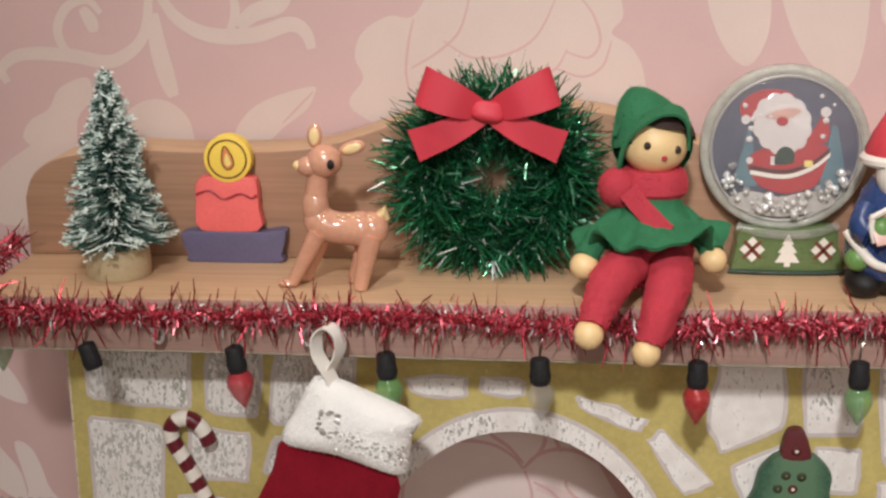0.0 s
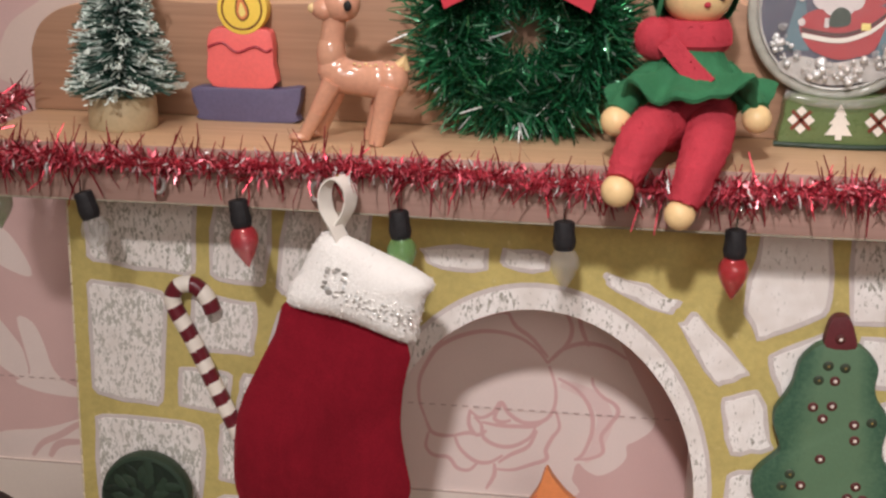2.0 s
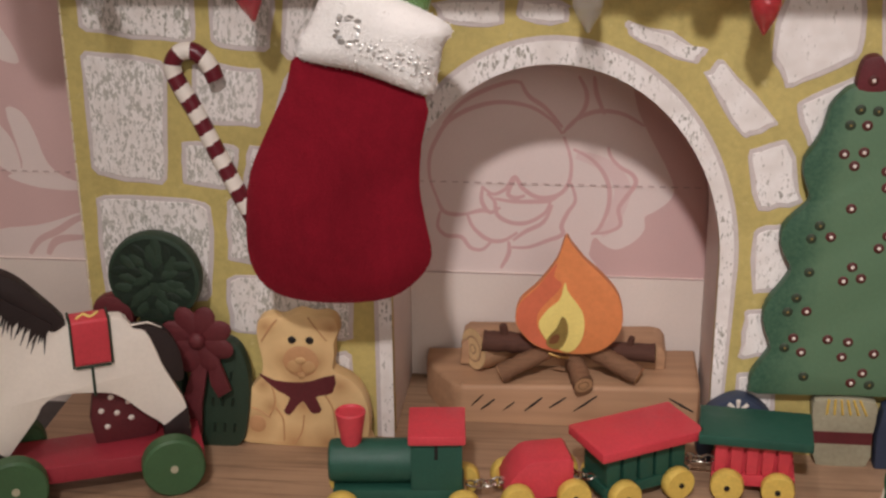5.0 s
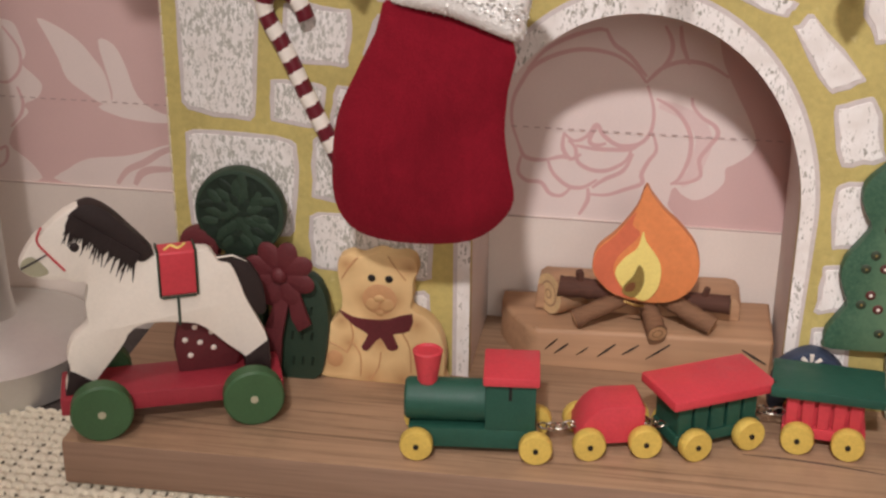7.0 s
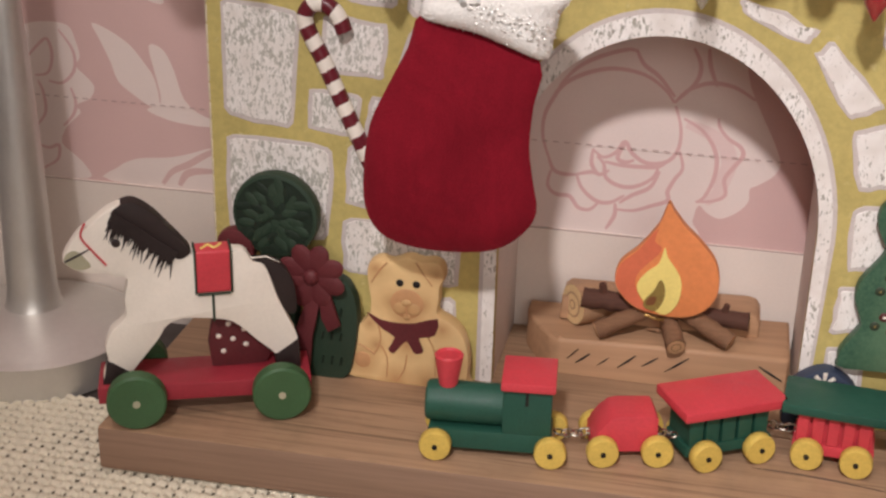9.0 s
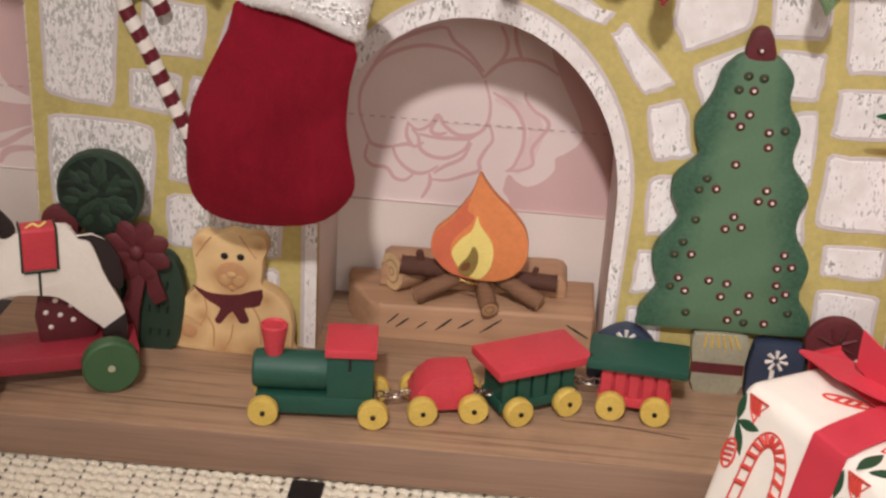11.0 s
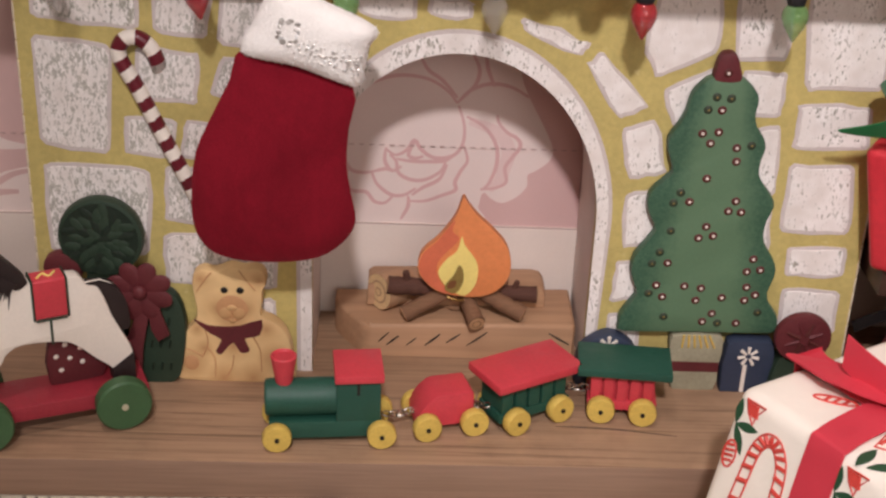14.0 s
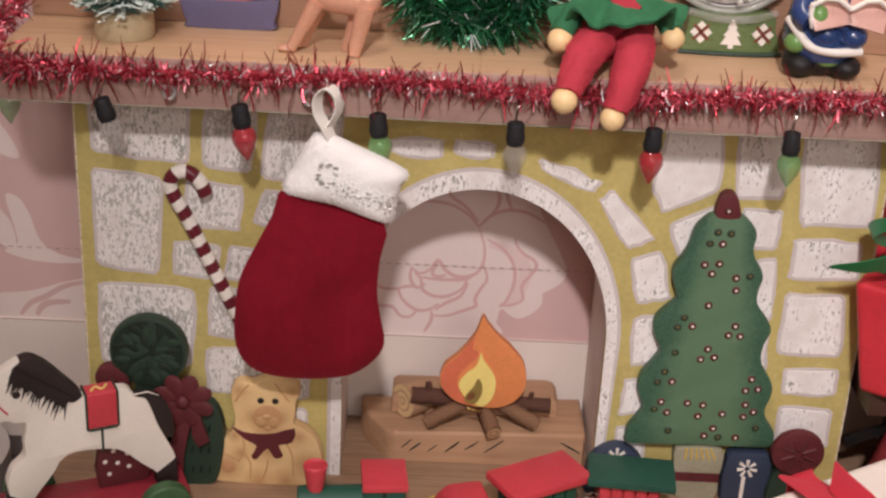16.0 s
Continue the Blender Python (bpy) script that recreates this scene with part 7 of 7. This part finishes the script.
    for gx, w, top in ((6.0, 1.2, 2.62), (11.65, 1.0, 2.38)):
        g = part("painted_gift", slab(spline([(gx - 1.1, 0.004), (gx - 1.2, 1.4), (gx - 0.85, 2.05), (gx, 2.48), (gx + 0.8, 2.15), (gx + 1.2, 1.5), (gx + 1.1, 0.004)], 3) if gx < 9 else [(gx - w, 0.004), (gx - w - 0.05, 1.3), (gx - w + 0.1, top - 0.15), (gx - w * 0.6, top), (gx + w * 0.8, top - 0.04), (gx + w, top - 0.3), (gx + w, 0.004)], y0 - 0.2, y1 - 0.05, 0.12), BLUE, ob, "slate blue painted gift with white bow")
        for k in range(7):
            a = radians(-60 + 50 * k)
            bx, bz = (gx - 0.05, 1.7) if gx > 9 else (gx, 2.0)
            part("bow_stroke", tube([(bx + 0.12 * math.cos(a), y0 - 0.22, bz + 0.12 * math.sin(a)), (bx + 0.42 * math.cos(a), y0 - 0.22, bz + 0.42 * math.sin(a))], [0.05, 0.08], 5), WHITE, g)
        part("ribbon_stroke", box(gx - 0.22, gx - 0.06, y0 - 0.225, y0 - 0.203, 0.05, 1.3, 0.005, 1), WHITE, g)
    return ob


def round_bow_ornament():
    y0 = -1.1
    ob = thing("bow_ornament", 13.5, y0, 0, "painted wooden cut-out with a round maroon bow", "ornament")
    part("green_body", slab(spline([(12.6, 0.004), (12.7, 1.6), (13.5, 2.4), (14.2, 1.6), (14.3, 0.004)], 3), y0, -0.3, 0.1), CACTUS, ob)
    disc = part("bow", slab([(13.5 + 1.12 * math.cos(k * math.pi / 16), 2.85 + 1.05 * math.sin(k * math.pi / 16)) for k in range(32)], y0 - 0.3, y0 + 0.15, 0.14), MAROON, ob, "round maroon bow")
    for k in range(8):
        a = radians(22 + 45 * k)
        part("fold", tube([(13.5 + 0.2 * math.cos(a), y0 - 0.31, 2.85 + 0.2 * math.sin(a)), (13.5 + 0.75 * math.cos(a), y0 - 0.31, 2.85 + 0.75 * math.sin(a))], [0.1, 0.05], 6), BERRY if k % 2 else MAROON, disc)
    return ob


locomotive()
wagon(-0.5, -3.55, 15, 1.84, RED, RED, "solid red wooden toy wagon with yellow wheels", False, (1.9, 1.5))
wagon(2.6, -2.82, 30.5, 2.0, GREEN, RED, "green slatted toy wagon with a flat red roof", True, (3.2, 1.5), (1.92, 1.12))
wagon(6.43, -2.26, -5.5, 1.6, RED, GREEN, "red slatted toy wagon with a flat green roof", True, (2.66, 1.5), (1.8, 1.07))
coupling((-2.75, -4.35, 0.85), (-1.45, -3.85, 0.85))
coupling((0.45, -3.3, 0.9), (1.2, -3.55, 0.85))
coupling((4.0, -2.05, 1.0), (5.12, -2.2, 0.95))
horse_pull_toy()
bear_ornament()
topiary_ornament()
log_fire()
tree_ornament()
round_bow_ornament()


# ---- gifts beside the fireplace ----
def white_gift():
    # the box's own x runs along its far edge; its near side leans out towards the foot
    lx, ly, h, lean = 8.0, 9.5, 7.65, 0.26
    ob = thing("white_gift_box", 14.68, -12.11, GROUND, "white gift box printed with candy canes and tied with red ribbon", "gift box", turn=31)
    b = box(-lx / 2, lx / 2, -ly / 2, ly / 2, 0, h, 0.5, 5)
    for v in b.verts:
        if v.co.x < 0:
            v.co.x -= lean * (h - v.co.z)
    body = local_part("box", b, WRAP_WHITE, ob, "white wrapping paper with candy cane print")

    def near_face(u, v, out=0.01):
        return (-lx / 2 - lean * (h - v) - out, u, v)

    def face_tube(name, line, r, mat, closed=False):
        local_part(name, tube([near_face(u, v) for u, v in line], r, 5, closed=closed), mat, body)

    def face_leaf(u, v, du, dv, w):
        n = math.hypot(du, dv)
        outline = [(u + du * k / 6 + s * w * math.sin(math.pi * k / 6) * dv / n, v + dv * k / 6 - s * w * math.sin(math.pi * k / 6) * du / n) for s, ks in ((1, range(7)), (-1, range(5, 0, -1))) for k in ks]
        leaf = bmesh.new()
        leaf.faces.new([leaf.verts.new(near_face(*p, 0.02)) for p in outline])
        got = bmesh.ops.extrude_face_region(leaf, geom=leaf.faces[:])
        for q in got["geom"]:
            if isinstance(q, bmesh.types.BMVert):
                q.co.x += 0.03
        local_part("printed_leaf", leaf, PRINT_GREEN, body, smooth=0)

    # print on the near face: cane, wrapped sweets and holly leaves
    for shift in (0.0, -4.3):
        hook = spline([(3.55 + shift, 3.4), (3.45 + shift, 5.0), (3.35 + shift, 6.1), (3.05 + shift, 6.62), (2.6 + shift, 6.62), (2.2 + shift, 6.1), (2.05 + shift, 5.1), (2.1 + shift, 4.2)], 5, False)
        for off in (-0.2, 0.2):
            line = []
            for i, (u, v) in enumerate(hook):
                p, q = hook[max(i - 1, 0)], hook[min(i + 1, len(hook) - 1)]
                d = math.hypot(q[0] - p[0], q[1] - p[1])
                line.append((u - (q[1] - p[1]) / d * off, v + (q[0] - p[0]) / d * off))
            face_tube("printed_outline", line, 0.035, PRINT_RED)
        for i in range(1, len(hook) - 1, 2):
            u, v = hook[i]
            p, q = hook[i - 1], hook[i + 1]
            d = math.hypot(q[0] - p[0], q[1] - p[1])
            nu, nv = -(q[1] - p[1]) / d * 0.2, (q[0] - p[0]) / d * 0.2
            face_tube("printed_rung", [(u - nu, v - nv - 0.06), (u + nu, v + nv + 0.06)], 0.085, PRINT_RED)
        face_leaf(4.44 + shift, 6.5, 0.05, 0.85, 0.15)
        face_leaf(4.44 + shift, 6.5, -0.95, 0.15, 0.15)
        face_leaf(4.44 + shift, 6.5, -0.6, -0.85, 0.16)
        drop = [(4.28 + shift + 0.26 * math.cos(k * math.pi / 8), 5.5 + 0.46 * math.sin(k * math.pi / 8)) for k in range(16)]
        face_tube("printed_outline", drop, 0.04, PRINT_RED, True)
        for k in range(4):
            face_tube("printed_rung", [(4.46 + shift, 5.2 + 0.18 * k), (4.12 + shift, 5.32 + 0.18 * k)], 0.05, PRINT_RED)
        bag = [(4.3 + shift, 7.42), (3.5 + shift, 7.45), (3.75 + shift, 7.1), (3.8 + shift, 6.75), (4.1 + shift, 7.05)]
        face_tube("printed_outline", bag, 0.04, PRINT_RED, True)
        for k in range(4):
            face_tube("printed_rung", [(4.2 - 0.12 * k + shift, 7.38), (3.95 - 0.08 * k + shift, 7.0)], 0.06, PRINT_RED)
    for u0, v0, turn in ((-1.95, 2.6, -53), (2.0, -2.6, -40), (-2.6, -3.0, 10)):
        a = radians(turn)
        c, s = math.cos(a), math.sin(a)
        ring = [(u0 + 0.7 * math.cos(k * math.pi / 8) * c - 0.2 * math.sin(k * math.pi / 8) * s, v0 + 0.7 * math.cos(k * math.pi / 8) * s + 0.2 * math.sin(k * math.pi / 8) * c, h + 0.01) for k in range(16)]
        local_part("printed_outline", tube(ring, 0.045, 5, closed=True), PRINT_RED, body)
        for k in range(3):
            m = -0.35 + 0.3 * k
            local_part("printed_rung", tube([(u0 + m * c + 0.16 * s, v0 + m * s - 0.16 * c, h + 0.01), (u0 + (m + 0.18) * c - 0.16 * s, v0 + (m + 0.18) * s + 0.16 * c, h + 0.01)], 0.055, 5), PRINT_RED, body)
    for u, v, du, dv in ((-4.1, -0.25, 1.2, 0.25), (-3.9, -0.5, 0.9, -0.55)):
        n = math.hypot(du, dv)
        leaf = bmesh.new()
        leaf.faces.new([leaf.verts.new((u + du * k / 6 - q * 0.2 * math.sin(math.pi * k / 6) * dv / n, v + dv * k / 6 + q * 0.2 * math.sin(math.pi * k / 6) * du / n, h + 0.02)) for q, ks in ((1, range(7)), (-1, range(5, 0, -1))) for k in ks])
        got = bmesh.ops.extrude_face_region(leaf, geom=leaf.faces[:])
        for q in got["geom"]:
            if isinstance(q, bmesh.types.BMVert):
                q.co.z -= 0.03
        local_part("printed_leaf", leaf, PRINT_GREEN, body, smooth=0)
    cone = [(-2.85, 0.15), (-2.1, 0.4), (-2.0, -0.4), (-2.15, -1.25), (-2.5, -0.5)]
    local_part("printed_outline", tube([(u, v, h + 0.01) for u, v in cone], 0.04, 5, closed=True), PRINT_RED, body)
    for k in range(4):
        local_part("printed_rung", tube([(-2.6 + 0.1 * k, 0.15 - 0.3 * k, h + 0.01), (-2.1, 0.25 - 0.33 * k, h + 0.01)], 0.06, 5), PRINT_RED, body)
    # ribbon bands over the box
    foot = -lx / 2 - lean * (h - 0.1) - 0.05
    bands = (([(foot, 0.5, 0.1), (-lx / 2 - lean * 3 - 0.06, 0.8, h - 3), (-lx / 2 - 0.1, 0.92, h - 0.3), (-lx / 2 + 0.15, 0.92, h + 0.06), (-2.6, 1.1, h + 0.12), (-1.0, 1.0, h + 0.3), (lx / 2 - 0.2, 0.9, h + 0.05), (lx / 2 + 0.05, 0.9, h - 0.3), (lx / 2 + 0.05, 0.9, 0.1)], (0, 0.68, 0)), ([(-0.9, -ly / 2 - 0.05, 0.1), (-0.9, -ly / 2 - 0.06, h - 0.3), (-0.9, -ly / 2 + 0.2, h + 0.1), (-0.9, 0, h + 0.14), (-0.9, ly / 2 - 0.2, h + 0.1), (-0.9, ly / 2 + 0.05, h - 0.3), (-0.9, ly / 2 + 0.05, 0.1)], (0.62, 0, 0)))
    for pts, side in bands:
        line = spline(pts, 3, False)
        local_part("ribbon_band", ribbon(line, [side] * len(line), 0.05), SATIN_RED, ob, "red satin ribbon", smooth=60)
    # bow: knot, a tall pointed loop, a round loop and loose tails
    k = (-0.85, 0.9, h + 0.5)
    bow = local_part("bow", ball(k[0], k[1], k[2] - 0.1, 0.55, 0.42, 0.26, 16), SATIN_RED, ob, "red satin bow")
    tails = (
        ([k, (-1.3, 2.2, h + 0.7), (-1.5, 3.6, h + 0.55), (-1.7, 5.1, h + 0.35)], 0.75, 0.0, 0.1),
        ([k, (-1.1, 1.5, h + 0.9), (-1.3, 2.3, h + 1.2), (-1.45, 3.0, h + 1.5)], 0.62, 1.0, 0.95),
        ([k, (-1.4, -0.3, h + 0.45), (-1.9, -1.5, h + 0.3), (-2.4, -2.9, h + 0.15), (-2.7, -4.0, h + 0.12)], 0.6, 0.0, 1.0),
        ([k, (-0.4, -0.3, h + 1.1), (-0.5, -1.5, h + 1.5), (-0.4, -2.5, h + 1.2), (-0.3, -2.6, h + 0.6), (-0.4, -1.2, h + 0.35), (-0.7, 0.5, h + 0.35)], 0.95, 0.25, 1.0),
        ([k, (0.7, 0.2, h + 0.8), (1.8, -0.8, h + 1.0), (2.9, -2.0, h + 0.5)], 0.8, 0.1, 0.9),
    )
    for pts, w, rise, end in tails:
        line = spline(pts, 8, False)
        sides, n = [], len(line) - 1
        for i in range(n + 1):
            v = Vector(line[min(i + 1, n)]) - Vector(line[max(i - 1, 0)])
            s = Vector((-v.y, v.x, 0))
            s = Vector((-1, 0, 0)) if s.length < 1e-4 else s.normalized()
            s = s * (1 - rise) + Vector((0, 0, 1)) * rise
            u = i / n
            wide = min(1.0, 0.4 + 2.2 * u) * (1 if u < 0.55 else 1 + (end - 1) * (u - 0.55) / 0.45)
            sides.append(s.normalized() * w * wide)
        local_part("tail", ribbon(line, sides, 0.05), SATIN_RED, bow, smooth=60)
    local_part("pearl", ball(0.0, 0.45, h + 1.02, 0.38, seg=18), SILVER_AND_GLINT, bow, "shiny silver bead")
    return ob


def red_gift():
    # the box leans: its foot stands further out than its top
    lx, ly, h, lean = 7.4, 4.6, 4.65, 0.2
    ob = thing("red_gift_box", 18.86, -1.41, 6.25, "red gift box tied with wide green satin ribbon", "gift box", turn=-32)

    def leaning(b):
        for v in b.verts:
            v.co.x += lean * (h - v.co.z)
        return b

    body = local_part("box", leaning(box(-lx / 2, lx / 2, -ly / 2, ly / 2, 0, h, 0.28, 3)), WRAP_RED, ob, "red wrapping paper")
    for line in ([(-3.4, -1.6, h + 0.01), (-1.5, -1.2, h + 0.015), (1.0, -1.5, h + 0.01)], [(-3.3, 0.4, h + 0.01), (-0.5, 0.9, h + 0.015), (2.0, 0.5, h + 0.01)]):
        local_part("paper_fold", tube(spline(line, 5, False), 0.035, 6), WRAP_RED, body)
    for pts, side in (([(0.25, -ly / 2 - 0.05, 0.05), (0.25, -ly / 2 - 0.06, h - 0.3), (0.25, -ly / 2 + 0.2, h + 0.05), (0.25, ly / 2, h + 0.05)], (1.1, 0, 0)), ([(-lx / 2 - 0.05, 0, 0.05), (-lx / 2 - 0.05, 0, h - 0.3), (-lx / 2 + 0.2, 0, h + 0.09), (lx / 2, 0, h + 0.09)], (0, 0.9, 0))):
        local_part("ribbon_band", leaning(ribbon(pts, [side] * len(pts), 0.05)), SATIN_GREEN, ob, "wide green satin ribbon", smooth=60)
    k = (0.2, -0.6, h + 1.2)
    bow = local_part("bow", ball(*k, 0.55, 0.45, 0.5, 16), SATIN_GREEN, ob, "green satin bow")
    # loops that stand up from the knot and pointed tails
    knot = (18.7, -2.0, 12.2)
    for sx in (1, -1):
        def at(x, y, z):
            return (knot[0] + sx * (x - knot[0]), y, z)
        loop = spline([at(18.5, -2.2, 12.75), at(17.6, -2.25, 13.2), at(16.7, -2.25, 13.55), at(15.6, -2.25, 13.74), at(14.8, -2.2, 13.64), at(14.52, -2.2, 13.36), at(14.85, -2.2, 13.1), at(15.7, -2.25, 12.96), at(16.8, -2.25, 12.94), at(18.4, -2.2, 12.6)], 5, False)
        n = len(loop) - 1
        part("loop", ribbon(loop, [(0.04 * sx, 0.28 + 0.26 * math.sin(math.pi * i / n), 0.05) for i in range(n + 1)], 0.05), SATIN_GREEN, bow, smooth=60)
        tail = spline([at(18.4, -2.4, 12.7), at(17.2, -2.7, 12.78), at(15.6, -2.8, 12.5), at(14.3, -2.75, 12.15), at(13.0, -2.6, 12.03)], 5, False)
        n = len(tail) - 1
        part("tail", ribbon(tail, [Vector((0.06, -0.2, 0.4)) * min(1.0, 0.5 + 2 * i / n, 0.06 + 3 * (1 - i / n)) for i in range(n + 1)], 0.05), SATIN_GREEN, bow, smooth=60)
    return ob


def tall_gift():
    ob = thing("tall_red_gift_box", 20.3, 3.3, 6.254, "tall red gift box behind the stack", "gift box", turn=-4)
    local_part("box", box(-3.9, 4.0, -1.2, 1.5, 0, 8.7, 0.2, 3), WRAP_RED, ob, "red wrapping paper")
    local_part("ribbon_band", box(0.4, 2.2, -1.24, -1.202, 0.1, 8.5, 0.01, 1), SATIN_GREEN, ob, "green satin ribbon")
    return ob


def gift_sack():
    ob = thing("red_gift_sack", 19.95, -2.6, GROUND, "rounded red fabric sack standing on the mat", "sack")
    prof = [(0, 0), (2.3, 0), (3.2, 0.7), (3.6, 2.2), (3.65, 3.8), (3.4, 5.4), (2.7, 6.8), (1.6, 7.7), (0, 7.88)]
    b = lathe(prof, 19.95, -2.6, GROUND, 36)
    for v in b.verts:
        a = math.atan2(v.co.y + 2.6, v.co.x - 19.95)
        k = 1 + 0.035 * math.sin(5 * a + v.co.z)
        v.co.x, v.co.y = 19.95 + (v.co.x - 19.95) * k, -2.6 + (v.co.y + 2.6) * k
    edge = spline([(16.75, -4.1, 3.0), (16.6, -4.2, 3.5), (16.55, -4.2, 4.0), (16.7, -4.1, 4.5)], 4, False)
    part("ribbon_edge", ribbon(edge, [(0.3, -0.12, 0.08)] * len(edge), 0.03), GLASS_PINK, ob, "pale pink sheer ribbon")
    part("ribbon_bud", ball(16.35, -4.1, 4.15, 0.34, 0.3, 0.3, 14), PINKSKIN, ob, "small pink ribbon bud")
    part("sack_body", b, SACK_RED, ob, "soft red cloth", smooth=60)
    return ob


def dark_block():
    # added support for the gift; its dark colour stands in for the shade there
    ob = thing("dark_gap_block", 20.5, 0.0, 0, "added dark block in place of the shaded gap under the red gift", "box")
    part("body", box(18.9, 22.0, -1.2, 4.2, 0.004, 5.05, 0.1), DARK_BROWN, ob)
    part("lid", box(15.9, 24.2, -1.8, 4.9, 5.05, 6.25, 0.1), DARK_BROWN, ob)
    band = spline([(16.0, 0.4, 2.5), (16.6, 0.2, 2.95), (17.3, 0.0, 3.4), (18.2, -0.4, 4.1), (19.2, -1.25, 4.9)], 4, False)
    part("strap", ribbon(band, [(-0.1, 0, 0.24)] * len(band), 0.06), BLACK, ob, "dark strap hanging from the box")
    return ob


white_gift()
dark_block()
red_gift()
tall_gift()
gift_sack()


# ---- lamp foot, woven mat ----
def lamp_foot():
    x, y = -24.65, 1.0
    ob = thing("lamp_foot", x, y, TABLE_Z, "brushed silver metal lamp foot with tapering stem", "lamp")
    part("base", lathe([(0, 0), (3.9, 0), (4.15, 0.1), (4.15, 1.5), (3.85, 1.62), (3.7, 1.66), (3.3, 1.9), (1.6, 2.25), (1.2, 2.4), (0, 2.4)], x, y, TABLE_Z, 56), STEEL, ob, "round stepped silver base")
    part("stem", lathe([(1.22, 2.3), (1.08, 2.55), (0.98, 3.2), (0.93, 6.0), (0.88, 9.0), (0.78, 12.0), (0.62, 15.0), (0.55, 34.0), (0, 34.0)], x, y, TABLE_Z, 32), STEEL, ob, "tapering silver stem")
    return ob


def woven_mat():
    cell, n = 0.44, 7
    step = cell / n
    x0, x1, y0, y1 = -34.0, 24.0, -18.0, -2.0
    nx, ny = int((x1 - x0) / step), int((y1 - y0) / step)
    gx, gy = x0 + step * np.arange(nx + 1), y0 + step * np.arange(ny + 1)
    X, Y = np.meshgrid(gx, gy)
    rs = np.random.RandomState(3)
    wob = rs.uniform(-0.05, 0.05, (ny // 24 + 2, nx // 24 + 2))
    X2 = X + np.kron(wob, np.ones((24, 24)))[: ny + 1, : nx + 1] * 0.6
    i, j = np.floor(X2 / cell), np.floor(Y / cell)
    u, v = X2 / cell - i - 0.5, Y / cell - j - 0.5
    over = (i + j) % 2 == 0
    warp = np.sqrt(np.clip(1 - (u / 0.46) ** 2, 0, 1)) * np.cos(v * np.pi * 0.8)
    weft = np.sqrt(np.clip(1 - (v / 0.46) ** 2, 0, 1)) * np.cos(u * np.pi * 0.8)
    Z = GROUND - 0.16 + 0.13 * np.where(over, warp, weft) + rs.uniform(-0.012, 0.012, X.shape)
    loose = 0.06 * np.kron(rs.uniform(-1, 1, (ny // n + 2, nx // n + 2)), np.ones((n, n)))[: ny + 1, : nx + 1]
    hole = (np.abs(u) > 0.3 + loose) & (np.abs(v) > 0.3 + loose)
    Z = np.where(hole, GROUND - 0.26, Z)
    hidden = ((X > -17.6) & (Y > -5.9)) | ((X > 13.5) & (Y > -14)) | (Y < -14.5) | ((np.abs(u) > 0.38 + loose) & (np.abs(v) > 0.38 + loose))
    index = np.arange((nx + 1) * (ny + 1)).reshape(ny + 1, nx + 1)
    quads = np.stack([index[:-1, :-1], index[:-1, 1:], index[1:, 1:], index[1:, :-1]], -1)[~hidden[:-1, :-1]]
    me = bpy.data.meshes.new("woven_mat")
    me.from_pydata((np.stack([X, Y, Z], -1).reshape(-1, 3) * CM).tolist(), [], quads.tolist())
    me.materials.append(CREAM_THREAD)
    me.shade_smooth()
    bm = bmesh.new()
    bm.from_mesh(me)
    bmesh.ops.delete(bm, geom=[p for p in bm.verts if not p.link_faces], context="VERTS")
    bm.to_mesh(me)
    bm.free()
    ob = tagged(new("woven_mat", me), "cream coarse woven mat with open holes", "mat")
    PLACE[ob.name] = Matrix()
    part("backing", box(x0 + 0.2, x1 - 0.2, y0 + 0.2, y1 - 0.1, TABLE_Z + 0.004, GROUND - 0.24), CORDGREY, ob, "dull cloth under the weave", smooth=0)
    part("stitched_mark", box(-5.4, -4.25, -8.6, -6.5, GROUND - 0.1, GROUND + 0.03, 0.03, 1), BLACK, ob, "dark stitched mark")
    return ob


lamp_foot()
woven_mat()
